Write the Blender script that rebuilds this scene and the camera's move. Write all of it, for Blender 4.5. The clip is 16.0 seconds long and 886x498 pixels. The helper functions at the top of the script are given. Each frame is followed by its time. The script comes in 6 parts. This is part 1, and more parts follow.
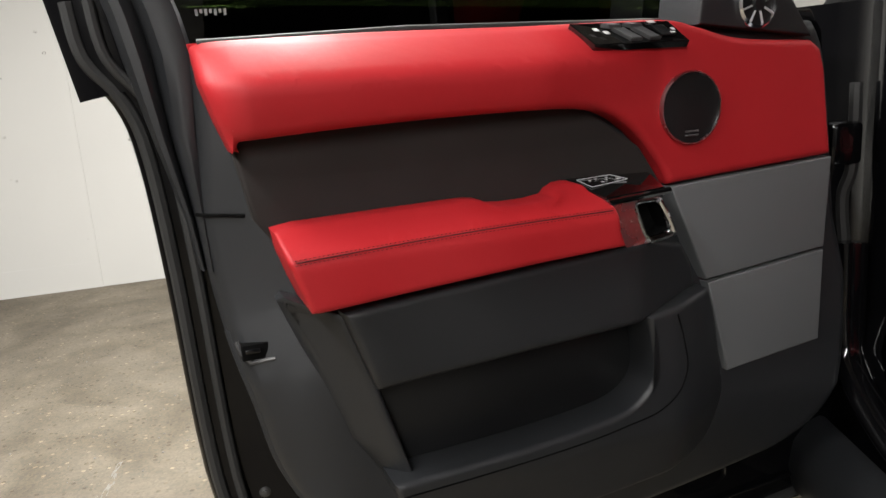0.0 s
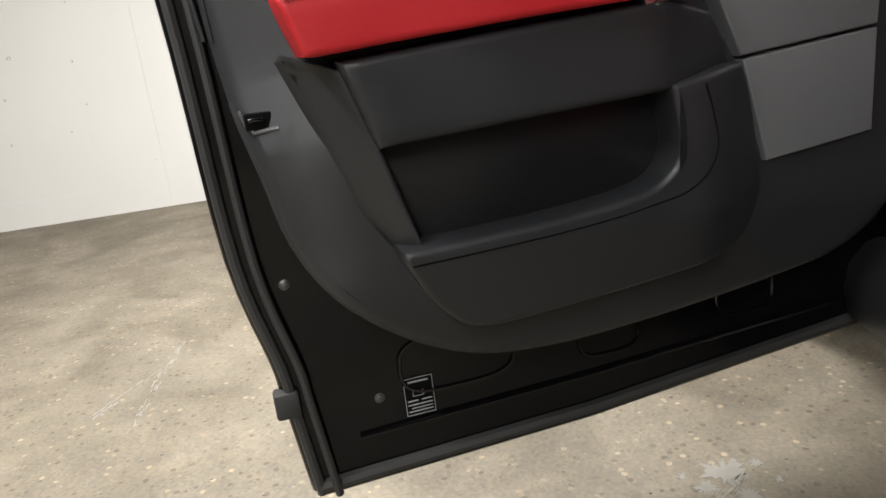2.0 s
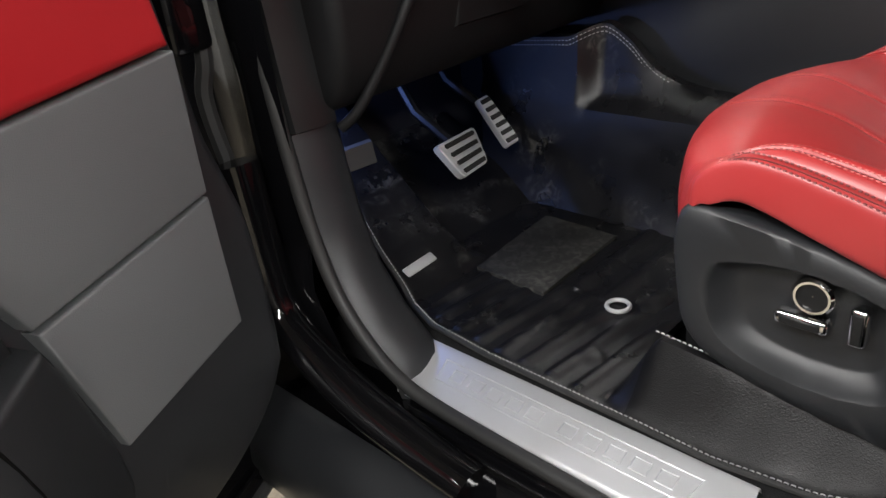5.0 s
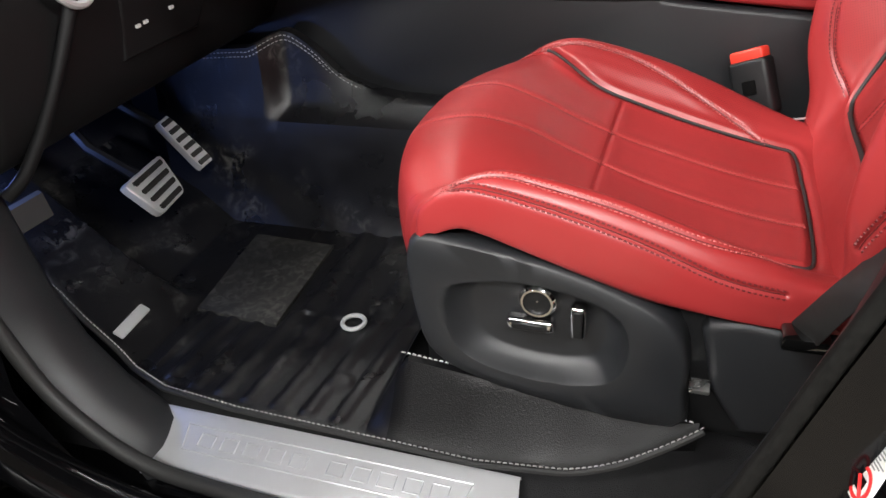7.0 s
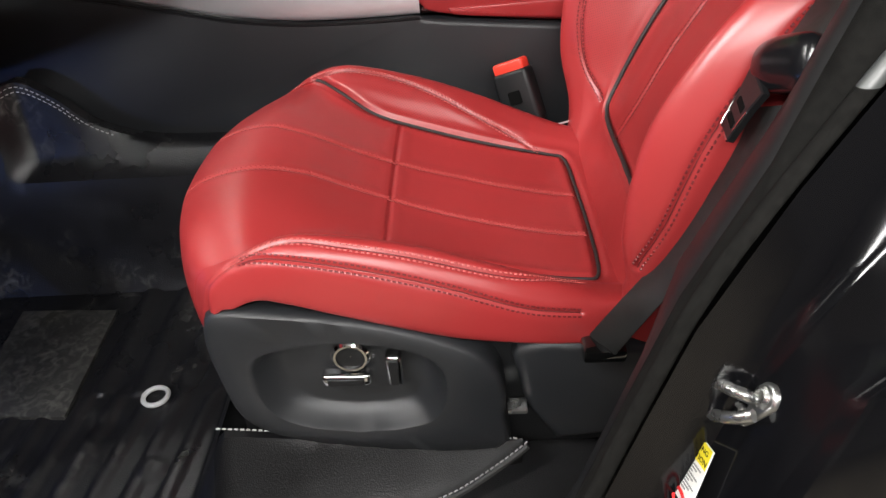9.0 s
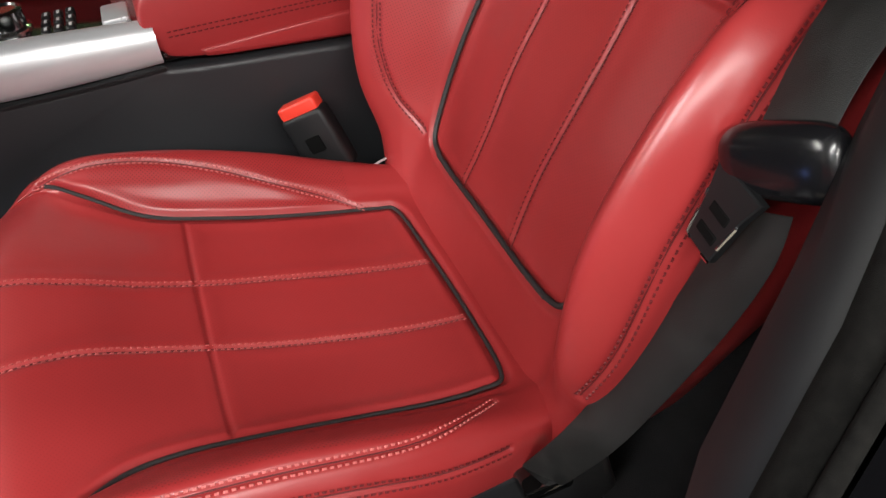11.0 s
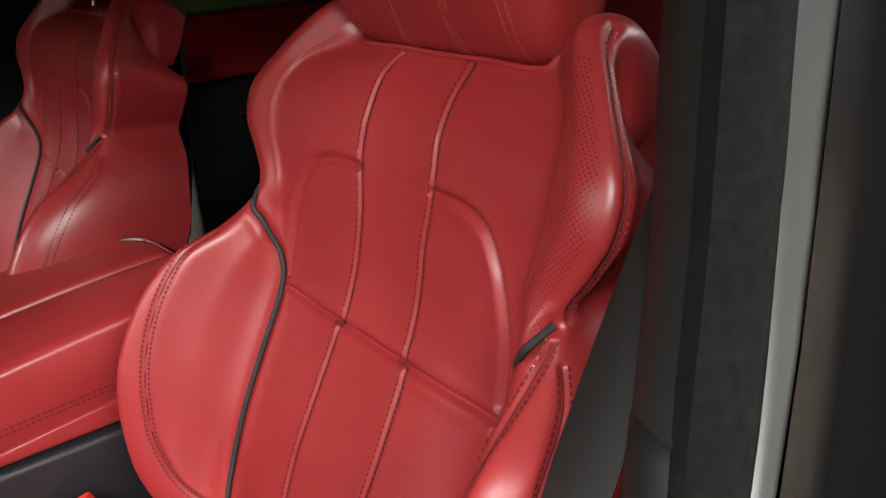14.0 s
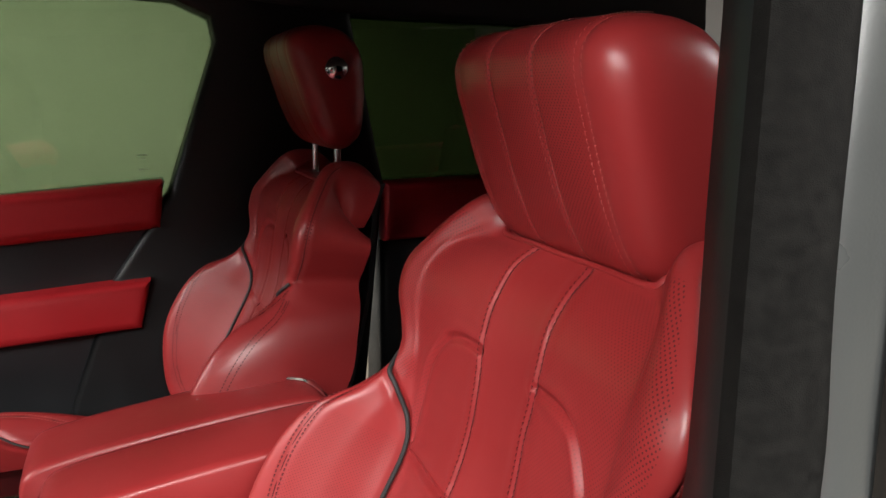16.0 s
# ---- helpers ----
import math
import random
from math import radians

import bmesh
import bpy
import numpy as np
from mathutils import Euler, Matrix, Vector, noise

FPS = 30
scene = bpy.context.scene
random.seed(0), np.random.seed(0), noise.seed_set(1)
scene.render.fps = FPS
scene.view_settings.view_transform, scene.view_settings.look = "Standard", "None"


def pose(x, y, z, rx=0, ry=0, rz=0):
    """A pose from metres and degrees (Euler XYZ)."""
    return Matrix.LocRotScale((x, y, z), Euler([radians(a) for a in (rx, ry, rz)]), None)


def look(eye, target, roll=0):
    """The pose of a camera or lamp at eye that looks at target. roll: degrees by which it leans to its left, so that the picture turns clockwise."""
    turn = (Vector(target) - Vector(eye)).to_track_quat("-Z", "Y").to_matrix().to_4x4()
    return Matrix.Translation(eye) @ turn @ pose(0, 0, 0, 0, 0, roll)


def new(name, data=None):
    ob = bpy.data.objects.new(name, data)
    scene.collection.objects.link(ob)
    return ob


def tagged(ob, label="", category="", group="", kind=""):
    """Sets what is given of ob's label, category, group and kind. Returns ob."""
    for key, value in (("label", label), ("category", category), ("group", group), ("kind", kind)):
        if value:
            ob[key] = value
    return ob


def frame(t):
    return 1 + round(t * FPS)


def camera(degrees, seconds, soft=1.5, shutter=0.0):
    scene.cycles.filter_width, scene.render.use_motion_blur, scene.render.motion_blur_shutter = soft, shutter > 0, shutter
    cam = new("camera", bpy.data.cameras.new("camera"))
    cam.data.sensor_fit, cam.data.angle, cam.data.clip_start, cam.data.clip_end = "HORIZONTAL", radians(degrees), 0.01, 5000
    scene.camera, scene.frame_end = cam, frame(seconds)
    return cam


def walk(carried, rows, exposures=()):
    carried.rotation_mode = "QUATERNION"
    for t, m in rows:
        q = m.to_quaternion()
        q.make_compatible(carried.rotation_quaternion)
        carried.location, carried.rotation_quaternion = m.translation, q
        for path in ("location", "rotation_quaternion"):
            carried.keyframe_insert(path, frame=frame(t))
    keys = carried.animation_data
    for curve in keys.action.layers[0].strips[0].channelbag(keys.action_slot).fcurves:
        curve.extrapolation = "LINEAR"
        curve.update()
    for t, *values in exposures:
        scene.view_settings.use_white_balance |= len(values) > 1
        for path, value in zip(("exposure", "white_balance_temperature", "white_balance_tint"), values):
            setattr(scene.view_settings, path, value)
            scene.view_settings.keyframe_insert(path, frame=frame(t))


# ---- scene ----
cam = camera(61.3, 16.0)
PATH = [
    (0, (-0.863, -1.247, 1.211), (-0.947, 0.701, 0.763), -3.9),
    (0.5, (-0.834, -1.26, 1.164), (-1.009, 0.667, 0.656), -4.2),
    (1, (-0.825, -1.271, 1.109), (-1.082, 0.643, 0.588), -5.1),
    (1.5, (-0.81, -1.275, 1.036), (-1.108, 0.63, 0.506), -6.1),
    (2, (-0.795, -1.267, 0.964), (-1.083, 0.628, 0.395), -7.0),
    (2.5, (-0.751, -1.248, 0.955), (-0.879, 0.651, 0.343), -7.1),
    (3, (-0.709, -1.171, 1.014), (-0.509, 0.718, 0.389), -6.4),
    (3.5, (-0.731, -1.007, 1.109), (-0.126, 0.782, 0.45), -5.9),
    (4, (-0.718, -0.879, 1.149), (0.208, 0.74, 0.428), -6.0),
    (4.2, (-0.694, -0.842, 1.165), (0.309, 0.712, 0.405), -6.3),
    (6.3, (-0.569, -0.639, 1.185), (0.879, 0.25, 0.129), -6.8),
    (6.5, (-0.574, -0.642, 1.208), (0.914, 0.169, 0.146), -6.3),
    (7, (-0.573, -0.657, 1.246), (1.001, -0.048, 0.174), -5.1),
    (7.5, (-0.57, -0.667, 1.259), (1.065, -0.249, 0.186), -4.0),
    (8, (-0.56, -0.662, 1.27), (1.099, -0.399, 0.184), -3.2),
    (8.2, (-0.554, -0.653, 1.274), (1.103, -0.448, 0.173), -2.9),
    (10.3, (-0.346, -0.645, 1.329), (1.208, -0.821, 0.082), -7.6),
    (10.5, (-0.307, -0.631, 1.324), (1.211, -0.888, 0.048), -7.5),
    (11, (-0.241, -0.612, 1.317), (1.188, -1.084, 0.0), -5.9),
    (11.5, (-0.221, -0.617, 1.313), (1.124, -1.273, -0.014), -4.1),
    (12, (-0.214, -0.626, 1.335), (1.094, -1.432, 0.055), -3.1),
    (12.5, (-0.202, -0.639, 1.367), (1.115, -1.556, 0.175), -3.5),
    (13, (-0.201, -0.655, 1.402), (1.151, -1.659, 0.323), -4.1),
    (13.5, (-0.202, -0.665, 1.436), (1.186, -1.73, 0.467), -4.8),
    (14, (-0.203, -0.671, 1.452), (1.218, -1.777, 0.581), -5.3),
    (14.5, (-0.208, -0.676, 1.462), (1.25, -1.808, 0.693), -5.3),
    (15, (-0.212, -0.681, 1.483), (1.313, -1.799, 0.829), -5.1),
    (15.5, (-0.225, -0.692, 1.49), (1.426, -1.692, 0.964), -4.3),
    (16, (-0.258, -0.734, 1.483), (1.548, -1.466, 1.036), -2.9),
]
walk(cam, [(t, look(eye, target, roll)) for t, eye, target, roll in PATH], [(0, 0.1), (1.5, 0.35), (2.0, 0.35), (2.5, 0.1), (3.0, -0.5), (3.5, -0.35), (4.2, 0.25), (6.3, 0.8), (8.2, 0.75), (10.3, 0.5), (11.5, 0.3), (12.5, 0.25), (13.5, 0.6), (16, 0.7)])

# ---- light ----
world = bpy.data.worlds.new("garage_air")
scene.world = world
world.use_nodes = True
world.node_tree.nodes["Background"].inputs[0].default_value = (0.05, 0.052, 0.055, 1)
world.node_tree.nodes["Background"].inputs[1].default_value = 0.6


def ceiling_lamp(x, y, z, sx, sy, watts, turn=0.0, colour=(1.0, 0.985, 0.96)):
    data = bpy.data.lights.new("strip_light", "AREA")
    data.shape, data.size, data.size_y, data.energy, data.color = "RECTANGLE", sx, sy, watts, colour
    ob = new("strip_light", data)
    ob.matrix_world = pose(x, y, z, 0, 0, turn)
    return ob


ceiling_lamp(-2.2, -0.5, 2.72, 0.25, 3.0, 130, 20)
ceiling_lamp(-1.5, 1.3, 2.75, 0.25, 2.4, 105, 20)
ceiling_lamp(0.5, 2.6, 2.75, 0.25, 2.4, 110, 20)
ceiling_lamp(2.6, -0.5, 2.75, 0.25, 3.0, 100, 20)
ceiling_lamp(-0.9, -4.2, 2.75, 0.25, 3.0, 185, 20)

# blue lamp under the dashboard
spot = bpy.data.lights.new("footwell_lamp", "POINT")
spot.energy, spot.color, spot.shadow_soft_size = 0.6, (0.22, 0.36, 1.0), 0.012
new("footwell_lamp", spot).location = (0.10, 0.31, 0.84)


# ---- materials ----
def material(name, base, rough=0.5, metal=0.0, grain=0.0, grain_scale=300.0, vary=0.12, vary_scale=6.0, coat=0.0, spec=0.5,
             rough_vary=0.1, tint=None):
    m = bpy.data.materials.new(name)
    m.use_nodes = True
    nt = m.node_tree
    b = nt.nodes["Principled BSDF"]
    b.inputs["Metallic"].default_value = metal
    b.inputs["Specular IOR Level"].default_value = spec
    b.inputs["Coat Weight"].default_value = coat
    b.inputs["Coat Roughness"].default_value = 0.03
    tc = nt.nodes.new("ShaderNodeTexCoord")
    big = nt.nodes.new("ShaderNodeTexNoise")
    big.inputs["Scale"].default_value, big.inputs["Detail"].default_value = vary_scale, 6
    nt.links.new(tc.outputs["Object"], big.inputs["Vector"])
    ramp = nt.nodes.new("ShaderNodeMix")
    ramp.data_type = "RGBA"
    lo = [c * (1 - vary) for c in base]
    hi = [min(1, c * (1 + vary)) for c in (tint or base)]
    ramp.inputs["A"].default_value, ramp.inputs["B"].default_value = (*lo, 1), (*hi, 1)
    nt.links.new(big.outputs["Fac"], ramp.inputs["Factor"])
    nt.links.new(ramp.outputs["Result"], b.inputs["Base Color"])
    rr = nt.nodes.new("ShaderNodeMapRange")
    rr.inputs["From Min"].default_value, rr.inputs["From Max"].default_value = 0.3, 0.7
    rr.inputs["To Min"].default_value, rr.inputs["To Max"].default_value = max(0.02, rough - rough_vary), min(1, rough + rough_vary)
    nt.links.new(big.outputs["Fac"], rr.inputs["Value"])
    nt.links.new(rr.outputs["Result"], b.inputs["Roughness"])
    if grain:
        fine = nt.nodes.new("ShaderNodeTexVoronoi")
        fine.inputs["Scale"].default_value = grain_scale
        nt.links.new(tc.outputs["Object"], fine.inputs["Vector"])
        bump = nt.nodes.new("ShaderNodeBump")
        bump.inputs["Strength"].default_value, bump.inputs["Distance"].default_value = grain, 0.001
        nt.links.new(fine.outputs["Distance"], bump.inputs["Height"])
        nt.links.new(bump.outputs["Normal"], b.inputs["Normal"])
    return m


def leather(name, base, rough=0.42, perforated=True, spec=0.55):
    """Grained leather with creases; the attribute 'holes' says where it is perforated."""
    m = material(name, base, rough, 0, 0.0, vary=0.14, vary_scale=9, rough_vary=0.09, spec=spec)
    nt = m.node_tree
    b = nt.nodes["Principled BSDF"]
    tc = nt.nodes["Texture Coordinate"]
    v = nt.nodes.new("ShaderNodeTexVoronoi")
    v.inputs["Scale"].default_value = 900
    n = nt.nodes.new("ShaderNodeTexNoise")
    n.inputs["Scale"].default_value, n.inputs["Detail"].default_value = 26, 5
    nt.links.new(tc.outputs["Object"], v.inputs["Vector"])
    nt.links.new(tc.outputs["Object"], n.inputs["Vector"])
    b1 = nt.nodes.new("ShaderNodeBump")
    b1.inputs["Strength"].default_value, b1.inputs["Distance"].default_value = 0.04, 0.0005
    nt.links.new(v.outputs["Distance"], b1.inputs["Height"])
    b2 = nt.nodes.new("ShaderNodeBump")
    b2.inputs["Strength"].default_value, b2.inputs["Distance"].default_value = 0.17, 0.003
    nt.links.new(n.outputs["Fac"], b2.inputs["Height"])
    nt.links.new(b1.outputs["Normal"], b2.inputs["Normal"])
    last = b2
    if perforated:
        uv = nt.nodes.new("ShaderNodeUVMap")
        sep = nt.nodes.new("ShaderNodeSeparateXYZ")
        nt.links.new(uv.outputs["UV"], sep.inputs[0])

        def mth(op, a, bb=None):
            k = nt.nodes.new("ShaderNodeMath")
            k.operation = op
            for i, val in enumerate((a, bb)):
                if val is None:
                    continue
                if isinstance(val, (int, float)):
                    k.inputs[i].default_value = val
                else:
                    nt.links.new(val, k.inputs[i])
            return k.outputs[0]
        gx = mth("MULTIPLY", sep.outputs[0], 1 / 0.0044)
        gy = mth("MULTIPLY", sep.outputs[1], 1 / 0.0044)
        a1 = mth("ADD", gx, gy)
        a2 = mth("SUBTRACT", gx, gy)
        dx = mth("SUBTRACT", mth("FRACT", a1), 0.5)
        dy = mth("SUBTRACT", mth("FRACT", a2), 0.5)
        dd = mth("ADD", mth("MULTIPLY", dx, dx), mth("MULTIPLY", dy, dy))
        hole = mth("LESS_THAN", dd, 0.05)
        at = nt.nodes.new("ShaderNodeAttribute")
        at.attribute_name = "holes"
        hole = mth("MULTIPLY", hole, at.outputs["Fac"])
        old = b.inputs["Base Color"].links[0].from_socket
        mix = nt.nodes.new("ShaderNodeMix")
        mix.data_type = "RGBA"
        mix.inputs["B"].default_value = (0.06, 0.005, 0.006, 1)
        nt.links.new(hole, mix.inputs["Factor"])
        nt.links.new(old, mix.inputs["A"])
        nt.links.new(mix.outputs["Result"], b.inputs["Base Color"])
    nt.links.new(last.outputs["Normal"], b.inputs["Normal"])
    return m


def glass(name, colour, rough=0.0):
    m = bpy.data.materials.new(name)
    m.use_nodes = True
    nt = m.node_tree
    nt.nodes.remove(nt.nodes["Principled BSDF"])
    out = nt.nodes["Material Output"]
    tr = nt.nodes.new("ShaderNodeBsdfTransparent")
    tr.inputs[0].default_value = (*colour, 1)
    gl = nt.nodes.new("ShaderNodeBsdfGlossy")
    gl.inputs["Roughness"].default_value = 0.02
    fr = nt.nodes.new("ShaderNodeFresnel")
    fr.inputs["IOR"].default_value = 1.5
    mix = nt.nodes.new("ShaderNodeMixShader")
    nt.links.new(fr.outputs[0], mix.inputs[0])
    nt.links.new(tr.outputs[0], mix.inputs[1])
    nt.links.new(gl.outputs[0], mix.inputs[2])
    nt.links.new(mix.outputs[0], out.inputs["Surface"])
    return m


RED = leather("red_leather", (0.32, 0.026, 0.027), 0.37, spec=0.65)
RED_DOOR = leather("red_door_leather", (0.42, 0.015, 0.020), 0.52, False, 0.35)
BLACK_SOFT = material("black_soft_plastic", (0.017, 0.018, 0.020), 0.42, 0, 0.2, 1300, vary=0.2, spec=0.5)
BLACK_TRIM = material("black_trim_plastic", (0.009, 0.0093, 0.010), 0.44, 0, 0.08, 1500, vary=0.2, spec=0.32)
BLACK_GLOSS = material("black_gloss_paint", (0.003, 0.003, 0.0035), 0.09, 0, 0, vary=0.2, rough_vary=0.05)
PIANO = material("piano_black", (0.004, 0.004, 0.004), 0.06, 0, 0, coat=1.0, rough_vary=0.02)
BLACK_CLOTH = material("black_suede", (0.018, 0.014, 0.013), 0.9, 0, 0.3, 1200, vary=0.25)
RUBBER = material("black_rubber", (0.02, 0.02, 0.02), 0.6, 0, 0.1, 500, vary=0.3)
# SEAL is the pillar seal's lit tone; FUZZ also gives its shaded lower run.
SEAL = material("lit_seal_rubber", (0.050, 0.053, 0.052), 0.30, 0, 0.05, 500, vary=0.15, spec=0.8)
FUZZ = material("fuzz_and_shaded_seal", (0.002, 0.002, 0.002), 0.95, 0, 0.25, 1600, vary=0.9, vary_scale=160, spec=0.08, tint=(0.0085, 0.0082, 0.0076))
# body paint again with weaker reflections, for panels that stand in shade
POST_BLACK = material("shaded_black_paint", (0.003, 0.003, 0.0036), 0.13, vary=0.2, spec=0.28)
PULL_METAL = material("dark_polished_metal", (0.42, 0.42, 0.43), 0.25, 1.0, vary=0.1, vary_scale=20)
GREY_SWITCH = material("grey_switch_plastic", (0.06, 0.06, 0.062), 0.35)
GREY = material("grey_ribbed_panel", (0.115, 0.12, 0.124), 0.5, 0, 0.3, 800, vary=0.08)
CHROME = material("chrome", (0.75, 0.75, 0.76), 0.12, 1.0, rough_vary=0.05)
BRUSHED = material("brushed_aluminium", (0.64, 0.65, 0.67), 0.40, 0.55, 0.0, vary=0.08, vary_scale=14)
SATIN = material("satin_silver", (0.70, 0.71, 0.72), 0.36, 0.55, vary=0.05)
DARK_STEEL = material("dark_steel", (0.12, 0.12, 0.12), 0.35, 0.8)
STEEL = material("zinc_steel", (0.50, 0.50, 0.49), 0.30, 0.95, vary=0.2, vary_scale=40)
CARPET = material("black_carpet", (0.006, 0.006, 0.007), 0.95, 0, 0.8, 800, vary=0.4, vary_scale=30)
THREAD_RED = material("dark_red_thread", (0.12, 0.009, 0.011), 0.6)
# leather red darkened to stand for the shade inside seam grooves
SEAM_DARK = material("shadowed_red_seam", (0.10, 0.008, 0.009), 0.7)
THREAD_ROSE = material("rose_thread", (0.34, 0.05, 0.05), 0.55)
THREAD_PINK = material("pink_thread", (0.50, 0.12, 0.11), 0.6)
TONGUE = material("polished_black_plastic", (0.006, 0.006, 0.007), 0.2)
THREAD_WHITE = material("grey_thread", (0.35, 0.35, 0.34), 0.7)
WEB = material("belt_webbing", (0.013, 0.013, 0.0125), 0.55, 0, 0.25, 1700, vary=0.45, vary_scale=70, spec=0.4)
RED_BUTTON = material("red_plastic", (0.75, 0.05, 0.03), 0.4)
WHITE_INK = material("white_ink", (0.6, 0.6, 0.6), 0.6)
WHITE_STICKER = material("white_sticker", (0.75, 0.74, 0.72), 0.5)
YELLOW = material("yellow_print", (0.8, 0.65, 0.03), 0.5)
RED_INK = material("red_print", (0.7, 0.02, 0.02), 0.5)
GREY_INK = material("grey_print", (0.25, 0.25, 0.25), 0.6)
GREEN_GLASS = glass("green_tinted_glass", (0.34, 0.40, 0.285))
DOOR_GLASS = glass("dark_green_glass", (0.055, 0.07, 0.035))
PILLAR = material("green_grey_plastic", (0.013, 0.016, 0.0155), 0.45, 0, 0.08, 1400, vary=0.1, spec=0.3)
GREEN_CLEAR = glass("clear_glass", (0.86, 0.90, 0.84))
PRIVACY_GLASS = glass("privacy_glass", (0.10, 0.13, 0.07))
WALL_PAINT = material("white_painted_concrete", (0.66, 0.65, 0.62), 0.85, 0, 0.15, 60, vary=0.05, vary_scale=1.6)
HEADLINING = material("dark_headlining", (0.03, 0.028, 0.028), 0.95, 0, 0.2, 900)
DASH_BLACK = material("soft_dash_black", (0.0055, 0.0055, 0.006), 0.6, 0, 0.1, 1500, vary=0.2, spec=0.18)
FLAP_LEATHER = material("clean_black_leather", (0.004, 0.004, 0.0045), 0.48, 0, 0.35, 620, vary=0.3, vary_scale=14, spec=0.28)
DARK_HOLE = material("matt_black", (0.003, 0.003, 0.003), 0.9, spec=0.08)


def concrete():
    m = material("worn_concrete", (0.138, 0.124, 0.101), 0.75, 0, 0.0, vary=0.3, vary_scale=1.7)
    nt = m.node_tree
    b = nt.nodes["Principled BSDF"]
    tc = nt.nodes["Texture Coordinate"]
    v = nt.nodes.new("ShaderNodeTexVoronoi")
    v.inputs["Scale"].default_value = 130
    v.inputs["Randomness"].default_value = 1
    nt.links.new(tc.outputs["Object"], v.inputs["Vector"])
    cr = nt.nodes.new("ShaderNodeValToRGB")
    cr.color_ramp.elements[0].position, cr.color_ramp.elements[0].color = 0.0, (0.75, 0.73, 0.69, 1)
    cr.color_ramp.elements[1].position, cr.color_ramp.elements[1].color = 0.95, (1.45, 1.38, 1.27, 1)
    e = cr.color_ramp.elements.new(0.12)
    e.color = (1, 1, 1, 1)
    nt.links.new(v.outputs["Color"], cr.inputs["Fac"])
    n = nt.nodes.new("ShaderNodeTexNoise")
    n.inputs["Scale"].default_value, n.inputs["Detail"].default_value = 9, 10
    nt.links.new(tc.outputs["Object"], n.inputs["Vector"])
    nr = nt.nodes.new("ShaderNodeValToRGB")
    nr.color_ramp.elements[0].position, nr.color_ramp.elements[0].color = 0.30, (0.90, 0.89, 0.87, 1)
    nr.color_ramp.elements[1].position, nr.color_ramp.elements[1].color = 0.62, (1.08, 1.06, 1.02, 1)
    nt.links.new(n.outputs["Fac"], nr.inputs["Fac"])
    old = b.inputs["Base Color"].links[0].from_socket
    peb = nt.nodes.new("ShaderNodeTexVoronoi")
    peb.inputs["Scale"].default_value = 48
    nt.links.new(tc.outputs["Object"], peb.inputs["Vector"])
    pr = nt.nodes.new("ShaderNodeSeparateColor")
    nt.links.new(peb.outputs["Color"], pr.inputs[0])
    pc = nt.nodes.new("ShaderNodeValToRGB")
    pc.color_ramp.elements[0].position, pc.color_ramp.elements[0].color = 0.10, (0.62, 0.57, 0.50, 1)
    pc.color_ramp.elements[1].position, pc.color_ramp.elements[1].color = 0.97, (1.9, 1.8, 1.62, 1)
    for pos in (0.16, 0.88):
        e = pc.color_ramp.elements.new(pos)
        e.color = (1, 1, 1, 1)
    nt.links.new(pr.outputs[0], pc.inputs["Fac"])
    mask = nt.nodes.new("ShaderNodeMath")
    mask.operation = "LESS_THAN"
    mask.inputs[1].default_value = 0.36
    nt.links.new(peb.outputs["Distance"], mask.inputs[0])
    pm = nt.nodes.new("ShaderNodeMix")
    pm.data_type = "RGBA"
    pm.inputs["A"].default_value = (1, 1, 1, 1)
    nt.links.new(mask.outputs[0], pm.inputs["Factor"])
    nt.links.new(pc.outputs["Color"], pm.inputs["B"])
    big2 = nt.nodes.new("ShaderNodeTexNoise")
    big2.inputs["Scale"].default_value, big2.inputs["Detail"].default_value, big2.inputs["Distortion"].default_value = 2.6, 8, 0.8
    nt.links.new(tc.outputs["Object"], big2.inputs["Vector"])
    br = nt.nodes.new("ShaderNodeValToRGB")
    br.color_ramp.elements[0].position, br.color_ramp.elements[0].color = 0.36, (0.72, 0.69, 0.64, 1)
    br.color_ramp.elements[1].position, br.color_ramp.elements[1].color = 0.62, (1.18, 1.17, 1.15, 1)
    nt.links.new(big2.outputs["Fac"], br.inputs["Fac"])
    for src in (cr, nr, br):
        k = nt.nodes.new("ShaderNodeMix")
        k.data_type, k.blend_type = "RGBA", "MULTIPLY"
        k.inputs["Factor"].default_value = 0.85
        nt.links.new(old, k.inputs["A"])
        nt.links.new(src.outputs["Color"], k.inputs["B"])
        old = k.outputs["Result"]
    k = nt.nodes.new("ShaderNodeMix")
    k.data_type, k.blend_type = "RGBA", "MULTIPLY"
    k.inputs["Factor"].default_value = 0.8
    nt.links.new(old, k.inputs["A"])
    nt.links.new(pm.outputs["Result"], k.inputs["B"])
    nt.links.new(k.outputs["Result"], b.inputs["Base Color"])
    bump = nt.nodes.new("ShaderNodeBump")
    bump.inputs["Strength"].default_value, bump.inputs["Distance"].default_value = 0.35, 0.003
    nt.links.new(n.outputs["Fac"], bump.inputs["Height"])
    nt.links.new(bump.outputs["Normal"], b.inputs["Normal"])
    return m


CONCRETE = concrete()


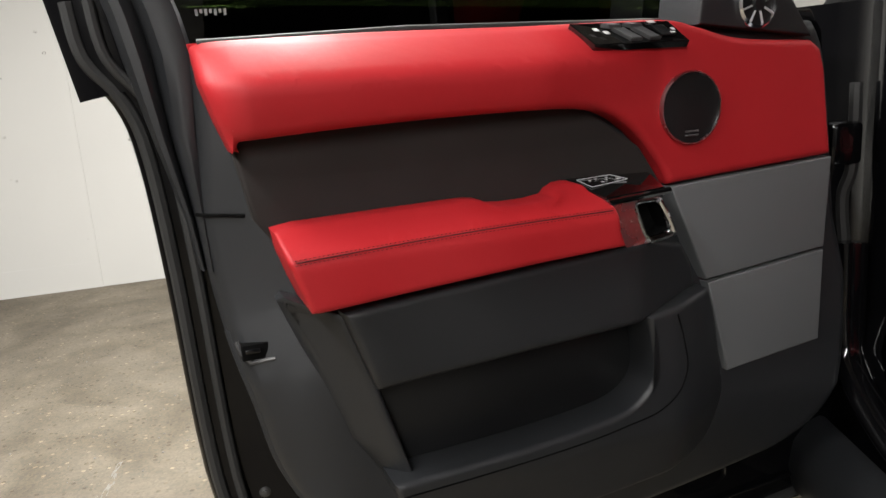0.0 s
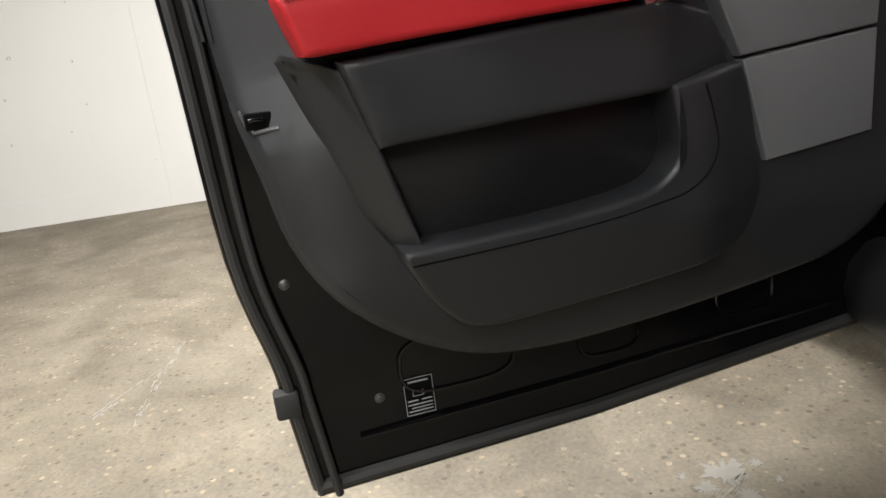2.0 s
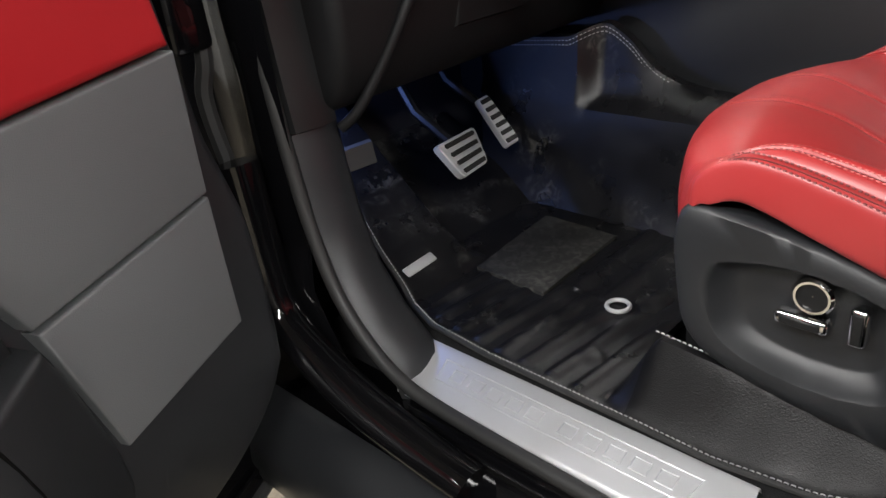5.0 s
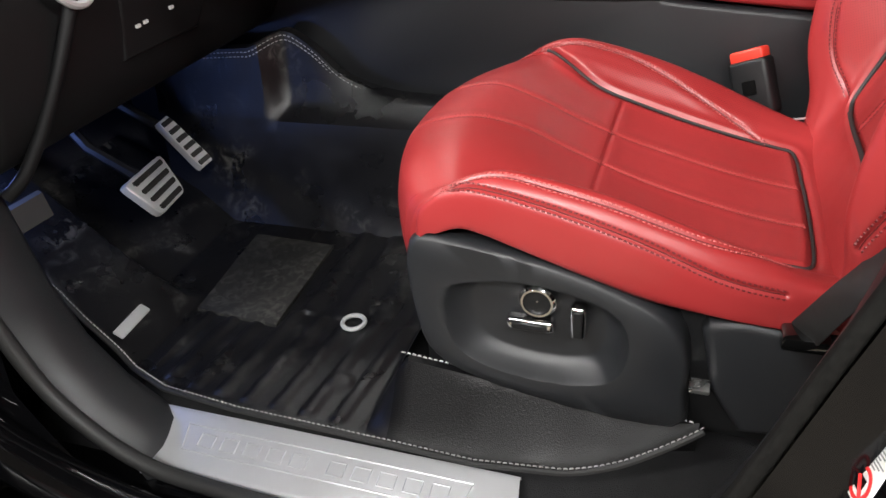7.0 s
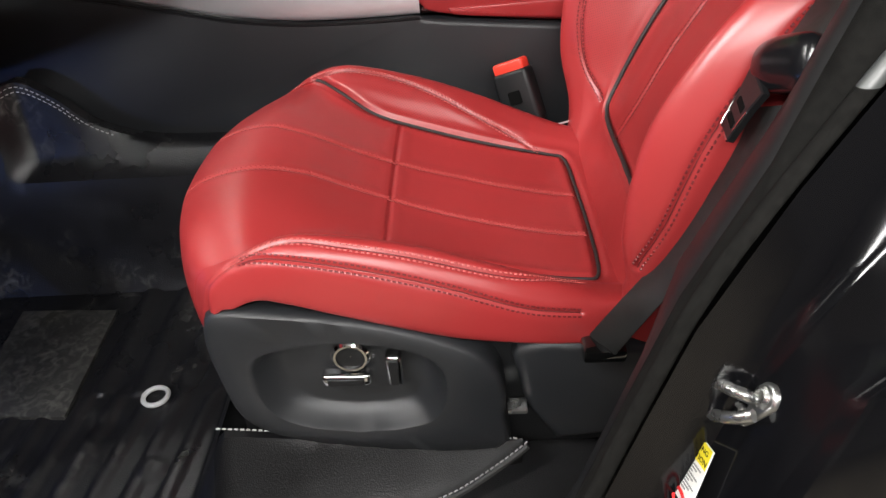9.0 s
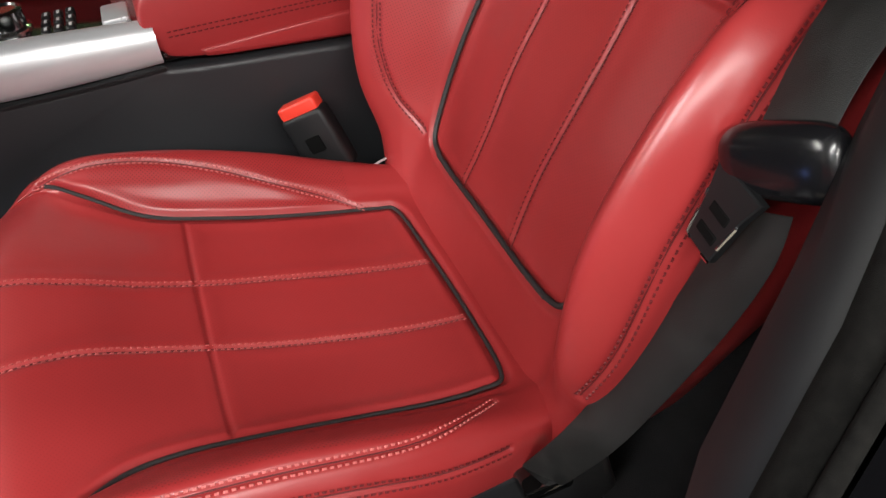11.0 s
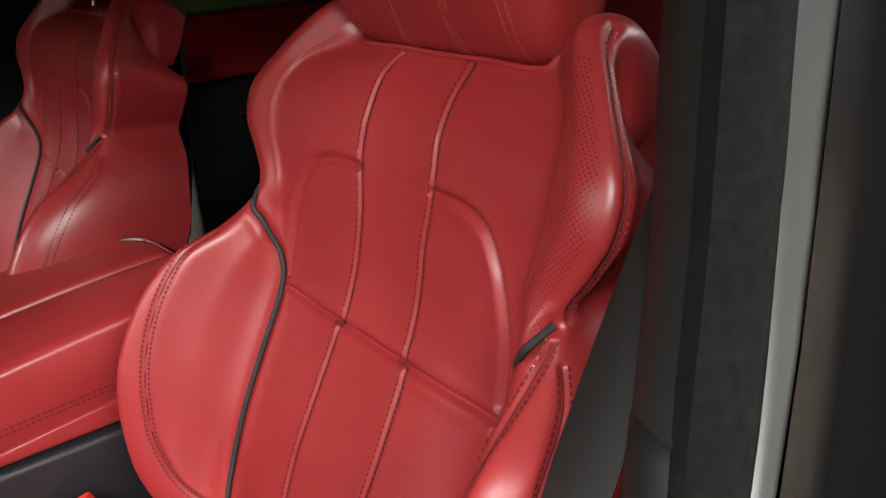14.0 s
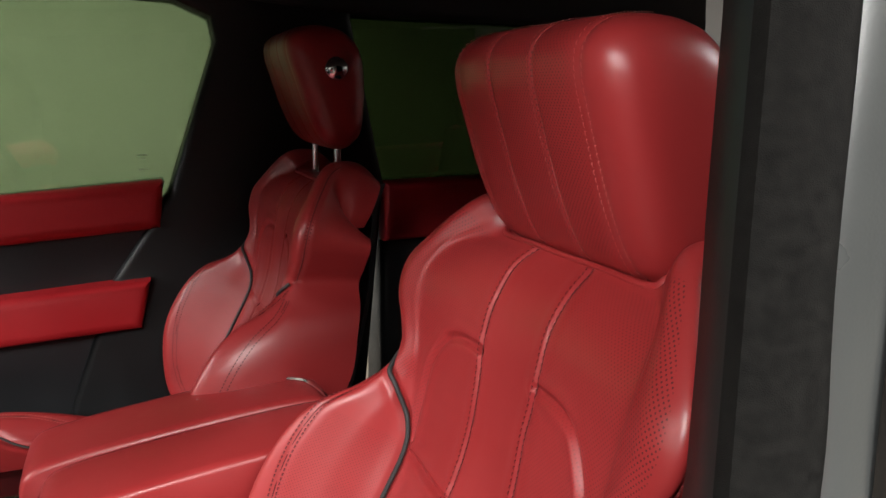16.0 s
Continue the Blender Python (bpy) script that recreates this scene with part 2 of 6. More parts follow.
def dusty(name, base, dust, rough, grain, amount):
    """Black grained sheet with pale scuffs and dust in patches."""
    m = material(name, base, rough, 0, grain, 620, vary=0.3, vary_scale=12)
    nt = m.node_tree
    b = nt.nodes["Principled BSDF"]
    tc = nt.nodes["Texture Coordinate"]
    masks = []
    for scale, lo, hi, det in ((6, 0.50 - amount, 0.68 - amount, 3), (55, 0.45, 0.72, 8)):
        n = nt.nodes.new("ShaderNodeTexNoise")
        n.inputs["Scale"].default_value, n.inputs["Detail"].default_value, n.inputs["Distortion"].default_value = scale, det, 1.2
        nt.links.new(tc.outputs["Object"], n.inputs["Vector"])
        r = nt.nodes.new("ShaderNodeMapRange")
        r.inputs["From Min"].default_value, r.inputs["From Max"].default_value = lo, hi
        nt.links.new(n.outputs["Fac"], r.inputs["Value"])
        masks.append(r.outputs["Result"])
    k = nt.nodes.new("ShaderNodeMath")
    k.operation = "MULTIPLY"
    nt.links.new(masks[0], k.inputs[0])
    nt.links.new(masks[1], k.inputs[1])
    mix = nt.nodes.new("ShaderNodeMix")
    mix.data_type = "RGBA"
    mix.inputs["B"].default_value = (*dust, 1)
    old = b.inputs["Base Color"].links[0].from_socket
    nt.links.new(k.outputs[0], mix.inputs["Factor"])
    nt.links.new(old, mix.inputs["A"])
    nt.links.new(mix.outputs["Result"], b.inputs["Base Color"])
    return m


MAT_LEATHER = dusty("black_mat_leather", (0.006, 0.006, 0.007), (0.10, 0.098, 0.092), 0.32, 0.35, -0.025)
DUSTY = dusty("dusty_heel_pad", (0.012, 0.012, 0.011), (0.062, 0.060, 0.054), 0.6, 0.2, 0.22)
GREY_WALL = material("unseen_grey_concrete", (0.20, 0.19, 0.18), 0.9, 0, 0.15, 60, vary=0.15, vary_scale=1.6)


# ---- building helpers ----
def part(name, bm, mat, parent=None, label="", smooth=True, kind=""):
    me = bpy.data.meshes.new(name)
    bmesh.ops.recalc_face_normals(bm, faces=bm.faces)
    bm.to_mesh(me)
    bm.free()
    me.materials.append(mat)
    if smooth:
        me.shade_smooth()
        me.set_sharp_from_angle(angle=radians(42))
    ob = new(name, me)
    if parent:
        ob.parent = parent
    return tagged(ob, label, kind=kind)


def thing(name, label, category, m=None, group="", kind=""):
    ob = new(name)
    if m is not None:
        ob.matrix_world = m
    return tagged(ob, label, category, group, kind)


def spline(pts, n=8, closed=False):
    """Catmull-Rom points through pts."""
    p = [np.array(q, float) for q in pts]
    out = []
    cnt = len(p) if closed else len(p) - 1
    for i in range(cnt):
        if closed:
            a, b, c, d = p[i - 1], p[i], p[(i + 1) % len(p)], p[(i + 2) % len(p)]
        else:
            a, b, c, d = p[max(i - 1, 0)], p[i], p[i + 1], p[min(i + 2, len(p) - 1)]
        for k in range(n):
            t = k / n
            out.append(0.5 * (2 * b + (c - a) * t + (2 * a - 5 * b + 4 * c - d) * t * t + (3 * b - a - 3 * c + d) * t ** 3))
    if not closed:
        out.append(p[-1])
    return out


def box(bm, lo, hi, r=0.004, seg=2, m=None):
    lo, hi = Vector(lo), Vector(hi)
    got = bmesh.ops.create_cube(bm, size=1)["verts"]
    for v in got:
        v.co = Vector([(lo[i] + hi[i]) / 2 + v.co[i] * (hi[i] - lo[i]) for i in range(3)])
    if r > 0:
        es = list({e for v in got for e in v.link_edges})
        res = bmesh.ops.bevel(bm, geom=es, offset=r, segments=seg, affect="EDGES", profile=0.5)
        got = list({v for f in res["faces"] for v in f.verts} | {v for v in got if v.is_valid})
    if m is not None:
        for v in got:
            v.co = m @ v.co
    return got


def tube(bm, pts, r, seg=8, closed=False, flat=None):
    """A round (or flattened: (r across, r along up)) rod along pts."""
    p = [Vector(q) for q in pts]
    rings = []
    n = len(p)
    up = Vector((0, 0, 1))
    prev = None
    for i in range(n):
        t = (p[(i + 1) % n] - p[i - 1]) if closed else (p[min(i + 1, n - 1)] - p[max(i - 1, 0)])
        t = t.normalized() if t.length > 1e-9 else Vector((0, 1, 0))
        if prev is None:
            prev = up if abs(t.dot(up)) < 0.95 else Vector((1, 0, 0))
        a = (prev - t * prev.dot(t)).normalized()
        b = t.cross(a)
        prev = a
        ra, rb = (flat if flat else (r, r))
        rings.append([bm.verts.new(p[i] + a * (ra * math.cos(2 * math.pi * k / seg)) + b * (rb * math.sin(2 * math.pi * k / seg))) for k in range(seg)])
    for i in range(n if closed else n - 1):
        A, B = rings[i], rings[(i + 1) % n]
        for k in range(seg):
            bm.faces.new((A[k], A[(k + 1) % seg], B[(k + 1) % seg], B[k]))
    if not closed:
        bm.faces.new(rings[0][::-1])
        bm.faces.new(rings[-1])


def pad(outline, w0, w1, r=0.006, steps=4, cuts=0.0, warp=None, axes=(0, 2, 1), bm=None):
    """A plate from an outline in two axes, from depth w0 to w1 (the face), with a rounded front edge. axes: where outline x, outline y and depth go.
    cuts: spacing of cuts across the face, after which warp(a, b, depth) gives the new depth."""
    bm = bm or bmesh.new()
    n = len(outline)
    sgn = 1 if w1 > w0 else -1
    area = sum(outline[i][0] * outline[(i + 1) % n][1] - outline[(i + 1) % n][0] * outline[i][1] for i in range(n))
    if area < 0:
        outline = outline[::-1]

    def mk(a, b, w):
        c = [0.0, 0.0, 0.0]
        c[axes[0]], c[axes[1]], c[axes[2]] = a, b, w
        return bm.verts.new(c)
    off = []
    for i in range(n):
        p, q, s = np.array(outline[i - 1][:2]), np.array(outline[i][:2]), np.array(outline[(i + 1) % n][:2])
        d1, d2 = (q - p) / (np.linalg.norm(q - p) + 1e-9), (s - q) / (np.linalg.norm(s - q) + 1e-9)
        n1, n2 = np.array([-d1[1], d1[0]]), np.array([-d2[1], d2[0]])
        m = n1 + n2
        k = max(0.35, float(m @ m) / 2)
        off.append(m / k)
    rings = [[mk(q[0], q[1], w0) for q in outline]]
    for s in range(steps + 1):
        a = math.pi / 2 * s / steps
        ins, dep = r * (1 - math.cos(a)), w1 - sgn * r * (1 - math.sin(a))
        rings.append([mk(q[0] + o[0] * ins, q[1] + o[1] * ins, dep) for q, o in zip(outline, off)])
    faces = []
    for A, B in zip(rings, rings[1:]):
        for i in range(n):
            faces.append(bm.faces.new((A[i], A[(i + 1) % n], B[(i + 1) % n], B[i])))
    cap = bm.faces.new(rings[-1])
    bm.faces.new(rings[0][::-1])
    if cuts:
        bmesh.ops.triangulate(bm, faces=[cap], ngon_method="EAR_CLIP")
        for ax in (0, 1):
            vals = [q[ax] for q in outline]
            lo, hi = min(vals), max(vals)
            k = int((hi - lo) / cuts)
            for i in range(1, k + 1):
                co, no = [0, 0, 0], [0, 0, 0]
                co[axes[ax]] = lo + i * (hi - lo) / (k + 1)
                no[axes[ax]] = 1
                bmesh.ops.bisect_plane(bm, geom=list(bm.verts) + list(bm.edges) + list(bm.faces), plane_co=co, plane_no=no, dist=1e-5)
    if warp:
        for v in bm.verts:
            v.co[axes[2]] = warp(v.co[axes[0]], v.co[axes[1]], v.co[axes[2]])
    return bm


def stitches(bm, pts, ups, step=0.0065, length=0.0042, r=0.0008, lift=0.0003):
    """A row of thread stitches along pts; ups: the surface's normals there."""
    d = 0.0
    for i in range(len(pts) - 1):
        a, b = Vector(pts[i]), Vector(pts[i + 1])
        seg = (b - a).length
        while d < seg:
            t = d / seg
            c = a.lerp(b, t)
            u = Vector(ups[i]).lerp(Vector(ups[i + 1]), t).normalized()
            f = (b - a).normalized()
            s = f.cross(u)
            c = c + u * lift
            e = [c - f * length / 2, c - f * length * 0.3 + u * r, c + f * length * 0.3 + u * r, c + f * length / 2]
            L = [bm.verts.new(q + s * r) for q in e]
            R = [bm.verts.new(q - s * r) for q in e]
            for k in range(3):
                bm.faces.new((L[k], L[k + 1], R[k + 1], R[k]))
            d += step
        d -= seg


def lathe(bm, prof, m, seg=24):
    """Turned shape: prof of (radius, height) about the local z of m."""
    rings = [[bm.verts.new(m @ Vector((rr * math.cos(2 * math.pi * k / seg), rr * math.sin(2 * math.pi * k / seg), h))) for k in range(seg)] for rr, h in prof]
    for A, B in zip(rings, rings[1:]):
        for k in range(seg):
            bm.faces.new((A[k], A[(k + 1) % seg], B[(k + 1) % seg], B[k]))
    bm.faces.new(rings[0][::-1])
    bm.faces.new(rings[-1])


def strip(bm, rows, close=False):
    """Faces between rows of points of equal length."""
    g = [[bm.verts.new(q) for q in r] for r in rows]
    for A, B in zip(g, g[1:]):
        for k in range(len(A) - (0 if close else 1)):
            bm.faces.new((A[k], A[(k + 1) % len(A)], B[(k + 1) % len(A)], B[k]))
    return g


# ---- the garage ----
GROUND = -0.006
ROOM = pose(-3.36, 3.52, 0, 0, 0, 19.1)      # along the front wall; local -y goes into the room


def slab(name, lo, hi, mat, label, category, m=ROOM):
    bm = bmesh.new()
    box(bm, lo, hi, 0)
    ob = part(name, bm, mat, smooth=False)
    ob.matrix_world = m
    return tagged(ob, label, category, kind="structure")


slab("ground", (-6, -11, GROUND - 0.2), (8, 2, GROUND), CONCRETE, "worn beige concrete garage floor with exposed stones", "floor")
slab("wall_front", (-6, 0, GROUND - 0.05), (-0.0006, 0.25, 3.0), WALL_PAINT, "white painted concrete wall with small pits", "wall")
slab("wall_front_2", (0.0006, 0.002, GROUND - 0.05), (6.2, 0.25, 3.0), WALL_PAINT, "white painted concrete wall beyond the car", "wall")
slab("wall_right", (5.9, -11, GROUND - 0.05), (6.15, 0, 3.0), WALL_PAINT, "white painted garage side wall", "wall")
# left and back walls are unseen; their grey keeps gloss paint reflections dark
slab("wall_left", (-5.5, -11, GROUND - 0.05), (-5.25, 0, 3.0), GREY_WALL, "unseen garage side wall, grey to dim reflections", "wall")
slab("wall_back", (-5.25, -10.5, GROUND - 0.05), (5.9, -10.25, 3.0), GREY_WALL, "unseen garage back wall, grey to dim reflections", "wall")
slab("ceiling", (-6, -11, 3.0), (8, 2, 3.2), GREY_WALL, "bare grey concrete garage ceiling", "ceiling")

# low painted band along the foot of the wall
slab("baseboard", (-6, -0.002, GROUND), (-0.0006, 0.0, 0.17), WALL_PAINT, "low painted band at the foot of the wall", "baseboard")

rng = random.Random(4)
bm = bmesh.new()
for _ in range(90):
    cx, cz, rr = rng.uniform(-3.0, 0.9), rng.uniform(0.25, 2.2), rng.uniform(0.004, 0.014)
    vs = [bm.verts.new((cx + rr * rng.uniform(0.5, 1.2) * math.cos(a), -0.0015, cz + rr * rng.uniform(0.4, 1.0) * math.sin(a))) for a in [k * math.pi / 4 for k in range(8)]]
    c = bm.verts.new((cx, 0.003, cz))
    for k in range(8):
        bm.faces.new((vs[k], vs[(k + 1) % 8], c))
PIT = material("wall_pit", (0.30, 0.28, 0.25), 0.9, vary=0.4, vary_scale=50)
pits = part("wall_pits", bm, PIT, smooth=False)
pits.matrix_world = ROOM
tagged(pits, "small dark pits scattered in the painted concrete", "pits", kind="stuff")

# pale cement smears and loose grit on the floor
STREAKS = ((-2.154, 0.52, -2.10, 0.85, 0.012), (-1.985, 0.445, -2.067, 0.77, 0.008), (-2.067, 0.77, -2.117, 1.06, 0.006), (-0.52, 0.04, -0.42, 0.17, 0.008))
SMEAR = material("pale_cement", (0.24, 0.228, 0.20), 0.85, vary=0.3, vary_scale=25)
bm = bmesh.new()
for cx, cy, rr in ((-0.47, 0.16, 0.05), (-0.44, 0.08, 0.032), (-0.52, 0.11, 0.028), (-0.40, 0.19, 0.018), (-0.56, 0.15, 0.014), (-0.41, 0.03, 0.016), (-0.50, 0.03, 0.012), (-0.37, 0.13, 0.012)):
    loop = [(cx + rr * f * math.cos(a), cy + rr * f * math.sin(a)) for a, f in [(k * math.pi / 22, rng.uniform(0.35, 1.2)) for k in range(44)]]
    pad(loop, GROUND - 0.002, GROUND + 0.001, 0.0006, 1, axes=(0, 1, 2), bm=bm)
for x0, y0, x1, y1, wd in STREAKS:
    way = Vector((x1 - x0, y1 - y0)).normalized()
    for dab in range(26):
        f, off, ln, wl = rng.random(), rng.gauss(0, wd), rng.uniform(0.005, 0.028), rng.uniform(0.001, 0.0035)
        cx, cy = x0 + (x1 - x0) * f - way.y * off, y0 + (y1 - y0) * f + way.x * off
        ring = [(ln * math.cos(k * math.pi / 6) * rng.uniform(0.6, 1.1), wl * math.sin(k * math.pi / 6) * rng.uniform(0.5, 1.2)) for k in range(12)]
        pad([(cx + way.x * a - way.y * b, cy + way.y * a + way.x * b) for a, b in ring], GROUND - 0.002, GROUND + 0.001, 0.0003, 1, axes=(0, 1, 2), bm=bm)
tagged(part("cement_patch", bm, SMEAR, smooth=False), "pale dried cement spots on the concrete", "stain", kind="stuff")
bm = bmesh.new()
for _ in range(700):
    cx, cy, rr = rng.uniform(-3.2, -0.35), rng.uniform(-1.6, 2.2), rng.choice((0.002, 0.003, 0.003, 0.005))
    bmesh.ops.create_icosphere(bm, subdivisions=1, radius=rr, matrix=Matrix.Translation((cx, cy, GROUND + rr * 0.3)) @ Matrix.Diagonal((1, rng.uniform(0.6, 1), 0.6, 1)))
tagged(part("grit", bm, SMEAR, smooth=False), "small pale stones on the concrete", "stones", kind="stuff")

# ---- the open door ----
# local x runs from the hinge to the free edge, y towards the cabin side, z up
DOOR = Matrix.Translation((-0.27, 0.019, 0)) @ pose(0, 0, 0, 0, 0, 202.95)
body = thing("car", "gloss black car with its front door open", "car")
door = thing("front_door", "open black door with red leather and black plastic trim", "", DOOR)
door.parent = body

shell_rear = [(1.16, 1.52), (1.131, 1.331), (1.121, 1.262), (1.08, 1.201), (1.062, 1.129), (1.05, 0.97), (1.036, 0.665), (1.0, 0.487), (0.992, 0.42), (0.972, 0.25)]
shell = spline(shell_rear[1:], 4) + [(0.95, 0.235), (0.46, 0.25), (-0.19, 0.305)] + [(-0.2, 0.5), (-0.16, 0.95), (-0.13, 1.25), (-0.10, 1.29)]
part("door_shell", pad(shell, -0.24, -0.13, 0.018, 4), POST_BLACK, door, "black gloss painted steel door frame")

# folded flange and rubber seals round the edge
edge = [(q[0] - 0.016, -0.128, q[1]) for q in spline(shell_rear[1:], 6)]
bm = bmesh.new()
tube(bm, edge, 0.009, 8)
part("edge_seal", bm, RUBBER, door)
bm = bmesh.new()
tube(bm, [(q[0] - 0.026, -0.112, q[2]) for q in edge], 0.007, 8)
part("inner_seal", bm, RUBBER, door)
bm = bmesh.new()
tube(bm, [(0.96, -0.13, 0.262), (0.46, -0.13, 0.278), (-0.18, -0.13, 0.33)], 0.012, 8)
part("bottom_seal", bm, RUBBER, door)
bm = bmesh.new()
tube(bm, [(0.88, -0.126, 0.335), (0.46, -0.126, 0.345), (-0.1, -0.126, 0.37)], 0.004, 8)
part("pressed_rib", bm, BLACK_GLOSS, door)

# pressed recesses and screws in the steel below the trim
for cu, cz, lu, lz in ((0.70, 0.435, 0.2, 0.05), (0.42, 0.42, 0.12, 0.045), (0.14, 0.43, 0.12, 0.04)):
    ring = [(cu + lu / 2 * math.copysign(abs(math.cos(a)) ** 0.6, math.cos(a)), -0.129, cz + lz * math.copysign(abs(math.sin(a)) ** 0.6, math.sin(a))) for a in [k * math.pi / 16 for k in range(32)]]
    bm = bmesh.new()
    tube(bm, ring, 0.004, 6, closed=True)
    part("pressed_recess", bm, BLACK_GLOSS, door)
for su, sz in ((0.956, 0.617), (0.839, 0.394)):
    bm = bmesh.new()
    lathe(bm, [(0.009, 0), (0.008, 0.002), (0.005, 0.003), (0.005, 0.006), (0.002, 0.007)], Matrix.Translation((su, -0.13, sz)) @ pose(0, 0, 0, -90), 16)
    part("door_screw", bm, DARK_STEEL, door)

# white data plate: its print is not legible
bm = bmesh.new()
box(bm, (0.746, -0.1315, 0.348), (0.800, -0.1285, 0.418), 0.001, 1)
plate_ob = part("data_label", bm, DARK_HOLE, door, "black data label with fine white print")
for a, b, c, d in [(0.748, 0.798, 0.4155, 0.4165), (0.748, 0.798, 0.349, 0.350), (0.748, 0.749, 0.349, 0.4165), (0.797, 0.798, 0.349, 0.4165), (0.756, 0.79, 0.408, 0.411), (0.765, 0.784, 0.392, 0.393), (0.765, 0.784, 0.383, 0.384),
                   (0.765, 0.766, 0.383, 0.393), (0.783, 0.784, 0.383, 0.393), (0.752, 0.770, 0.374, 0.376), (0.776, 0.794, 0.374, 0.376), (0.752, 0.794, 0.367, 0.369), (0.752, 0.788, 0.361, 0.3625), (0.752, 0.794, 0.355, 0.357)]:
    bm = bmesh.new()
    box(bm, (a, -0.1288, c), (b, -0.1272, d), 0)
    part("print_bar", bm, GREY_INK, plate_ob, smooth=False)

# trim base
trim_out = spline([(0.985, 1.262), (0.99, 1.156), (1.0, 1.05), (0.985, 0.9), (0.962, 0.795), (0.94, 0.698), (0.892, 0.613), (0.80, 0.526), (0.69, 0.467), (0.56, 0.448), (0.375, 0.455), (0.15, 0.482),
                   (0.02, 0.51), (-0.06, 0.585), (-0.075, 0.75), (-0.05, 1.0), (-0.02, 1.2), (0.01, 1.262)], 4)


def trim_warp(u, z, w):
    if w < -0.09:
        return w
    e = 0.0
    if z < 0.93:
        e = 0.02 * min(1, (0.93 - z) / 0.1)
    return w + e - 0.05 * max(0, min(1, (u - 0.88) / 0.12)) - 0.05 * max(0, min(1, (0.62 - z) / 0.17))


part("trim_panel", pad(trim_out, -0.125, -0.022, 0.02, 5, 0.05, trim_warp), BLACK_SOFT, door, "black soft plastic door panel")

# red top pad: rail along the window, falling to the speaker corner
red = spline([(0.984, 1.271), (0.86, 1.273), (0.734, 1.274), (0.481, 1.272), (0.33, 1.270), (0.27, 1.258), (0.218, 1.244), (0.164, 1.236), (0.05, 1.23)], 5) + [(0.03, 1.216), (0.02, 1.185), (-0.001, 1.045), (0.322, 1.03)] + \
    spline([(0.326, 1.035), (0.345, 1.068), (0.393, 1.12), (0.455, 1.151), (0.582, 1.159), (0.782, 1.158), (0.945, 1.152)], 5) + [(0.953, 1.138), (0.966, 1.175), (0.979, 1.221)]


def red_warp(u, z, w):
    if w < -0.02:
        return w
    k = max(0, min(1, (z - 1.215) / 0.055))
    off = 0.032 - 0.075 * k ** 1.3 if z > 1.215 else 0.032 - 0.014 * min(1, (1.215 - z) / 0.06) ** 2
    return w + off * max(0, min(1, (u - 0.34) / 0.2)) - 0.035 * max(0, min(1, (u - 0.925) / 0.06)) ** 2


part("top_pad", pad(red, -0.06, 0.012, 0.012, 5, 0.011, red_warp), RED_DOOR, door, "smooth red leather top pad")

bm = bmesh.new()
tube(bm, [(0.972, -0.010, 1.205), (0.962, 0.004, 1.175), (0.957, 0.010, 1.172), (0.951, 0.014, 1.150)], 0.0012, 6)
part("pad_seam", bm, THREAD_RED, door)
bm = pad([(0.966, 1.178), (0.952, 1.170), (0.944, 1.138), (0.952, 1.140)], -0.06, 0.0, 0.004, 3)
part("pad_tail", bm, RED_DOOR, door)

# dark cloth recess between the pads
recess = [(0.955, 1.16), (0.60, 1.17), (0.46, 1.16), (0.36, 1.09), (0.32, 1.03), (0.46, 1.0), (0.90, 1.0), (0.935, 1.05)]
part("recess_panel", pad(recess, -0.04, -0.012, 0.006, 3), BLACK_CLOTH, door, "black brown cloth inset")

# armrest
arm = [(0.919, 1.041), (0.892, 1.045), (0.759, 1.047), (0.655, 1.048), (0.640, 1.046), (0.624, 1.038), (0.600, 1.0355), (0.560, 1.036), (0.535, 1.039), (0.527, 1.047), (0.514, 1.053), (0.494, 1.0545), (0.478, 1.048), (0.464, 1.036),
       (0.460, 0.99), (0.452, 0.967), (0.60, 0.962), (0.75, 0.954), (0.88, 0.946), (0.892, 0.947), (0.902, 0.975), (0.913, 1.01)]


def arm_warp(u, z, w):
    if w < 0.02:
        return w
    return w - 0.25 * max(0, z - 1.004) - 1.9 * max(0, z - 1.018)


part("armrest", pad(arm, -0.02, 0.088, 0.008, 4, 0.009, arm_warp), RED_DOOR, door, "red leather armrest with a stitched seam")
line = [(0.905 - 0.43 * k / 60, 0.0905, 1.0125 + 0.008 * k / 60 + 0.003 * math.sin(math.pi * k / 60)) for k in range(61)]
for dz in (0.003, -0.003):
    bm = bmesh.new()
    stitches(bm, [(a, b - 0.0024, c + dz) for a, b, c in line], [(0, 1, 0)] * 61, 0.0055, 0.0034, 0.0005)
    part("seam_stitching", bm, THREAD_RED, door, kind="stuff")
bm = bmesh.new()
tube(bm, [(a, b - 0.0032, c) for a, b, c in line], 0.0011, 6)
part("armrest_seam", bm, THREAD_RED, door)

# window switches on the sill, memory switches by the armrest
def plate(corners, thick, bm=None):
    """A thin plate on four corners, its face on them."""
    bm = bm or bmesh.new()
    q = [Vector(c) for c in corners]
    n = (q[1] - q[0]).cross(q[3] - q[0]).normalized()
    if n.y < 0:
        n = -n
    mid = sum(q, Vector()) / 4
    lo = [bm.verts.new(c - n * thick) for c in q]
    hi = [bm.verts.new(c - n * min(0.001, thick * 0.4)) for c in q]
    top = [bm.verts.new(c + (mid - c).normalized() * min(0.0015, (mid - c).length * 0.2)) for c in q]
    for a, b in ((lo, hi), (hi, top)):
        for k in range(4):
            bm.faces.new((a[k], a[(k + 1) % 4], b[(k + 1) % 4], b[k]))
    bm.faces.new(top)
    return bm


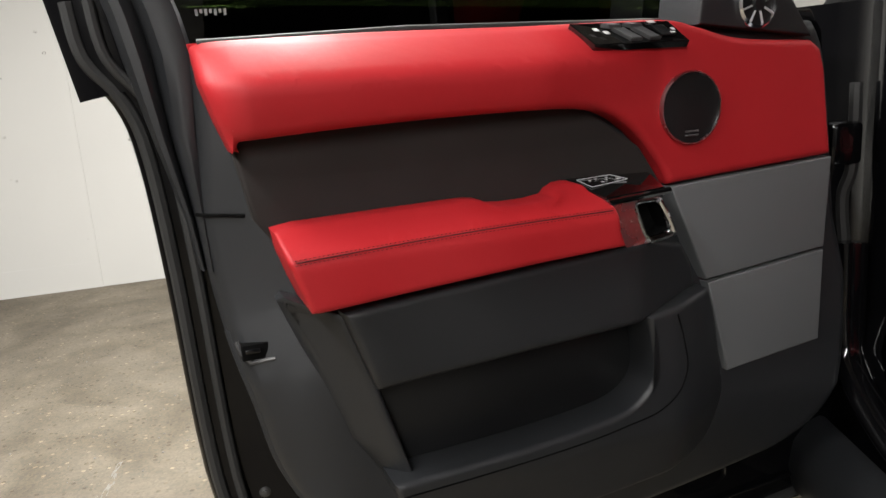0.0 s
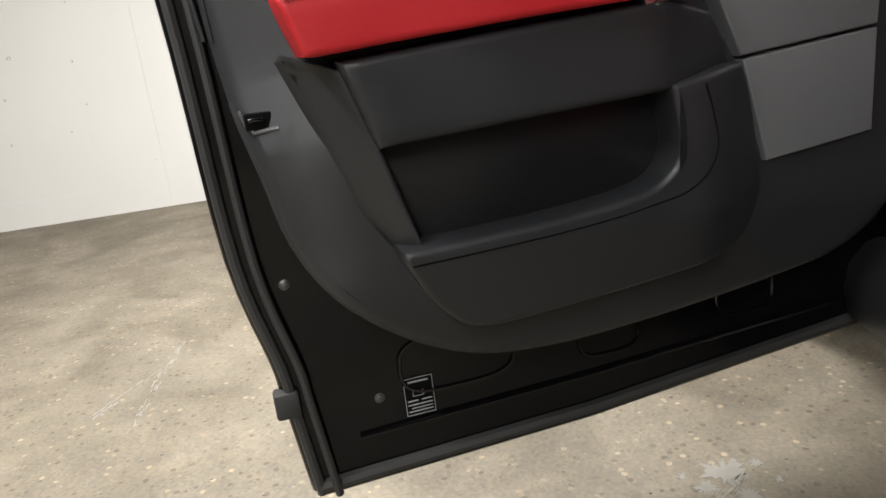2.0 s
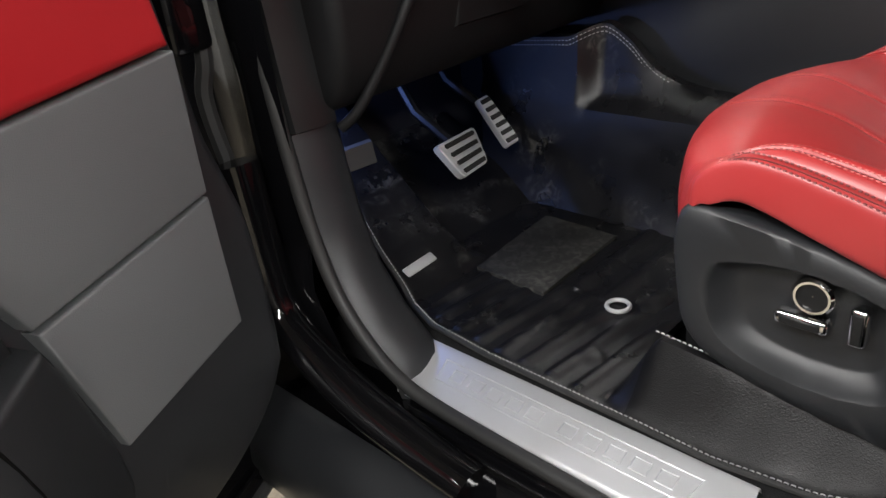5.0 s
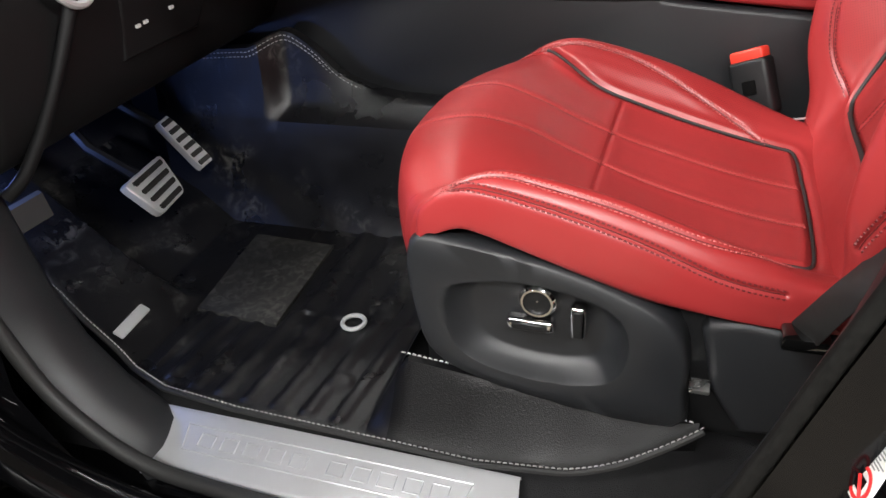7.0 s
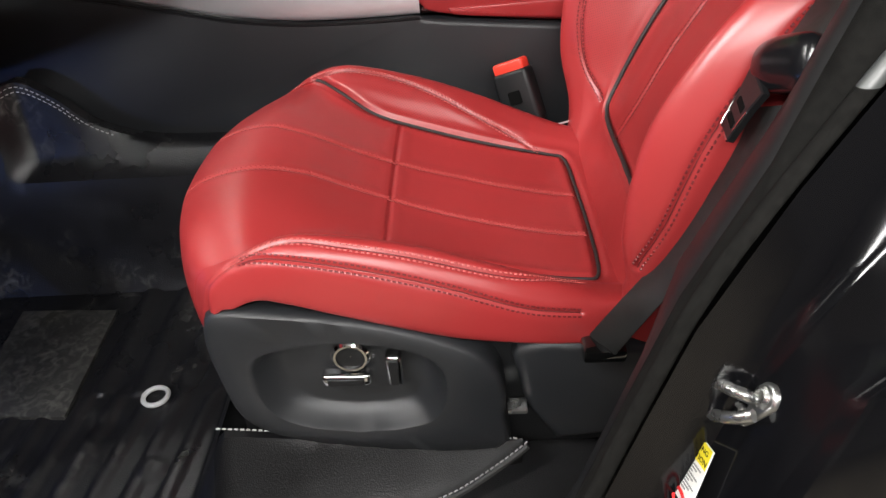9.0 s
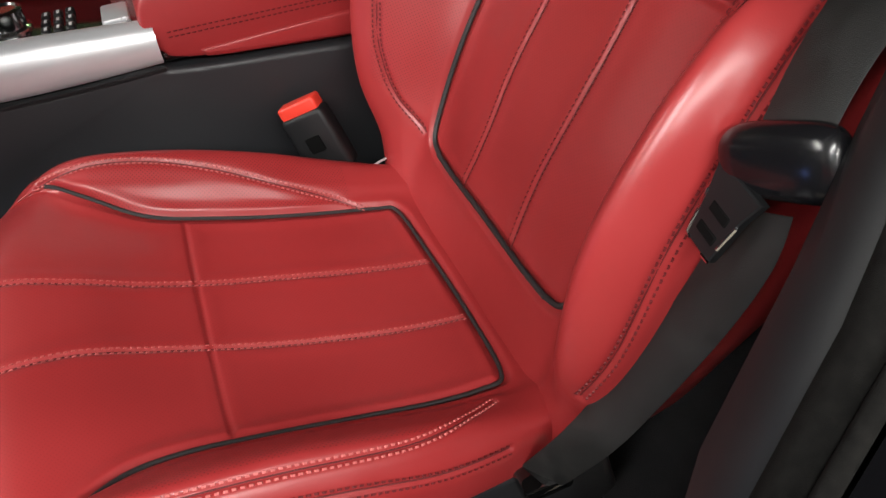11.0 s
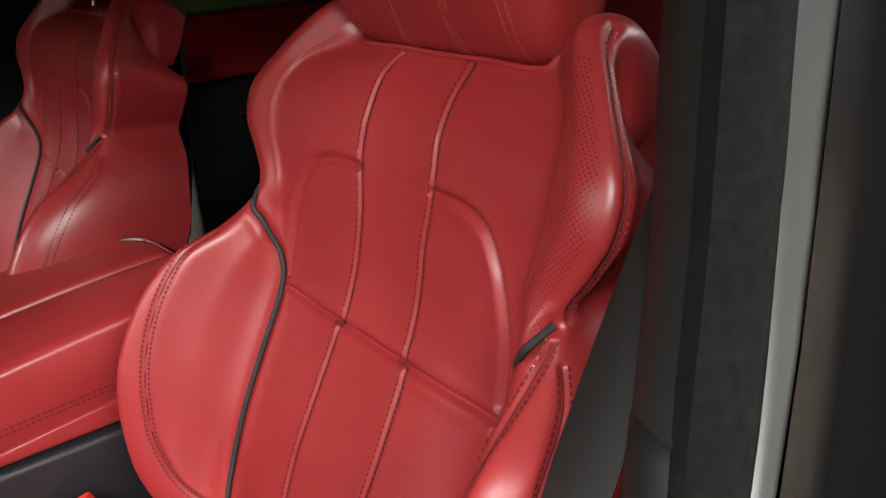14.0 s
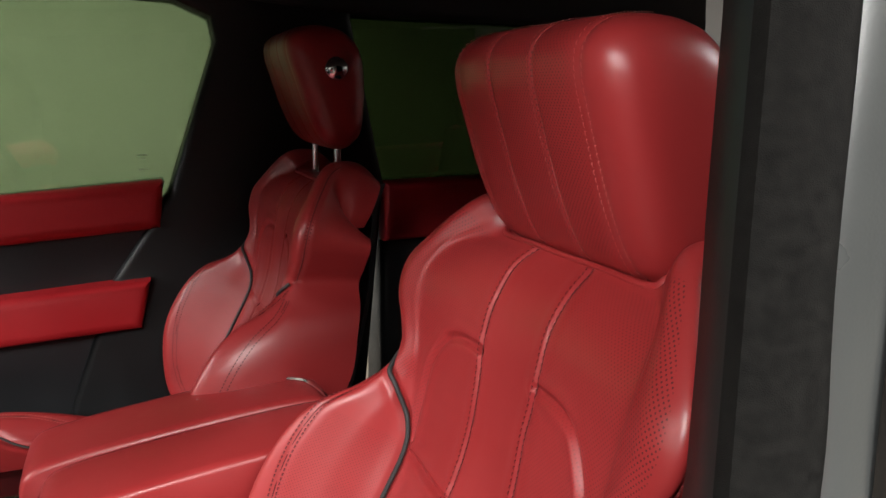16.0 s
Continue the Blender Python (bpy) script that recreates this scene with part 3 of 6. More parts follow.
def on(corners, a, b, lift=0.0):
    q = [Vector(c) for c in corners]
    n = (q[1] - q[0]).cross(q[3] - q[0]).normalized()
    n = -n if n.y < 0 else n
    return q[0].lerp(q[1], a).lerp(q[3].lerp(q[2], a), b) + n * lift


SW = [(0.479, -0.006, 1.2705), (0.331, 0.016, 1.268), (0.301, 0.027, 1.239), (0.460, 0.029, 1.240)]
sw = part("switch_panel", plate(SW, 0.012), PIANO, door, "glossy black window switch panel", smooth=False)
for a0, a1, b0, b1 in ((0.34, 0.46, 0.3, 0.92), (0.54, 0.66, 0.3, 0.92), (0.28, 0.40, 0.1, 0.26), (0.5, 0.62, 0.1, 0.26)):
    bm = plate([on(SW, a0, b0, 0.003), on(SW, a1, b0, 0.003), on(SW, a1 + 0.04, b1, 0.006), on(SW, a0 + 0.04, b1, 0.006)], 0.006)
    key = part("window_switch", bm, GREY_SWITCH, door, "dark grey rocker switch", smooth=False)
bm = plate([on(SW, 0.74, 0.25, 0.003), on(SW, 0.88, 0.25, 0.003), on(SW, 0.9, 0.75, 0.003), on(SW, 0.76, 0.75, 0.003)], 0.004)
part("mirror_switch", bm, BLACK_TRIM, door, smooth=False)
for a0, b0, la, lb in ((0.12, 0.35, 0.05, 0.14), (0.19, 0.5, 0.05, 0.14), (0.74, 0.08, 0.08, 0.12), (0.9, 0.45, 0.04, 0.12), (0.86, 0.62, 0.05, 0.08)):
    bm = plate([on(SW, a0, b0, 0.0042), on(SW, a0 + la, b0, 0.0042), on(SW, a0 + la, b0 + lb, 0.0042), on(SW, a0, b0 + lb, 0.0042)], 0.0006)
    part("switch_mark", bm, WHITE_INK, sw, smooth=False)
MEM = [(0.500, -0.012, 1.0555), (0.345, -0.012, 1.050), (0.371, 0.062, 1.038), (0.468, 0.062, 1.0335)]
mem = part("memory_panel", plate(MEM, 0.02), PIANO, door, "glossy black seat memory panel", smooth=False)
bm = bmesh.new()
tube(bm, [(0.366, 0.066, 1.033), (0.42, 0.067, 1.030), (0.468, 0.066, 1.027)], 0.005, 8)
part("panel_edge", bm, PIANO, door)
K = [(0.478, 0.0, 1.0532), (0.418, -0.005, 1.0540), (0.405, 0.02, 1.0490), (0.471, 0.03, 1.0455)]
bm = bmesh.new()
tube(bm, K, 0.0006, 4, closed=True)
part("panel_outline", bm, WHITE_INK, mem)
for a0, b0, s in ((0.2, 0.3, 0.05), (0.42, 0.22, 0.05), (0.4, 0.66, 0.06), (0.6, 0.5, 0.04), (0.72, 0.2, 0.06), (0.84, 0.6, 0.09)):
    bm = plate([on(K, a0, b0, 0.0006), on(K, a0 + s, b0, 0.0006), on(K, a0 + s, b0 + s * 2, 0.0006), on(K, a0, b0 + s * 2, 0.0006)], 0.0006)
    part("memory_mark", bm, WHITE_INK, mem, smooth=False)

# tweeter grille with a metal ring
tw = Matrix.Translation((0.289, 0.012, 1.142)) @ pose(0, 0, 0, -90)
bm = bmesh.new()
lathe(bm, [(0.054, 0), (0.0548, 0.004), (0.0535, 0.007), (0.0515, 0.007), (0.0505, 0.003)], tw, 48)
part("speaker_ring", bm, PULL_METAL, door, "satin metal speaker ring")
bm = bmesh.new()
lathe(bm, [(0.051, 0.0), (0.051, 0.004), (0.03, 0.0065), (0.001, 0.0075)], tw, 48)
grille = part("speaker_grille", bm, BLACK_TRIM, door, "black speaker grille")
for k in range(2):
    bm = bmesh.new()
    box(bm, (0.277, 0.016, 1.106 - 0.006 * k), (0.301, 0.020, 1.109 - 0.006 * k), 0.0008, 1)
    part("mark_bar", bm, GREY_SWITCH, door)

# door pull: metal plate with an opening
def round_poly(pts, r, n=4):
    out = []
    for i in range(len(pts)):
        p, q, s = (np.array(pts[k % len(pts)], float) for k in (i - 1, i, i + 1))
        a, b = q + (p - q) / np.linalg.norm(p - q) * r, q + (s - q) / np.linalg.norm(s - q) * r
        out += [(1 - t) ** 2 * a + 2 * t * (1 - t) * q + t * t * b for t in np.linspace(0, 1, n)]
    return out


outer = round_poly([(0.471, 1.0315), (0.384, 1.034), (0.350, 0.966), (0.438, 0.957)], 0.004, 6)
inner = round_poly([(0.425, 1.021), (0.386, 1.022), (0.364, 0.974), (0.404, 0.967)], 0.009, 6)
bm = bmesh.new()
strip(bm, [[(q[0], w, q[1]) for q in loop] for loop, w in ((outer, 0.0), (outer, 0.0645), (round_poly([(0.4695, 1.030), (0.385, 1.0325), (0.352, 0.9675), (0.4385, 0.9585)], 0.004, 6), 0.066), (inner, 0.0645), (inner, 0.061))], close=True)
pull = part("pull_plate", bm, PULL_METAL, door, "brushed metal door pull")
bm = bmesh.new()
strip(bm, [[(q[0], w, q[1]) for q in inner] for w in (0.062, 0.03)], close=True)
pad([tuple(q) for q in inner], 0.02, 0.032, 0.001, 1, bm=bm)
part("pull_opening", bm, DARK_HOLE, door)
bm = bmesh.new()
ring = [(q[0], 0.0655, q[1]) for q in inner]
tube(bm, ring, 0.0022, 8, closed=True)
part("pull_rim", bm, CHROME, door)
bm = bmesh.new()
tube(bm, spline([(0.384, 0.0665, 1.020), (0.373, 0.068, 1.000), (0.362, 0.068, 0.976), (0.369, 0.068, 0.969), (0.402, 0.067, 0.964)], 5), 0.0045, 8)
part("pull_grip", bm, CHROME, door, "bright chrome grip edge")

# grey panels
for nm, poly in (("upper_grey_panel", [(0.322, 1.027), (-0.001, 1.041), (0.007, 0.889), (0.252, 0.870)]), ("lower_grey_panel", [(0.250, 0.865), (0.007, 0.884), (0.009, 0.724), (0.207, 0.706)])):
    part(nm, pad(poly, -0.04, 0.012, 0.004, 3), GREY, door, "grey finely ribbed panel")

# lower panel, pocket and its lip
low = [(0.853, 0.937), (0.60, 0.953), (0.40, 0.964), (0.31, 0.94), (0.280, 0.90), (0.272, 0.862), (0.34, 0.853), (0.41, 0.843), (0.60, 0.836), (0.816, 0.826)]
part("mid_panel", pad(low, -0.02, 0.070, 0.010, 4, 0.03, lambda u, z, w: w if w < 0 else w - 0.058 * max(0, min(1, (0.42 - u) / 0.14))), BLACK_SOFT, door)
pk = [(0.822, 0.826), (0.41, 0.852), (0.385, 0.80), (0.375, 0.73), (0.40, 0.70), (0.45, 0.693), (0.772, 0.675)]
part("pocket_back", pad(pk, -0.02, 0.004, 0.002, 2), BLACK_TRIM, door)
lip_in = spline([(0.805, 0.688), (0.70, 0.690), (0.586, 0.694), (0.50, 0.701), (0.438, 0.712), (0.404, 0.735), (0.392, 0.765), (0.396, 0.81), (0.404, 0.850)], 4)
bulge = lip_in + [(0.36, 0.856), (0.30, 0.864), (0.268, 0.864)] + spline([(0.252, 0.83), (0.234, 0.77), (0.217, 0.70), (0.217, 0.64), (0.232, 0.60), (0.27, 0.580), (0.36, 0.568), (0.477, 0.556), (0.60, 0.547), (0.68, 0.545), (0.725, 0.558), (0.765, 0.60), (0.792, 0.648), (0.803, 0.672)], 3)


def bulge_warp(u, z, w):
    if w < 0.01:
        return w
    return w - 0.036 * max(0, min(1, (0.665 - z) / 0.12)) - 0.056 * max(0, min(1, (0.35 - u) / 0.13)) ** 1.3


part("pocket_front", pad(bulge, -0.03, 0.068, 0.009, 5, 0.016, bulge_warp), BLACK_SOFT, door, "black plastic map pocket with a rolled lip")
groove = spline([(0.795, 0.668), (0.70, 0.670), (0.586, 0.674), (0.50, 0.680), (0.44, 0.688), (0.385, 0.698), (0.348, 0.722), (0.330, 0.757), (0.338, 0.80), (0.352, 0.846)], 6)
bm = bmesh.new()
tube(bm, [(u, bulge_warp(u, z, 0.0674), z) for u, z in groove], 0.0016, 6)
part("lip_groove", bm, DARK_HOLE, door)
rim_line = [(q[0] + (0.5 - q[0]) * 0.012, trim_warp(q[0], q[1], -0.030) - 0.004, q[1] + (0.85 - q[1]) * 0.02) for q in trim_out[12:45]]
bm = bmesh.new()
tube(bm, rim_line, 0.007, 8)
part("trim_rim", bm, BLACK_SOFT, door, "rolled edge of the door panel")
side = [(0.913, 0.953), (0.842, 0.924), (0.808, 0.816), (0.766, 0.67), (0.80, 0.668), (0.845, 0.73), (0.885, 0.85), (0.92, 0.945)]


def side_warp(u, z, w):
    a = float(np.interp(z, [0.668, 0.816, 0.924, 0.953], [0.766, 0.808, 0.842, 0.90]))
    b = float(np.interp(z, [0.668, 0.73, 0.85, 0.945], [0.81, 0.85, 0.89, 0.925]))
    return w if w < 0 else w - 0.06 * max(0, min(1, (u - a) / (b - a)))


part("pocket_side", pad(side, -0.03, 0.05, 0.014, 5, 0.012, side_warp), BLACK_SOFT, door)

# latch opening on the trim's rear edge
bm = bmesh.new()
box(bm, (0.934, -0.07, 0.862), (0.970, -0.034, 0.884), 0.002)
part("latch_housing", bm, DARK_HOLE, door, "black latch opening")
bm = bmesh.new()
tube(bm, [(0.974, -0.046, 0.888), (0.969, -0.040, 0.872), (0.960, -0.038, 0.858), (0.928, -0.030, 0.861)], 0.0035, 8)
part("latch_rim", bm, GREY_SWITCH, door)
bm = bmesh.new()
box(bm, (0.945, -0.05, 0.872), (0.966, -0.030, 0.879), 0.002, 2)
part("latch_claw", bm, BLACK_GLOSS, door)
bm = bmesh.new()
tube(bm, [(1.0, -0.078, 1.058), (0.985, -0.063, 1.057), (0.97, -0.058, 1.056), (0.943, -0.046, 1.054)], 0.0025, 6)
part("trim_joint", bm, DARK_HOLE, door)
bm = bmesh.new()
box(bm, (0.965, -0.15, 0.40), (1.005, -0.115, 0.445), 0.006)
part("edge_clip", bm, RUBBER, door)

# window frame, glass, sail panel with the upper tweeter
bm = bmesh.new()
tube(bm, [(1.06, -0.15, 1.22), (1.085, -0.15, 1.36), (1.09, -0.16, 1.55), (1.0, -0.17, 1.64), (0.7, -0.18, 1.68), (0.4, -0.18, 1.62), (0.15, -0.17, 1.42), (0.02, -0.16, 1.28)], 0.05, 12, flat=(0.06, 0.03))
part("window_frame", bm, POST_BLACK, door)
bm = bmesh.new()
strip(bm, [[(u0 + (u1 - u0) * f, w, z) for f, w in ((0, -0.135), (0.02, -0.10), (0.12, -0.088), (0.25, -0.086), (0.36, -0.092), (0.42, -0.104), (0.47, -0.092), (0.56, -0.076), (0.75, -0.070), (0.93, -0.074), (1.0, -0.10))]
           for z, u0, u1 in ((0.98, 1.004, 0.985), (1.05, 1.014, 0.985), (1.16, 1.040, 0.984), (1.26, 1.062, 0.975), (1.31, 1.071, 0.985), (1.36, 1.084, 1.0), (1.5, 1.10, 1.03))])
part("frame_trim", bm, BLACK_SOFT, door, "black soft frame trim with a groove")
bm = pad([(1.05, 1.24), (1.07, 1.55), (0.98, 1.63), (0.7, 1.66), (0.42, 1.6), (0.22, 1.44), (0.2, 1.24)], -0.127, -0.122, 0.001, 1)
g = part("window_pane", bm, DOOR_GLASS, door, "green tinted door glass", smooth=False)
g.visible_shadow = False
for k in range(7):
    bm = bmesh.new()
    box(bm, (0.965 - 0.006 * k, -0.1215, 1.312 if k % 2 else 1.309), (0.9615 - 0.006 * k, -0.1205, 1.317), 0)
    part("glass_mark", bm, GREY_INK, door, smooth=False)
bm = bmesh.new()
tube(bm, [(0.972, -0.062, 1.270), (0.7, -0.055, 1.276), (0.3, -0.045, 1.27)], 0.006, 8)
part("waist_seal", bm, RUBBER, door)
bm = pad([(0.262, 1.262), (0.04, 1.236), (0.10, 1.32), (0.24, 1.44)], -0.10, 0.0, 0.006, 3)
part("sail_panel", bm, BLACK_SOFT, door)
tw2 = Matrix.Translation((0.157, 0.0, 1.288)) @ pose(0, 0, 0, -90)
bm = bmesh.new()
lathe(bm, [(0.037, 0), (0.037, 0.006), (0.033, 0.009), (0.031, 0.003)], tw2, 32)
part("tweeter_ring", bm, CHROME, door)
bm = bmesh.new()
lathe(bm, [(0.032, 0), (0.032, 0.004), (0.012, 0.005), (0.010, 0.01), (0.002, 0.012)], tw2, 32)
part("tweeter_cone", bm, BLACK_TRIM, door)
for k in range(8):
    a = k * math.pi / 4 + 0.3
    bm = bmesh.new()
    box(bm, (-0.0014, 0.003, 0.012), (0.0014, 0.0075, 0.031), 0.0008, 1, Matrix.Translation((0.157, 0, 1.288)) @ Matrix.Rotation(a, 4, "Y"))
    part("tweeter_spoke", bm, SATIN, door)

# ---- body round the opening ----


def P(*a):
    return Vector(a)


# rocker moulding and painted sill
prof = [(-0.235, 0.34), (-0.245, 0.39), (-0.235, 0.44), (-0.20, 0.475), (-0.165, 0.48), (-0.155, 0.47), (-0.14, 0.485), (-0.115, 0.50), (-0.085, 0.505), (-0.06, 0.50), (0.03, 0.50)]
bm = bmesh.new()
strip(bm, [[(x, y, z) for x, z in prof[:5]] for y in (0.24, 0.1, -0.4, -1.0, -2.4)])
strip(bm, [[(-0.235, y, 0.34), (-0.10, y, 0.30)] for y in (0.24, -2.4)])
part("rocker_moulding", bm, BLACK_SOFT, body, "matt black plastic rocker moulding")
bm = bmesh.new()
strip(bm, [[(x, y, z) for x, z in prof[4:]] for y in (0.3, 0.1, -0.4, -1.0, -2.4)])
part("sill_panel", bm, BLACK_GLOSS, body, "gloss black painted sill")

# hinge post and front wing
post = [(-0.10, 0.10), (-0.115, 0.13), (-0.12, 0.16), (-0.10, 0.20), (-0.11, 0.26), (-0.17, 0.34), (-0.22, 0.42), (-0.24, 0.9)]
def post_row(z):
    return [(x - 0.02 * max(0, min(1, (0.72 - z) / 0.06)), y - (0.12 * max(0, (0.72 - z) / 0.25) ** 1.5), z) for x, y in post]


# upper post takes the shaded copy of the paint, the foot the plain one
bm = bmesh.new()
strip(bm, [post_row(z) for z in (0.72, 0.85, 1.0, 1.15, 1.3)])
part("hinge_post", bm, POST_BLACK, body, "black hinge post in the door gap")
bm = bmesh.new()
strip(bm, [post_row(z) for z in (0.46, 0.50, 0.54, 0.58, 0.62, 0.66, 0.70, 0.72)])
part("hinge_post_foot", bm, BLACK_GLOSS, body, "gloss black foot of the hinge post")
bm = bmesh.new()
box(bm, (-0.19, 0.17, 0.70), (-0.13, 0.23, 0.78), 0.01)
part("door_hinge", bm, POST_BLACK, body)
bm = bmesh.new()
box(bm, (-0.19, 0.17, 1.0), (-0.13, 0.23, 1.08), 0.01)
part("door_hinge", bm, POST_BLACK, body)
bm = bmesh.new()
tube(bm, spline([(-0.135, 0.20, 1.15), (-0.14, 0.19, 1.0), (-0.15, 0.2, 0.93), (-0.14, 0.19, 0.8), (-0.13, 0.17, 0.65)], 6), 0.012, 8)
part("door_cable", bm, RUBBER, body)

# rounded painted flange of the opening
bm = bmesh.new()
tube(bm, spline([(-0.160, 0.140, 0.86), (-0.161, 0.134, 0.78), (-0.163, 0.126, 0.70), (-0.165, 0.110, 0.645), (-0.165, 0.078, 0.610), (-0.164, 0.022, 0.576), (-0.162, -0.05, 0.545), (-0.156, -0.13, 0.520), (-0.150, -0.22, 0.500)], 8), 0.02, 16, flat=(0.032, 0.020))
part("opening_flange", bm, BLACK_GLOSS, body, "gloss black painted flange of the door opening")

# the seal that runs round the opening
SEAL_PATH = [(-0.13, 0.16, 1.45), (-0.10, 0.14, 1.2), (-0.10, 0.129, 1.092), (-0.10, 0.12, 0.966), (-0.10, 0.10, 0.786), (-0.10, 0.068, 0.668), (-0.10, 0.02, 0.60), (-0.10, -0.05, 0.552), (-0.10, -0.15, 0.535),
             (-0.11, -0.45, 0.535), (-0.14, -0.58, 0.555), (-0.170, -0.64, 0.62), (-0.175, -0.690, 0.72), (-0.165, -0.722, 0.80), (-0.153, -0.757, 0.90), (-0.140, -0.797, 1.0), (-0.110, -0.870, 1.10), (-0.078, -0.952, 1.20), (-0.057, -0.996, 1.30), (-0.048, -1.010, 1.40), (-0.040, -1.024, 1.50), (-0.028, -1.04, 1.62)]
sp = spline(SEAL_PATH, 8)
bm = bmesh.new()
tube(bm, sp[:80], 0.010, 10)
part("door_seal", bm, RUBBER, body, "black rubber door seal")
def seal_part(name, pts, mat, label):
    bm = bmesh.new()
    rows = [[(q[0] + 0.0048 * math.cos(a), q[1] + float(np.interp(q[2], [1.10, 1.36], [0.007, 0.020])) * math.sin(a), q[2]) for a in [k * math.pi / 6 for k in range(12)]] for q in pts]
    strip(bm, rows, close=True)
    return part(name, bm, mat, body, label)


# one rubber all along: shaded lower run coloured dark, lit upper run grey
cut = next(k for k, q in enumerate(sp) if k > 80 and q[2] > 1.11)
seal_part("pillar_seal", sp[80:cut + 1], FUZZ, "rubber seal on the lower pillar, coloured dark for its shade")
seal_part("pillar_seal", sp[cut:], SEAL, "same rubber seal on the upper pillar, coloured paler where lit")
PZ = [q[2] for q in sp[80:]]


def px_(z):
    return float(np.interp(z, PZ, [q[0] for q in sp[80:]]))


def yp(z):
    return float(np.interp(z, PZ, [q[1] for q in sp[80:]]))


ZS = [0.56, 0.60, 0.64, 0.68, 0.72, 0.77, 0.82, 0.894, 0.97, 1.059, 1.12, 1.17, 1.24, 1.30, 1.42, 1.5, 1.6, 1.7]


def sect(z, low, high):
    """A plan section across the pillar from the seal inwards, which opens out above the waist."""
    f = max(0.0, min(1.0, (z - 1.05) / 0.17))
    return [(px_(z) + a[0] + (b[0] - a[0]) * f, yp(z) + a[1] + (b[1] - a[1]) * f, z) for a, b in zip(low, high)]


bm = bmesh.new()
strip(bm, [sect(z, [(0.004, -0.005), (0.009, -0.001), (0.019, 0.001), (0.029, -0.004), (0.034, -0.010)], [(0.001, 0.012), (-0.001, 0.028), (0.003, 0.046), (0.012, 0.055), (0.022, 0.054)]) for z in ZS])
part("pillar_fuzz", bm, FUZZ, body, "dusty fuzzy edge trim")
bm = bmesh.new()
stepped = [(-0.006, -0.006), (-0.004, -0.04), (-0.006, -0.062), (-0.02, -0.07), (-0.06, -0.074), (-0.075, -0.09), (-0.08, -0.14)]
sloping = [(-0.006, -0.006), (-0.004, -0.04), (-0.006, -0.062), (-0.014, -0.088), (-0.032, -0.135), (-0.050, -0.19), (-0.062, -0.25)]
rows = []
for z in ZS:
    f = max(0.0, min(1.0, (z - 0.97) / 0.14))
    rows.append([(px_(z) + a[0] + (b[0] - a[0]) * f, yp(z) + a[1] + (b[1] - a[1]) * f, z) for a, b in zip(stepped, sloping)] + [(px_(z) - 0.07, -1.4, z), (px_(z) - 0.078, -1.45, z), (px_(z) - 0.085, -2.3, z)])
strip(bm, rows)
part("pillar_panel", bm, POST_BLACK, body, "gloss black painted centre pillar and rear door")


def trim_rows(zs, w, out):
    low = [(0.032, -0.010), (0.040, -0.010 + out), (w * 0.8, -0.015 + out), (w - 0.004, -0.018 + out), (w, -0.026 + out), (w - 0.004, -0.09), (w - 0.01, -0.2)]
    high = [(0.020, 0.053), (0.028, 0.052 + out), (0.050, 0.044 + out), (0.061, 0.026 + out), (0.066, 0.006 + out), (0.068, -0.06), (0.064, -0.16)]
    return [sect(z, low, high) for z in zs]


bm = bmesh.new()
strip(bm, trim_rows([1.212, 1.26, 1.30, 1.36, 1.42, 1.5, 1.6, 1.7], 0.086, 0.0))
part("upper_pillar_trim", bm, PILLAR, body, "smooth green grey plastic upper pillar trim")
bm = bmesh.new()
rows = trim_rows([0.56, 0.60, 0.68, 0.77, 0.85, 0.894], 0.066, 0.0) + trim_rows([0.97, 1.059, 1.12, 1.17, 1.202], 0.076, 0.003)
rows.append([(x, y - 0.008, z + 0.007) for x, y, z in rows[-1]])
strip(bm, rows)
part("lower_pillar_trim", bm, BLACK_TRIM, body, "dark plastic lower pillar trim")

# striker
strk = thing("door_striker", "zinc steel door striker loop bolted to the pillar", "striker")
bm = bmesh.new()
tube(bm, spline([(-0.169, -0.826, 0.925), (-0.169, -0.82, 0.929), (-0.162, -0.814, 0.927), (-0.151, -0.809, 0.923), (-0.138, -0.806, 0.912), (-0.135, -0.805, 0.903), (-0.146, -0.806, 0.899), (-0.158, -0.808, 0.899), (-0.173, -0.814, 0.912), (-0.18, -0.824, 0.921)], 5), 0.0045, 10)
part("loop", bm, STEEL, strk)
stk_m = Matrix.Translation((-0.165, -0.832, 0.914)) @ pose(0, 0, 0, 20, -22, 0)
bm = bmesh.new()
n = 32
ring = [(0.0105 * math.cos(a) + 0, 0.0105 * math.sin(a) + (0.014 if math.sin(a) > 0 else -0.014)) for a in [2 * math.pi * (k + 0.5) / n for k in range(n)]]
pad([(x, z) for x, z in ring], -0.008, 0.004, 0.003, 3, bm=bm)
for v in bm.verts:
    v.co = stk_m @ v.co
part("striker_plate", bm, STEEL, strk)
for zz in (-0.014, 0.014):
    bm = bmesh.new()
    lathe(bm, [(0.008, 0), (0.008, 0.003), (0.005, 0.005), (0.0045, 0.002), (0.001, 0.002)], stk_m @ Matrix.Translation((0, 0.0035, zz)) @ pose(0, 0, 0, -90), 16)
    part("striker_screw", bm, STEEL, strk)
bm = bmesh.new()
tube(bm, spline([(-0.074, -0.820, 0.892), (-0.068, -0.823, 0.898), (-0.079, -0.827, 0.909), (-0.090, -0.827, 0.910), (-0.102, -0.830, 0.919), (-0.116, -0.829, 0.916), (-0.112, -0.827, 0.908), (-0.098, -0.825, 0.906), (-0.085, -0.822, 0.894)], 4), 0.0016, 8)
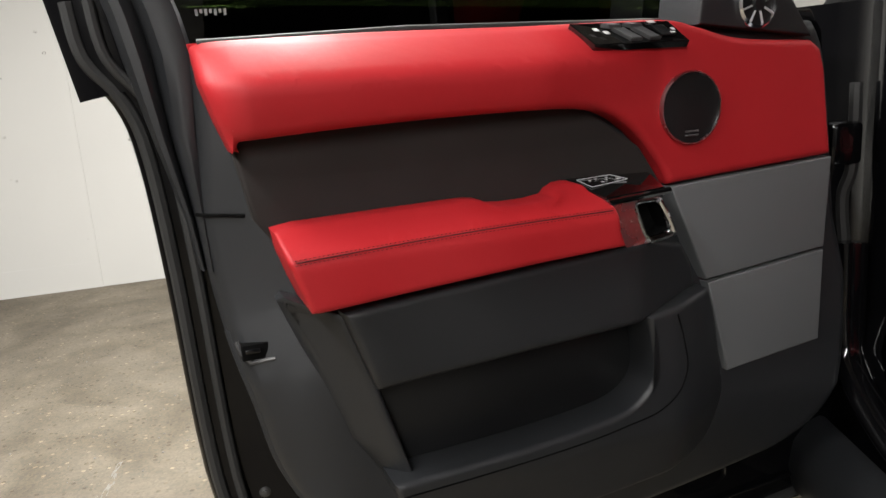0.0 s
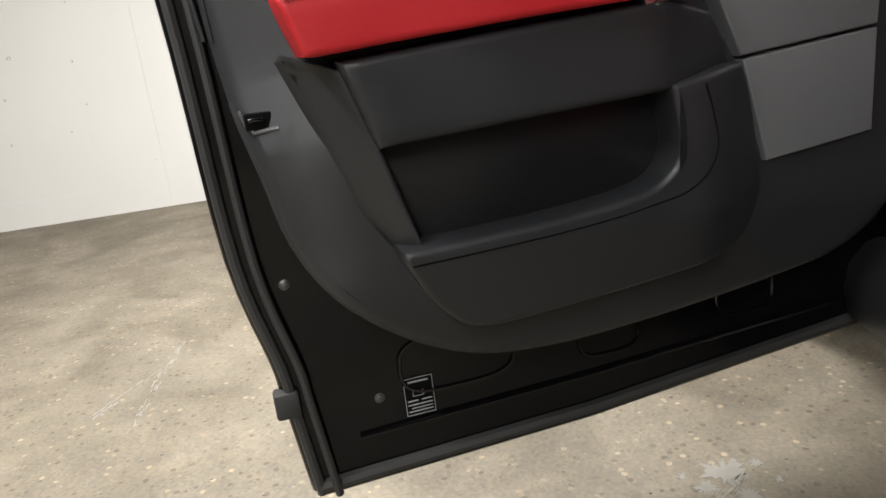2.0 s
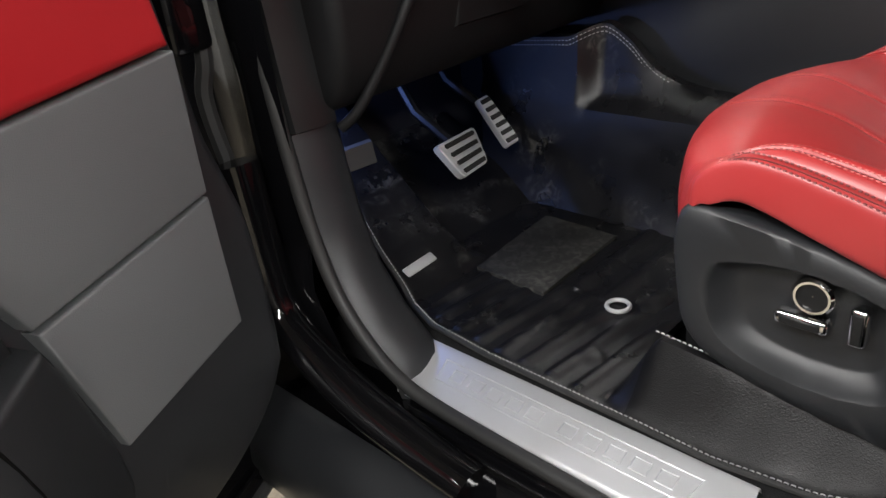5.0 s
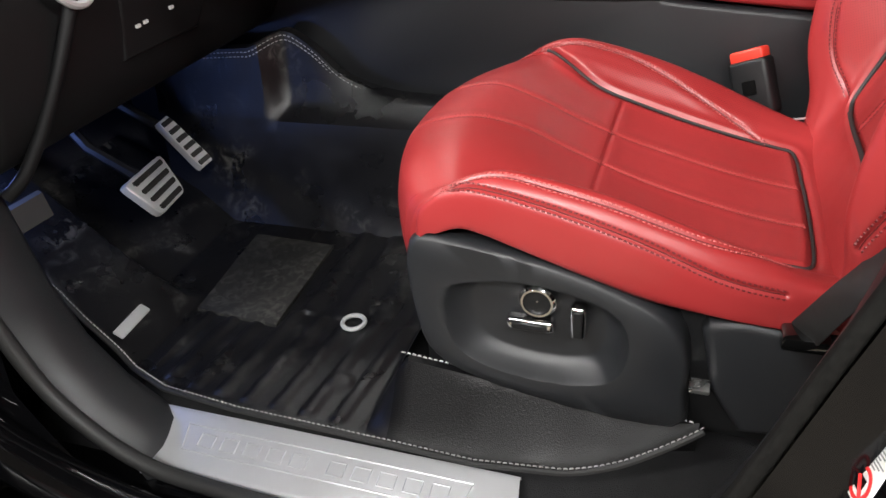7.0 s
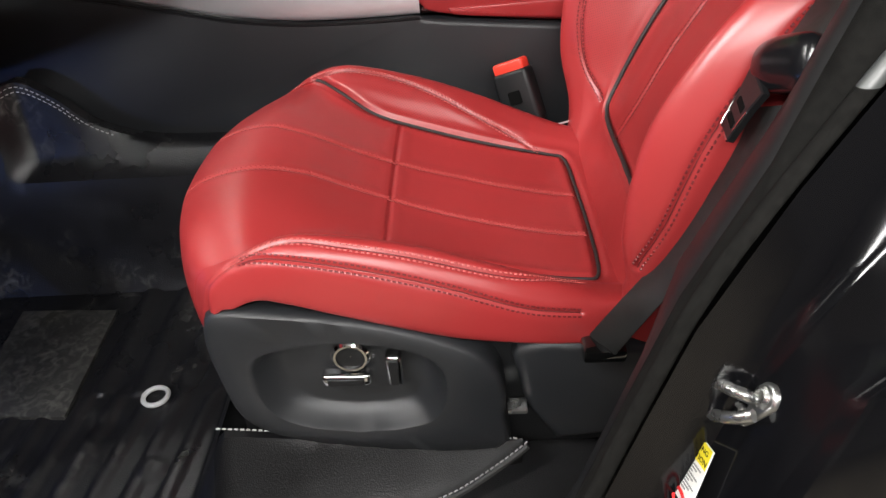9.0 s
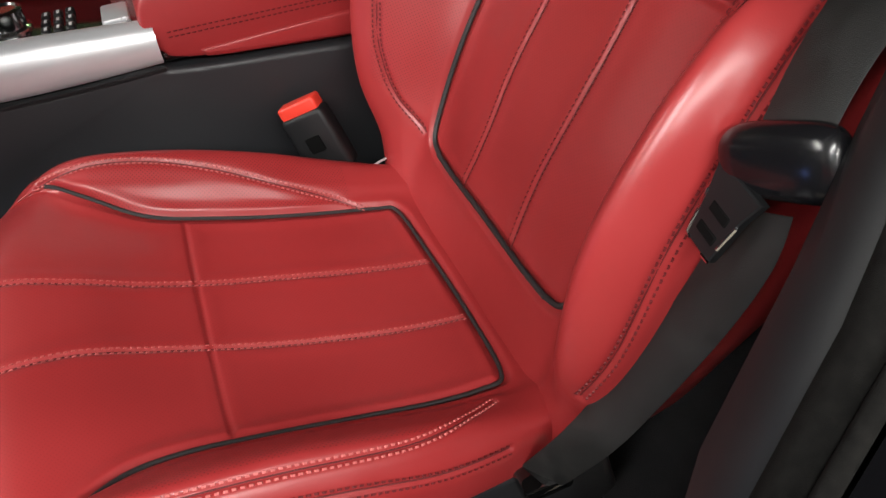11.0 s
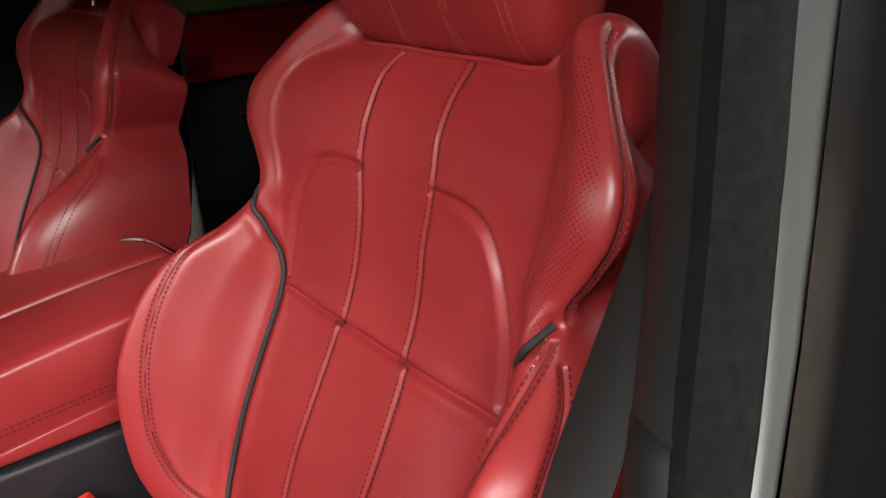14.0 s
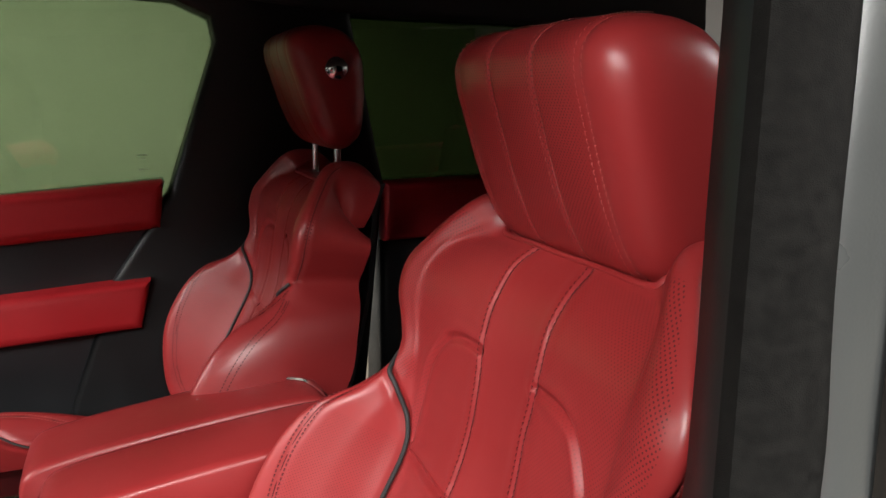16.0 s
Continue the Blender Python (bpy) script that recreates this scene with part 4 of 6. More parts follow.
part("wire_clip", bm, STEEL, body, "bent wire clip on the pillar")

# ---- floor, tread plate ----
bm = bmesh.new()
strip(bm, [[(-0.06, y, 0.50), (0.03, y, 0.545), (0.08, y, 0.548), (0.5, y, 0.55), (0.75, y, 0.56)] for y in (-2.2, -0.9, -0.4, 0.2)])
strip(bm, [[(-0.06, 0.2, 0.55), (0.75, 0.2, 0.55)], [(-0.06, 0.45, 0.72), (0.75, 0.45, 0.72)], [(-0.06, 0.6, 1.1), (0.75, 0.6, 1.1)]])
fl = part("cabin_floor", bm, CARPET, body, "black carpeted cabin floor")
tread = thing("tread_plate", "brushed aluminium sill plate with embossed frame", "sill plate")
bm = bmesh.new()
ys = np.linspace(0, 1, 13)
rows = []
for f in ys:
    rows.append([(-0.088, -0.022 - 0.50 * f, 0.512), (-0.084, -0.022 - 0.50 * f, 0.526), (-0.078, -0.02 - 0.50 * f, 0.530), (-0.04, -0.012 - 0.50 * f, 0.537), (-0.006, -0.002 - 0.505 * f, 0.549), (0.0, -0.507 * f, 0.549), (0.003, -0.507 * f, 0.540)])
strip(bm, rows)
part("plate", bm, BRUSHED, tread)
# low embossed bars stand where the plate's letters are
for k in range(10):
    y0 = -0.088 - 0.0335 * k - (0.018 if k > 4 else 0)
    bm = bmesh.new()
    tube(bm, [(-0.046, y0, 0.5372), (-0.029, y0, 0.5420), (-0.029, y0 - 0.022, 0.5420), (-0.046, y0 - 0.022, 0.5372)], 0.0011, 6, closed=True)
    part("embossed_bar", bm, BRUSHED, tread)
bm = bmesh.new()
tube(bm, [(-0.054, -0.07, 0.5348), (-0.02, -0.062, 0.5445), (-0.02, -0.455, 0.5445), (-0.054, -0.445, 0.5348)], 0.0012, 6, closed=True)
part("embossed_frame", bm, BRUSHED, tread)


# ---- seats ----
def frame_normals(pts):
    out = []
    for i in range(len(pts)):
        t = pts[min(i + 1, len(pts) - 1)] - pts[max(i - 1, 0)]
        n = np.array([-t[1], t[0]])
        out.append(n / (np.linalg.norm(n) + 1e-9))
    return out


class Cover:
    """A padded cover: a centre line in (y, z) and, at stations along it, a half section of (x, height over the line)."""

    def __init__(self, stations, flip=1, bow=()):
        # station: (y, z, [(x, h), ...])
        self.line = [np.array(s[:2], float) for s in stations]
        self.sect = [np.array(s[2], float) for s in stations]
        self.flip = flip
        self.n = len(stations) - 1
        self.bow = [np.array([b]) for b in (list(bow) + [0.0] * (len(stations) - len(bow)))]
        self.norm = [flip * q for q in frame_normals(self.line)]

    def _cr(self, seq, t):
        i = min(int(t), self.n - 1)
        f = t - i
        a, b, c, d = seq[max(i - 1, 0)], seq[i], seq[i + 1], seq[min(i + 2, self.n)]
        return 0.5 * (2 * b + (c - a) * f + (2 * a - 5 * b + 4 * c - d) * f * f + (3 * b - a - 3 * c + d) * f ** 3)

    def at(self, u, t):
        """u from -1 to 1 across (section index / last), t along in stations."""
        t = min(max(t, 0.0), self.n - 1e-6)
        sec = self._cr(self.sect, t)
        m = len(sec) - 1
        s = min(abs(u) * m, m - 1e-6)
        i = int(s)
        f = s - i
        first = np.array([-sec[1][0], sec[1][1]])
        a = first if i == 0 else sec[i - 1]
        b, c, d = sec[i], sec[i + 1], sec[min(i + 2, m)]
        xh = 0.5 * (2 * b + (c - a) * f + (2 * a - 5 * b + 4 * c - d) * f * f + (3 * b - a - 3 * c + d) * f ** 3)
        p = self._cr(self.line, t)
        n = self._cr(self.norm, t)
        n = n / np.linalg.norm(n)
        back = self._cr(self.bow, t)[0] * (abs(xh[0]) / 0.24) ** 2.2
        return np.array([math.copysign(1, u) * xh[0], p[0] + n[0] * xh[1] - back, p[1] + n[1] * xh[1]])

    def grid(self, us, ts):
        """All points of us across and ts along, as an array."""
        us, ts = np.asarray(us, float), np.clip(np.asarray(ts, float), 0, self.n - 1e-6)

        def cr(a, b, c, d, f):
            return 0.5 * (2 * b + (c - a) * f + (2 * a - 5 * b + 4 * c - d) * f * f + (3 * b - a - 3 * c + d) * f ** 3)

        i = np.minimum(ts.astype(int), self.n - 1)
        f = ts - i

        def along(seq):
            q = np.array(seq)
            g = f.reshape((-1,) + (1,) * (q.ndim - 1))
            return cr(q[np.maximum(i - 1, 0)], q[i], q[i + 1], q[np.minimum(i + 2, self.n)], g)
        sec, p, n, bow = along(self.sect), along(self.line), along(self.norm), along(self.bow)
        n = n / np.linalg.norm(n, axis=1, keepdims=True)
        m = sec.shape[1] - 1
        w = np.minimum(np.abs(us) * m, m - 1e-6)
        k = w.astype(int)
        g = (w - k)[None, :, None]
        first = sec[:, 1] * np.array([-1, 1])
        a = np.where((k == 0)[None, :, None], first[:, None], sec[:, np.maximum(k - 1, 0)])
        xh = cr(a, sec[:, k], sec[:, k + 1], sec[:, np.minimum(k + 2, m)], g)
        back = bow * (np.abs(xh[..., 0]) / 0.24) ** 2.2
        return np.stack([np.where(us < 0, -1, 1) * xh[..., 0], p[:, :1] + n[:, :1] * xh[..., 1] - back, p[:, 1:] + n[:, 1:] * xh[..., 1]], -1)

    def curve(self, uts, n=24):
        q = spline(uts, n)
        return [self.at(a, b) for a, b in q]

    def normal(self, u, t):
        e = 1e-2
        a = self.at(min(u + e, 1), t) - self.at(max(u - e, -1), t)
        b = self.at(u, min(t + e, self.n)) - self.at(u, max(t - e, 0))
        n = np.cross(a, b)
        return self.flip * n / (np.linalg.norm(n) + 1e-9)


def cover_mesh(cov, nu, nt, seams, holes=None):
    """The cover as a fine mesh; seams: (points, depth, width) of stitched grooves with a padded swell beside them."""
    ts = np.linspace(0, cov.n, nt)
    raw = np.linspace(-1, 1, 241)
    lens = np.mean([np.linalg.norm(np.diff(cov.grid(raw, [t])[0], axis=0), axis=1) for t in (cov.n * 0.4, cov.n * 0.6)], axis=0)
    arc = np.concatenate([[0], np.cumsum(lens)])
    us = np.interp(np.linspace(0, arc[-1], nu), arc, raw)
    co = cov.grid(us, ts)
    nor = np.cross(np.gradient(co, axis=1), np.gradient(co, axis=0))
    nor /= np.linalg.norm(nor, axis=2, keepdims=True) + 1e-9
    mid = nor[nt // 2, nu // 2]
    if mid[2] + 0.5 * mid[1] < 0:
        nor = -nor
    flat = co.reshape(-1, 3).astype(np.float32)
    drop = np.zeros(len(flat), np.float32)
    swell = np.zeros(len(flat), np.float32)
    for pts, depth, width in seams:
        p = np.array(pts, float)
        run = np.concatenate([[0], np.cumsum(np.linalg.norm(np.diff(p, axis=0), axis=1))])
        p = np.stack([np.interp(np.arange(0, run[-1], 0.0018), run, p[:, c]) for c in range(3)], 1).astype(np.float32)
        near = np.where(np.all((flat > p.min(0) - 0.035) & (flat < p.max(0) + 0.035), axis=1))[0]
        best = np.full(len(near), 9.0, np.float32)
        for k in range(len(p)):
            d = flat[near] - p[k]
            best = np.minimum(best, np.einsum("ij,ij->i", d, d))
        best = np.sqrt(best)
        drop[near] = np.maximum(drop[near], depth * np.exp(-(best / width) ** 2))
        swell[near] = np.maximum(swell[near], depth * 0.22 * np.exp(-((best - 0.010) / 0.007) ** 2))
    flat = flat - nor.reshape(-1, 3) * (drop - swell * np.exp(-(drop / 0.0006) ** 2))[:, None]
    me = bpy.data.meshes.new("cover")
    j, i = np.meshgrid(np.arange(nt - 1), np.arange(nu - 1), indexing="ij")
    k = (j * nu + i).ravel()
    faces = np.stack([k, k + 1, k + nu + 1, k + nu], 1)
    me.from_pydata(flat.tolist(), [], faces.tolist())
    uvl = me.uv_layers.new(name="UVMap")
    lens = np.zeros((nt, nu, 2))
    lens[:, 1:, 0] = np.cumsum(np.linalg.norm(co[:, 1:] - co[:, :-1], axis=2), axis=1)
    lens[1:, :, 1] = np.cumsum(np.linalg.norm(co[1:] - co[:-1], axis=2), axis=0)
    lens[:, :, 0] -= lens[:, nu // 2:nu // 2 + 1, 0]
    lens[:, :, 1] = lens[:, nu // 2:nu // 2 + 1, 1]
    uvl.data.foreach_set("uv", lens.reshape(-1, 2)[faces.ravel()].astype(np.float32).ravel())
    at = me.attributes.new("holes", "FLOAT", "POINT")
    if holes:
        at.data.foreach_set("value", np.array([holes(u, t) for t in ts for u in us], dtype=np.float32))
    me.shade_smooth()
    return me


def cover_part(name, me, mat, parent, label=""):
    me.name = name
    me.materials.append(mat)
    ob = new(name, me)
    ob.parent = parent
    return tagged(ob, label)


def seam_pair(cov, uts, parent, gap=0.0042, n=12, mat=None, depth=0.0026, width=0.0024):
    """Double stitching on both sides of a seam."""
    q = spline(uts, n)
    pts = [cov.at(a, b) for a, b in q]
    ups = [cov.normal(a, b) for a, b in q]
    bm = bmesh.new()
    for s in (-1, 1):
        row = []
        for i in range(len(pts)):
            t = pts[min(i + 1, len(pts) - 1)] - pts[max(i - 1, 0)]
            side = np.cross(t, ups[i])
            side = side / (np.linalg.norm(side) + 1e-9)
            row.append(pts[i] + side * gap * s - ups[i] * depth * math.exp(-(gap / width) ** 2))
        stitches(bm, row, ups, 0.0056, 0.0036, 0.0009, 0.0004)
    part("seam_stitching", bm, mat or THREAD_RED, parent, kind="stuff")
    # dark line at the groove's bottom, its shade painted as colour
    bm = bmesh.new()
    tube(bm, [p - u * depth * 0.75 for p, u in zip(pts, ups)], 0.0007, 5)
    part("seam_shade", bm, SEAM_DARK, parent)


def car_seat(name, label, controls, lift=0.0, fine=2.8):
    seat = thing(name, label, "car seat", pose(0.293, 0, 0), group="front seats")
    # cushion: section columns: centre, panel middle, panel edge (piping), bolster rise, crest, outer, flank, lower edge

    def sec(p, b, crest, outer, low, crown=0.004):
        return [(0, crown), (p * 0.55, crown * 0.8), (p, 0.0), (p + (crest - p) * 0.5, b * 0.62), (crest, b), (outer - 0.004, b * 0.45), (outer, b * 0.1 - 0.03), (outer - 0.012, low)]

    def fsec(p, crest, outer, back):
        return [(0, 0), (p * 0.55, -back * 0.06), (p, -back * 0.35), (p + (crest - p) * 0.5, -back * 0.5), (crest, -back * 0.68), (outer - 0.004, -back * 0.95), (outer, -back * 1.3), (outer - 0.006, -back * 2.0)]
    C = Cover([
        (-0.330, 0.690, fsec(0.17, 0.195, 0.208, 0.008)),
        (-0.312, 0.740, fsec(0.18, 0.205, 0.222, 0.008)),
        (-0.300, 0.790, fsec(0.185, 0.212, 0.230, 0.009)),
        (-0.301, 0.832, fsec(0.19, 0.216, 0.235, 0.010)),
        (-0.324, 0.864, sec(0.195, -0.004, 0.220, 0.238, -0.03, 0.008)),
        (-0.388, 0.880, sec(0.205, 0.010, 0.224, 0.241, -0.038, 0.010)),
        (-0.450, 0.873, sec(0.172, 0.032, 0.218, 0.243, -0.035, 0.004)),
        (-0.510, 0.857, sec(0.155, 0.042, 0.216, 0.243, -0.035, -0.006)),
        (-0.580, 0.836, sec(0.150, 0.046, 0.212, 0.242, -0.04, -0.012)),
        (-0.650, 0.814, sec(0.148, 0.042, 0.210, 0.238, -0.042, -0.010)),
        (-0.720, 0.795, sec(0.148, 0.032, 0.205, 0.230, -0.03, -0.006)),
        (-0.785, 0.784, sec(0.145, 0.018, 0.200, 0.218, -0.02, -0.002)),
        (-0.840, 0.782, sec(0.140, 0.010, 0.190, 0.205, -0.02, 0.0)),
        (-0.890, 0.790, sec(0.140, 0.006, 0.190, 0.200, -0.02, 0.0)),
    ], flip=-1, bow=(0.06, 0.068, 0.075, 0.078, 0.07, 0.045, 0.02, 0.005))
    e = 2 / 7
    cross_t = 7.65
    s_cross = [(u, cross_t) for u in np.linspace(-e, e, 7)]
    s_l = [[(0.008 + k * 0.078, t) for t in (2.2, 3.5)] + [(0.012 + k * 0.07, 5), (0.014 + k * 0.07, 6.2), (0.012 + k * 0.076, 7.65), (0.006 + k * 0.082, 8.7), (-0.004 + k * 0.082, 9.7), (-0.02 + k * 0.08, 11.0)] for k in (-1, 1)]
    pipe = [(-0.36, 5.3), (-0.315, 5.9), (-0.29, 6.5), (-e, 7.4), (-e, 9.6), (-e, 10.6), (-e * 0.92, 11.03), (-0.1, 11.1), (0.1, 11.05), (e * 0.9, 10.95), (e * 0.98, 10.6), (e, 9.6), (e, 8), (0.295, 7.2), (0.335, 6.45), (0.41, 5.25)]
    bol = [[(-0.61, 4.7), (-0.59, 5.3), (-0.60, 6.2), (-0.61, 7.2), (-0.612, 8.6), (-0.58, 9.6), (-0.43, 10.6)], [(0.44, 5.1), (0.50, 5.9), (0.515, 7.0), (0.48, 8), (0.425, 8.9), (0.35, 9.85), (0.28, 10.4)]]
    bol2 = [[(k * 0.64, 4.9), (k * 0.688, 5.9), (k * 0.69, 7.3), (k * 0.70, 8.6), (k * 0.725, 9.6), (k * 0.72, 10.5)] for k in (-1, 1)]
    front = [(-0.61, 4.7), (-0.66, 4.2), (-0.68, 3.5), (-0.64, 2.2), (-0.62, 0.8)]
    front2 = [(-a, b) for a, b in front]
    seams = [(C.curve(uts), dep, wid) for uts, dep, wid in [(s_cross, 0.0026, 0.0024), (s_l[0], 0.0026, 0.0024), (s_l[1], 0.0026, 0.0024), (pipe, 0.005, 0.005), (bol[0], 0.0026, 0.0024), (bol[1], 0.0026, 0.0024),
                                                            (bol2[0], 0.0026, 0.0024), (bol2[1], 0.0026, 0.0024), (front, 0.002, 0.004), (front2, 0.002, 0.004)]]
    me = cover_mesh(C, int(150 * fine), int(190 * fine), seams, lambda u, t: 0.6 if 0.31 < abs(u) < 0.56 and 6.2 < t < 10.2 else 0.15 if abs(u) < 0.26 and 4 < t < 10.8 else 0.0)
    cushion = cover_part("cushion", me, RED, seat, "red leather seat cushion with stitched seams")
    q = spline(pipe, 8)
    bm = bmesh.new()
    tube(bm, [C.at(a, b) - C.normal(a, b) * 0.002 for a, b in q], 0.0021, 8)
    part("piping", bm, RUBBER, cushion, "thin black piping")
    for uts in s_l + bol:
        seam_pair(C, uts, cushion, gap=0.0032, mat=THREAD_PINK)
    for uts in bol2:
        seam_pair(C, uts, cushion)
    # backrest
    def bs(p, b, crest, outer, low, end, k=0.0, wing=False):
        side = [(outer - 0.008, -0.026), (outer - 0.022, -0.100)] if wing else [(outer + 0.004, -0.03), (end, low)]
        return [(0, 0.0), (p * 0.5, 0.001 + k * b * 0.3), (p, k * b), (p + (crest - p) * 0.5, b * (0.52 + 0.5 * k)), (crest, b), (outer, b * 0.55)] + side
    B = Cover([
        (-0.800, 0.770, bs(0.150, 0.004, 0.200, 0.222, -0.08, 0.21)),
        (-0.822, 0.820, bs(0.156, 0.026, 0.218, 0.244, -0.09, 0.23)),
        (-0.850, 0.880, bs(0.160, 0.072, 0.236, 0.262, -0.10, 0.24)),
        (-0.890, 0.960, bs(0.163, 0.106, 0.243, 0.270, -0.11, 0.25)),
        (-0.932, 1.030, bs(0.165, 0.110, 0.242, 0.270, -0.11, 0.25)),
        (-0.966, 1.088, bs(0.165, 0.091, 0.232, 0.260, -0.11, 0.245)),
        (-0.986, 1.130, bs(0.164, 0.054, 0.213, 0.243, -0.10, 0.235, 0.1)),
        (-0.996, 1.160, bs(0.162, 0.034, 0.200, 0.222, -0.10, 0.215, 0.25)),
        (-1.003, 1.188, bs(0.160, 0.024, 0.190, 0.209, -0.10, 0.205, 0.45, True)),
        (-1.010, 1.215, bs(0.163, 0.024, 0.200, 0.223, -0.10, 0.215, 0.5, True)),
        (-1.017, 1.245, bs(0.167, 0.028, 0.214, 0.238, -0.10, 0.225, 0.5, True)),
        (-1.027, 1.275, bs(0.168, 0.027, 0.212, 0.237, -0.10, 0.225, 0.5, True)),
        (-1.045, 1.303, bs(0.158, 0.023, 0.192, 0.214, -0.10, 0.21, 0.3, True)),
        (-1.063, 1.318, bs(0.136, 0.028, 0.172, 0.195, -0.09, 0.19, 0.0, True)),
        (-1.082, 1.326, bs(0.116, 0.036, 0.153, 0.177, -0.085, 0.175, 0.0, True)),
        (-1.115, 1.322, bs(0.112, 0.036, 0.148, 0.172, -0.075, 0.17)),
        (-1.150, 1.305, bs(0.10, 0.02, 0.14, 0.166, -0.06, 0.16)),
    ], flip=-1)
    hs = [(u, 5.0) for u in np.linspace(-e, e, 7)]
    vs = [[(k * 0.10, 1.55), (k * 0.09, 2.4), (k * 0.095, 3.3), (k * 0.09, 5.0)] for k in (-1, 1)]
    vs2 = [[(k * 0.082, 5.0), (k * 0.082, 6.1), (k * 0.082, 7.9), (k * 0.088, 9.7), (k * 0.085, 11.3), (k * 0.10, 13.0), (k * 0.10, 14.0)] for k in (-1, 1)]
    bpipe = [[(k * 0.68, 7.75), (k * 0.58, 7.2), (k * 0.46, 6.67), (k * 0.34, 5.95), (k * 0.30, 5.5), (k * e, 4.9), (k * e, 3.4), (k * 0.28, 2.3), (k * 0.262, 1.65), (k * 0.22, 1.5)] for k in (-1, 1)]
    bottom = [(u, 1.5) for u in np.linspace(-0.22, 0.22, 9)]
    arch = [[(k * 0.088, 9.55), (k * 0.15, 9.55), (k * 0.19, 9.35), (k * 0.215, 8.95), (k * 0.245, 8.1), (k * 0.262, 7.0), (k * 0.27, 6.0), (k * 0.275, 5.2)] for k in (-1, 1)]
    bolb = [[(k * 0.67, 7.4), (k * 0.61, 6.5), (k * 0.565, 5.5), (k * 0.53, 4.6), (k * 0.51, 3.7), (k * 0.49, 2.9), (k * 0.475, 2.4), (k * 0.425, 1.95), (k * 0.30, 1.6)] for k in (-1, 1)]
    bolc = [[(k * 0.70, 6.9), (k * 0.688, 5.2), (k * 0.69, 3.8), (k * 0.70, 2.4), (k * 0.66, 1.6)] for k in (-1, 1)]
    rim = [[(k * 0.745, 7.95), (k * 0.745, 9.2), (k * 0.74, 10.4), (k * 0.735, 11.5), (k * 0.725, 12.7), (k * 0.70, 13.6), (k * 0.66, 14.3)] for k in (-1, 1)]
    seams = [(B.curve(x), dd, ww) for x, dd, ww in [(hs, 0.005, 0.0032), (vs[0], 0.0026, 0.0024), (vs[1], 0.0026, 0.0024), (vs2[0], 0.0026, 0.0024), (vs2[1], 0.0026, 0.0024), (bpipe[0], 0.005, 0.005), (bpipe[1], 0.005, 0.005),
                                                    (bolc[0], 0.0026, 0.0024), (bolc[1], 0.0026, 0.0024), (rim[0], 0.003, 0.004), (rim[1], 0.003, 0.004), (bottom, 0.005, 0.005), (arch[0], 0.005, 0.0036), (arch[1], 0.005, 0.0036), (bolb[0], 0.0026, 0.0024), (bolb[1], 0.0026, 0.0024)]]

    def back_holes(u, t):
        a = abs(u)
        if t > 5.1:
            if a < 0.10 or a > 0.63 or t > 13.2 or (a > 0.3 and t < 7.0):
                return 0.0
            return 0.35 + 0.55 * min(1.0, max(0.0, (a - 0.18) / 0.2))
        return 0.5 if 0.31 < a < 0.50 and t > 2 else 0.15 if a < 0.27 and t > 2 else 0.0
    me = cover_mesh(B, int(160 * fine), int(190 * fine), seams, back_holes)
    back = cover_part("backrest", me, RED, seat, "red perforated leather backrest")
    bm = bmesh.new()
    for k in (0, 1):
        tube(bm, [B.at(a, b) - B.normal(a, b) * 0.001 for a, b in spline(bpipe[k], 8)], 0.0028, 8)
    tube(bm, [B.at(a, b) for a, b in spline(bottom, 4)], 0.003, 8)
    part("piping", bm, RUBBER, back, "thin black piping")
    bm = bmesh.new()
    tube(bm, [B.at(a, b) + B.normal(a, b) * 0.001 for a, b in spline([(0.40, 14.6), (0.34, 14.1), (0.28, 13.75), (0.2, 13.6), (0, 13.6), (-0.2, 13.6), (-0.28, 13.75), (-0.34, 14.1), (-0.40, 14.6)], 8)], 0.0028, 8)
    part("collar_piping", bm, RED, back, "red piping round the headrest recess")
    for uts in vs + vs2 + bolb + bolc:
        seam_pair(B, uts, back)
    for uts in rim:
        seam_pair(B, uts, back, gap=0.0032, mat=THREAD_ROSE)
    # back shell
    bm = bmesh.new()
    rows = []
    for y, z, w in ((-0.88, 0.74, 0.19), (-0.975, 0.86, 0.212), (-1.058, 1.0, 0.212), (-1.115, 1.15, 0.170), (-1.127, 1.20, 0.150), (-1.138, 1.28, 0.150), (-1.166, 1.312, 0.11)):
        rows.append([(-w, y - 0.006, z), (-w * 0.9, y - 0.02, z), (0, y - 0.03, z), (w * 0.9, y - 0.02, z), (w, y - 0.006, z)])
    strip(bm, rows)
    part("back_shell", bm, BLACK_SOFT, seat)
    # headrest
    prof = [(-1.092, 1.318), (-1.066, 1.338), (-1.046, 1.385), (-1.030, 1.445), (-1.022, 1.482), (-1.026, 1.505), (-1.047, 1.519), (-1.085, 1.521), (-1.12, 1.51), (-1.145, 1.48), (-1.15, 1.43), (-1.14, 1.35), (-1.118, 1.322)]
    prof = spline([(p[0] - lift * 0.15, p[1] + lift) for p in prof], 5, True)
    cy, cz = np.mean([p[0] for p in prof]), np.mean([p[1] for p in prof])
    bm = bmesh.new()
    half = [(0.0, 1.0), (0.030, 1.0), (0.034, 0.998), (0.036, 0.980), (0.038, 0.998), (0.042, 1.0), (0.080, 0.998), (0.0985, 0.985), (0.101, 0.968), (0.1035, 0.976), (0.110, 0.960), (0.119, 0.918), (0.127, 0.845), (0.133, 0.74), (0.137, 0.58), (0.139, 0.40), (0.1395, 0.2)]
    xs = [(-x, k) for x, k in half[:0:-1]] + half
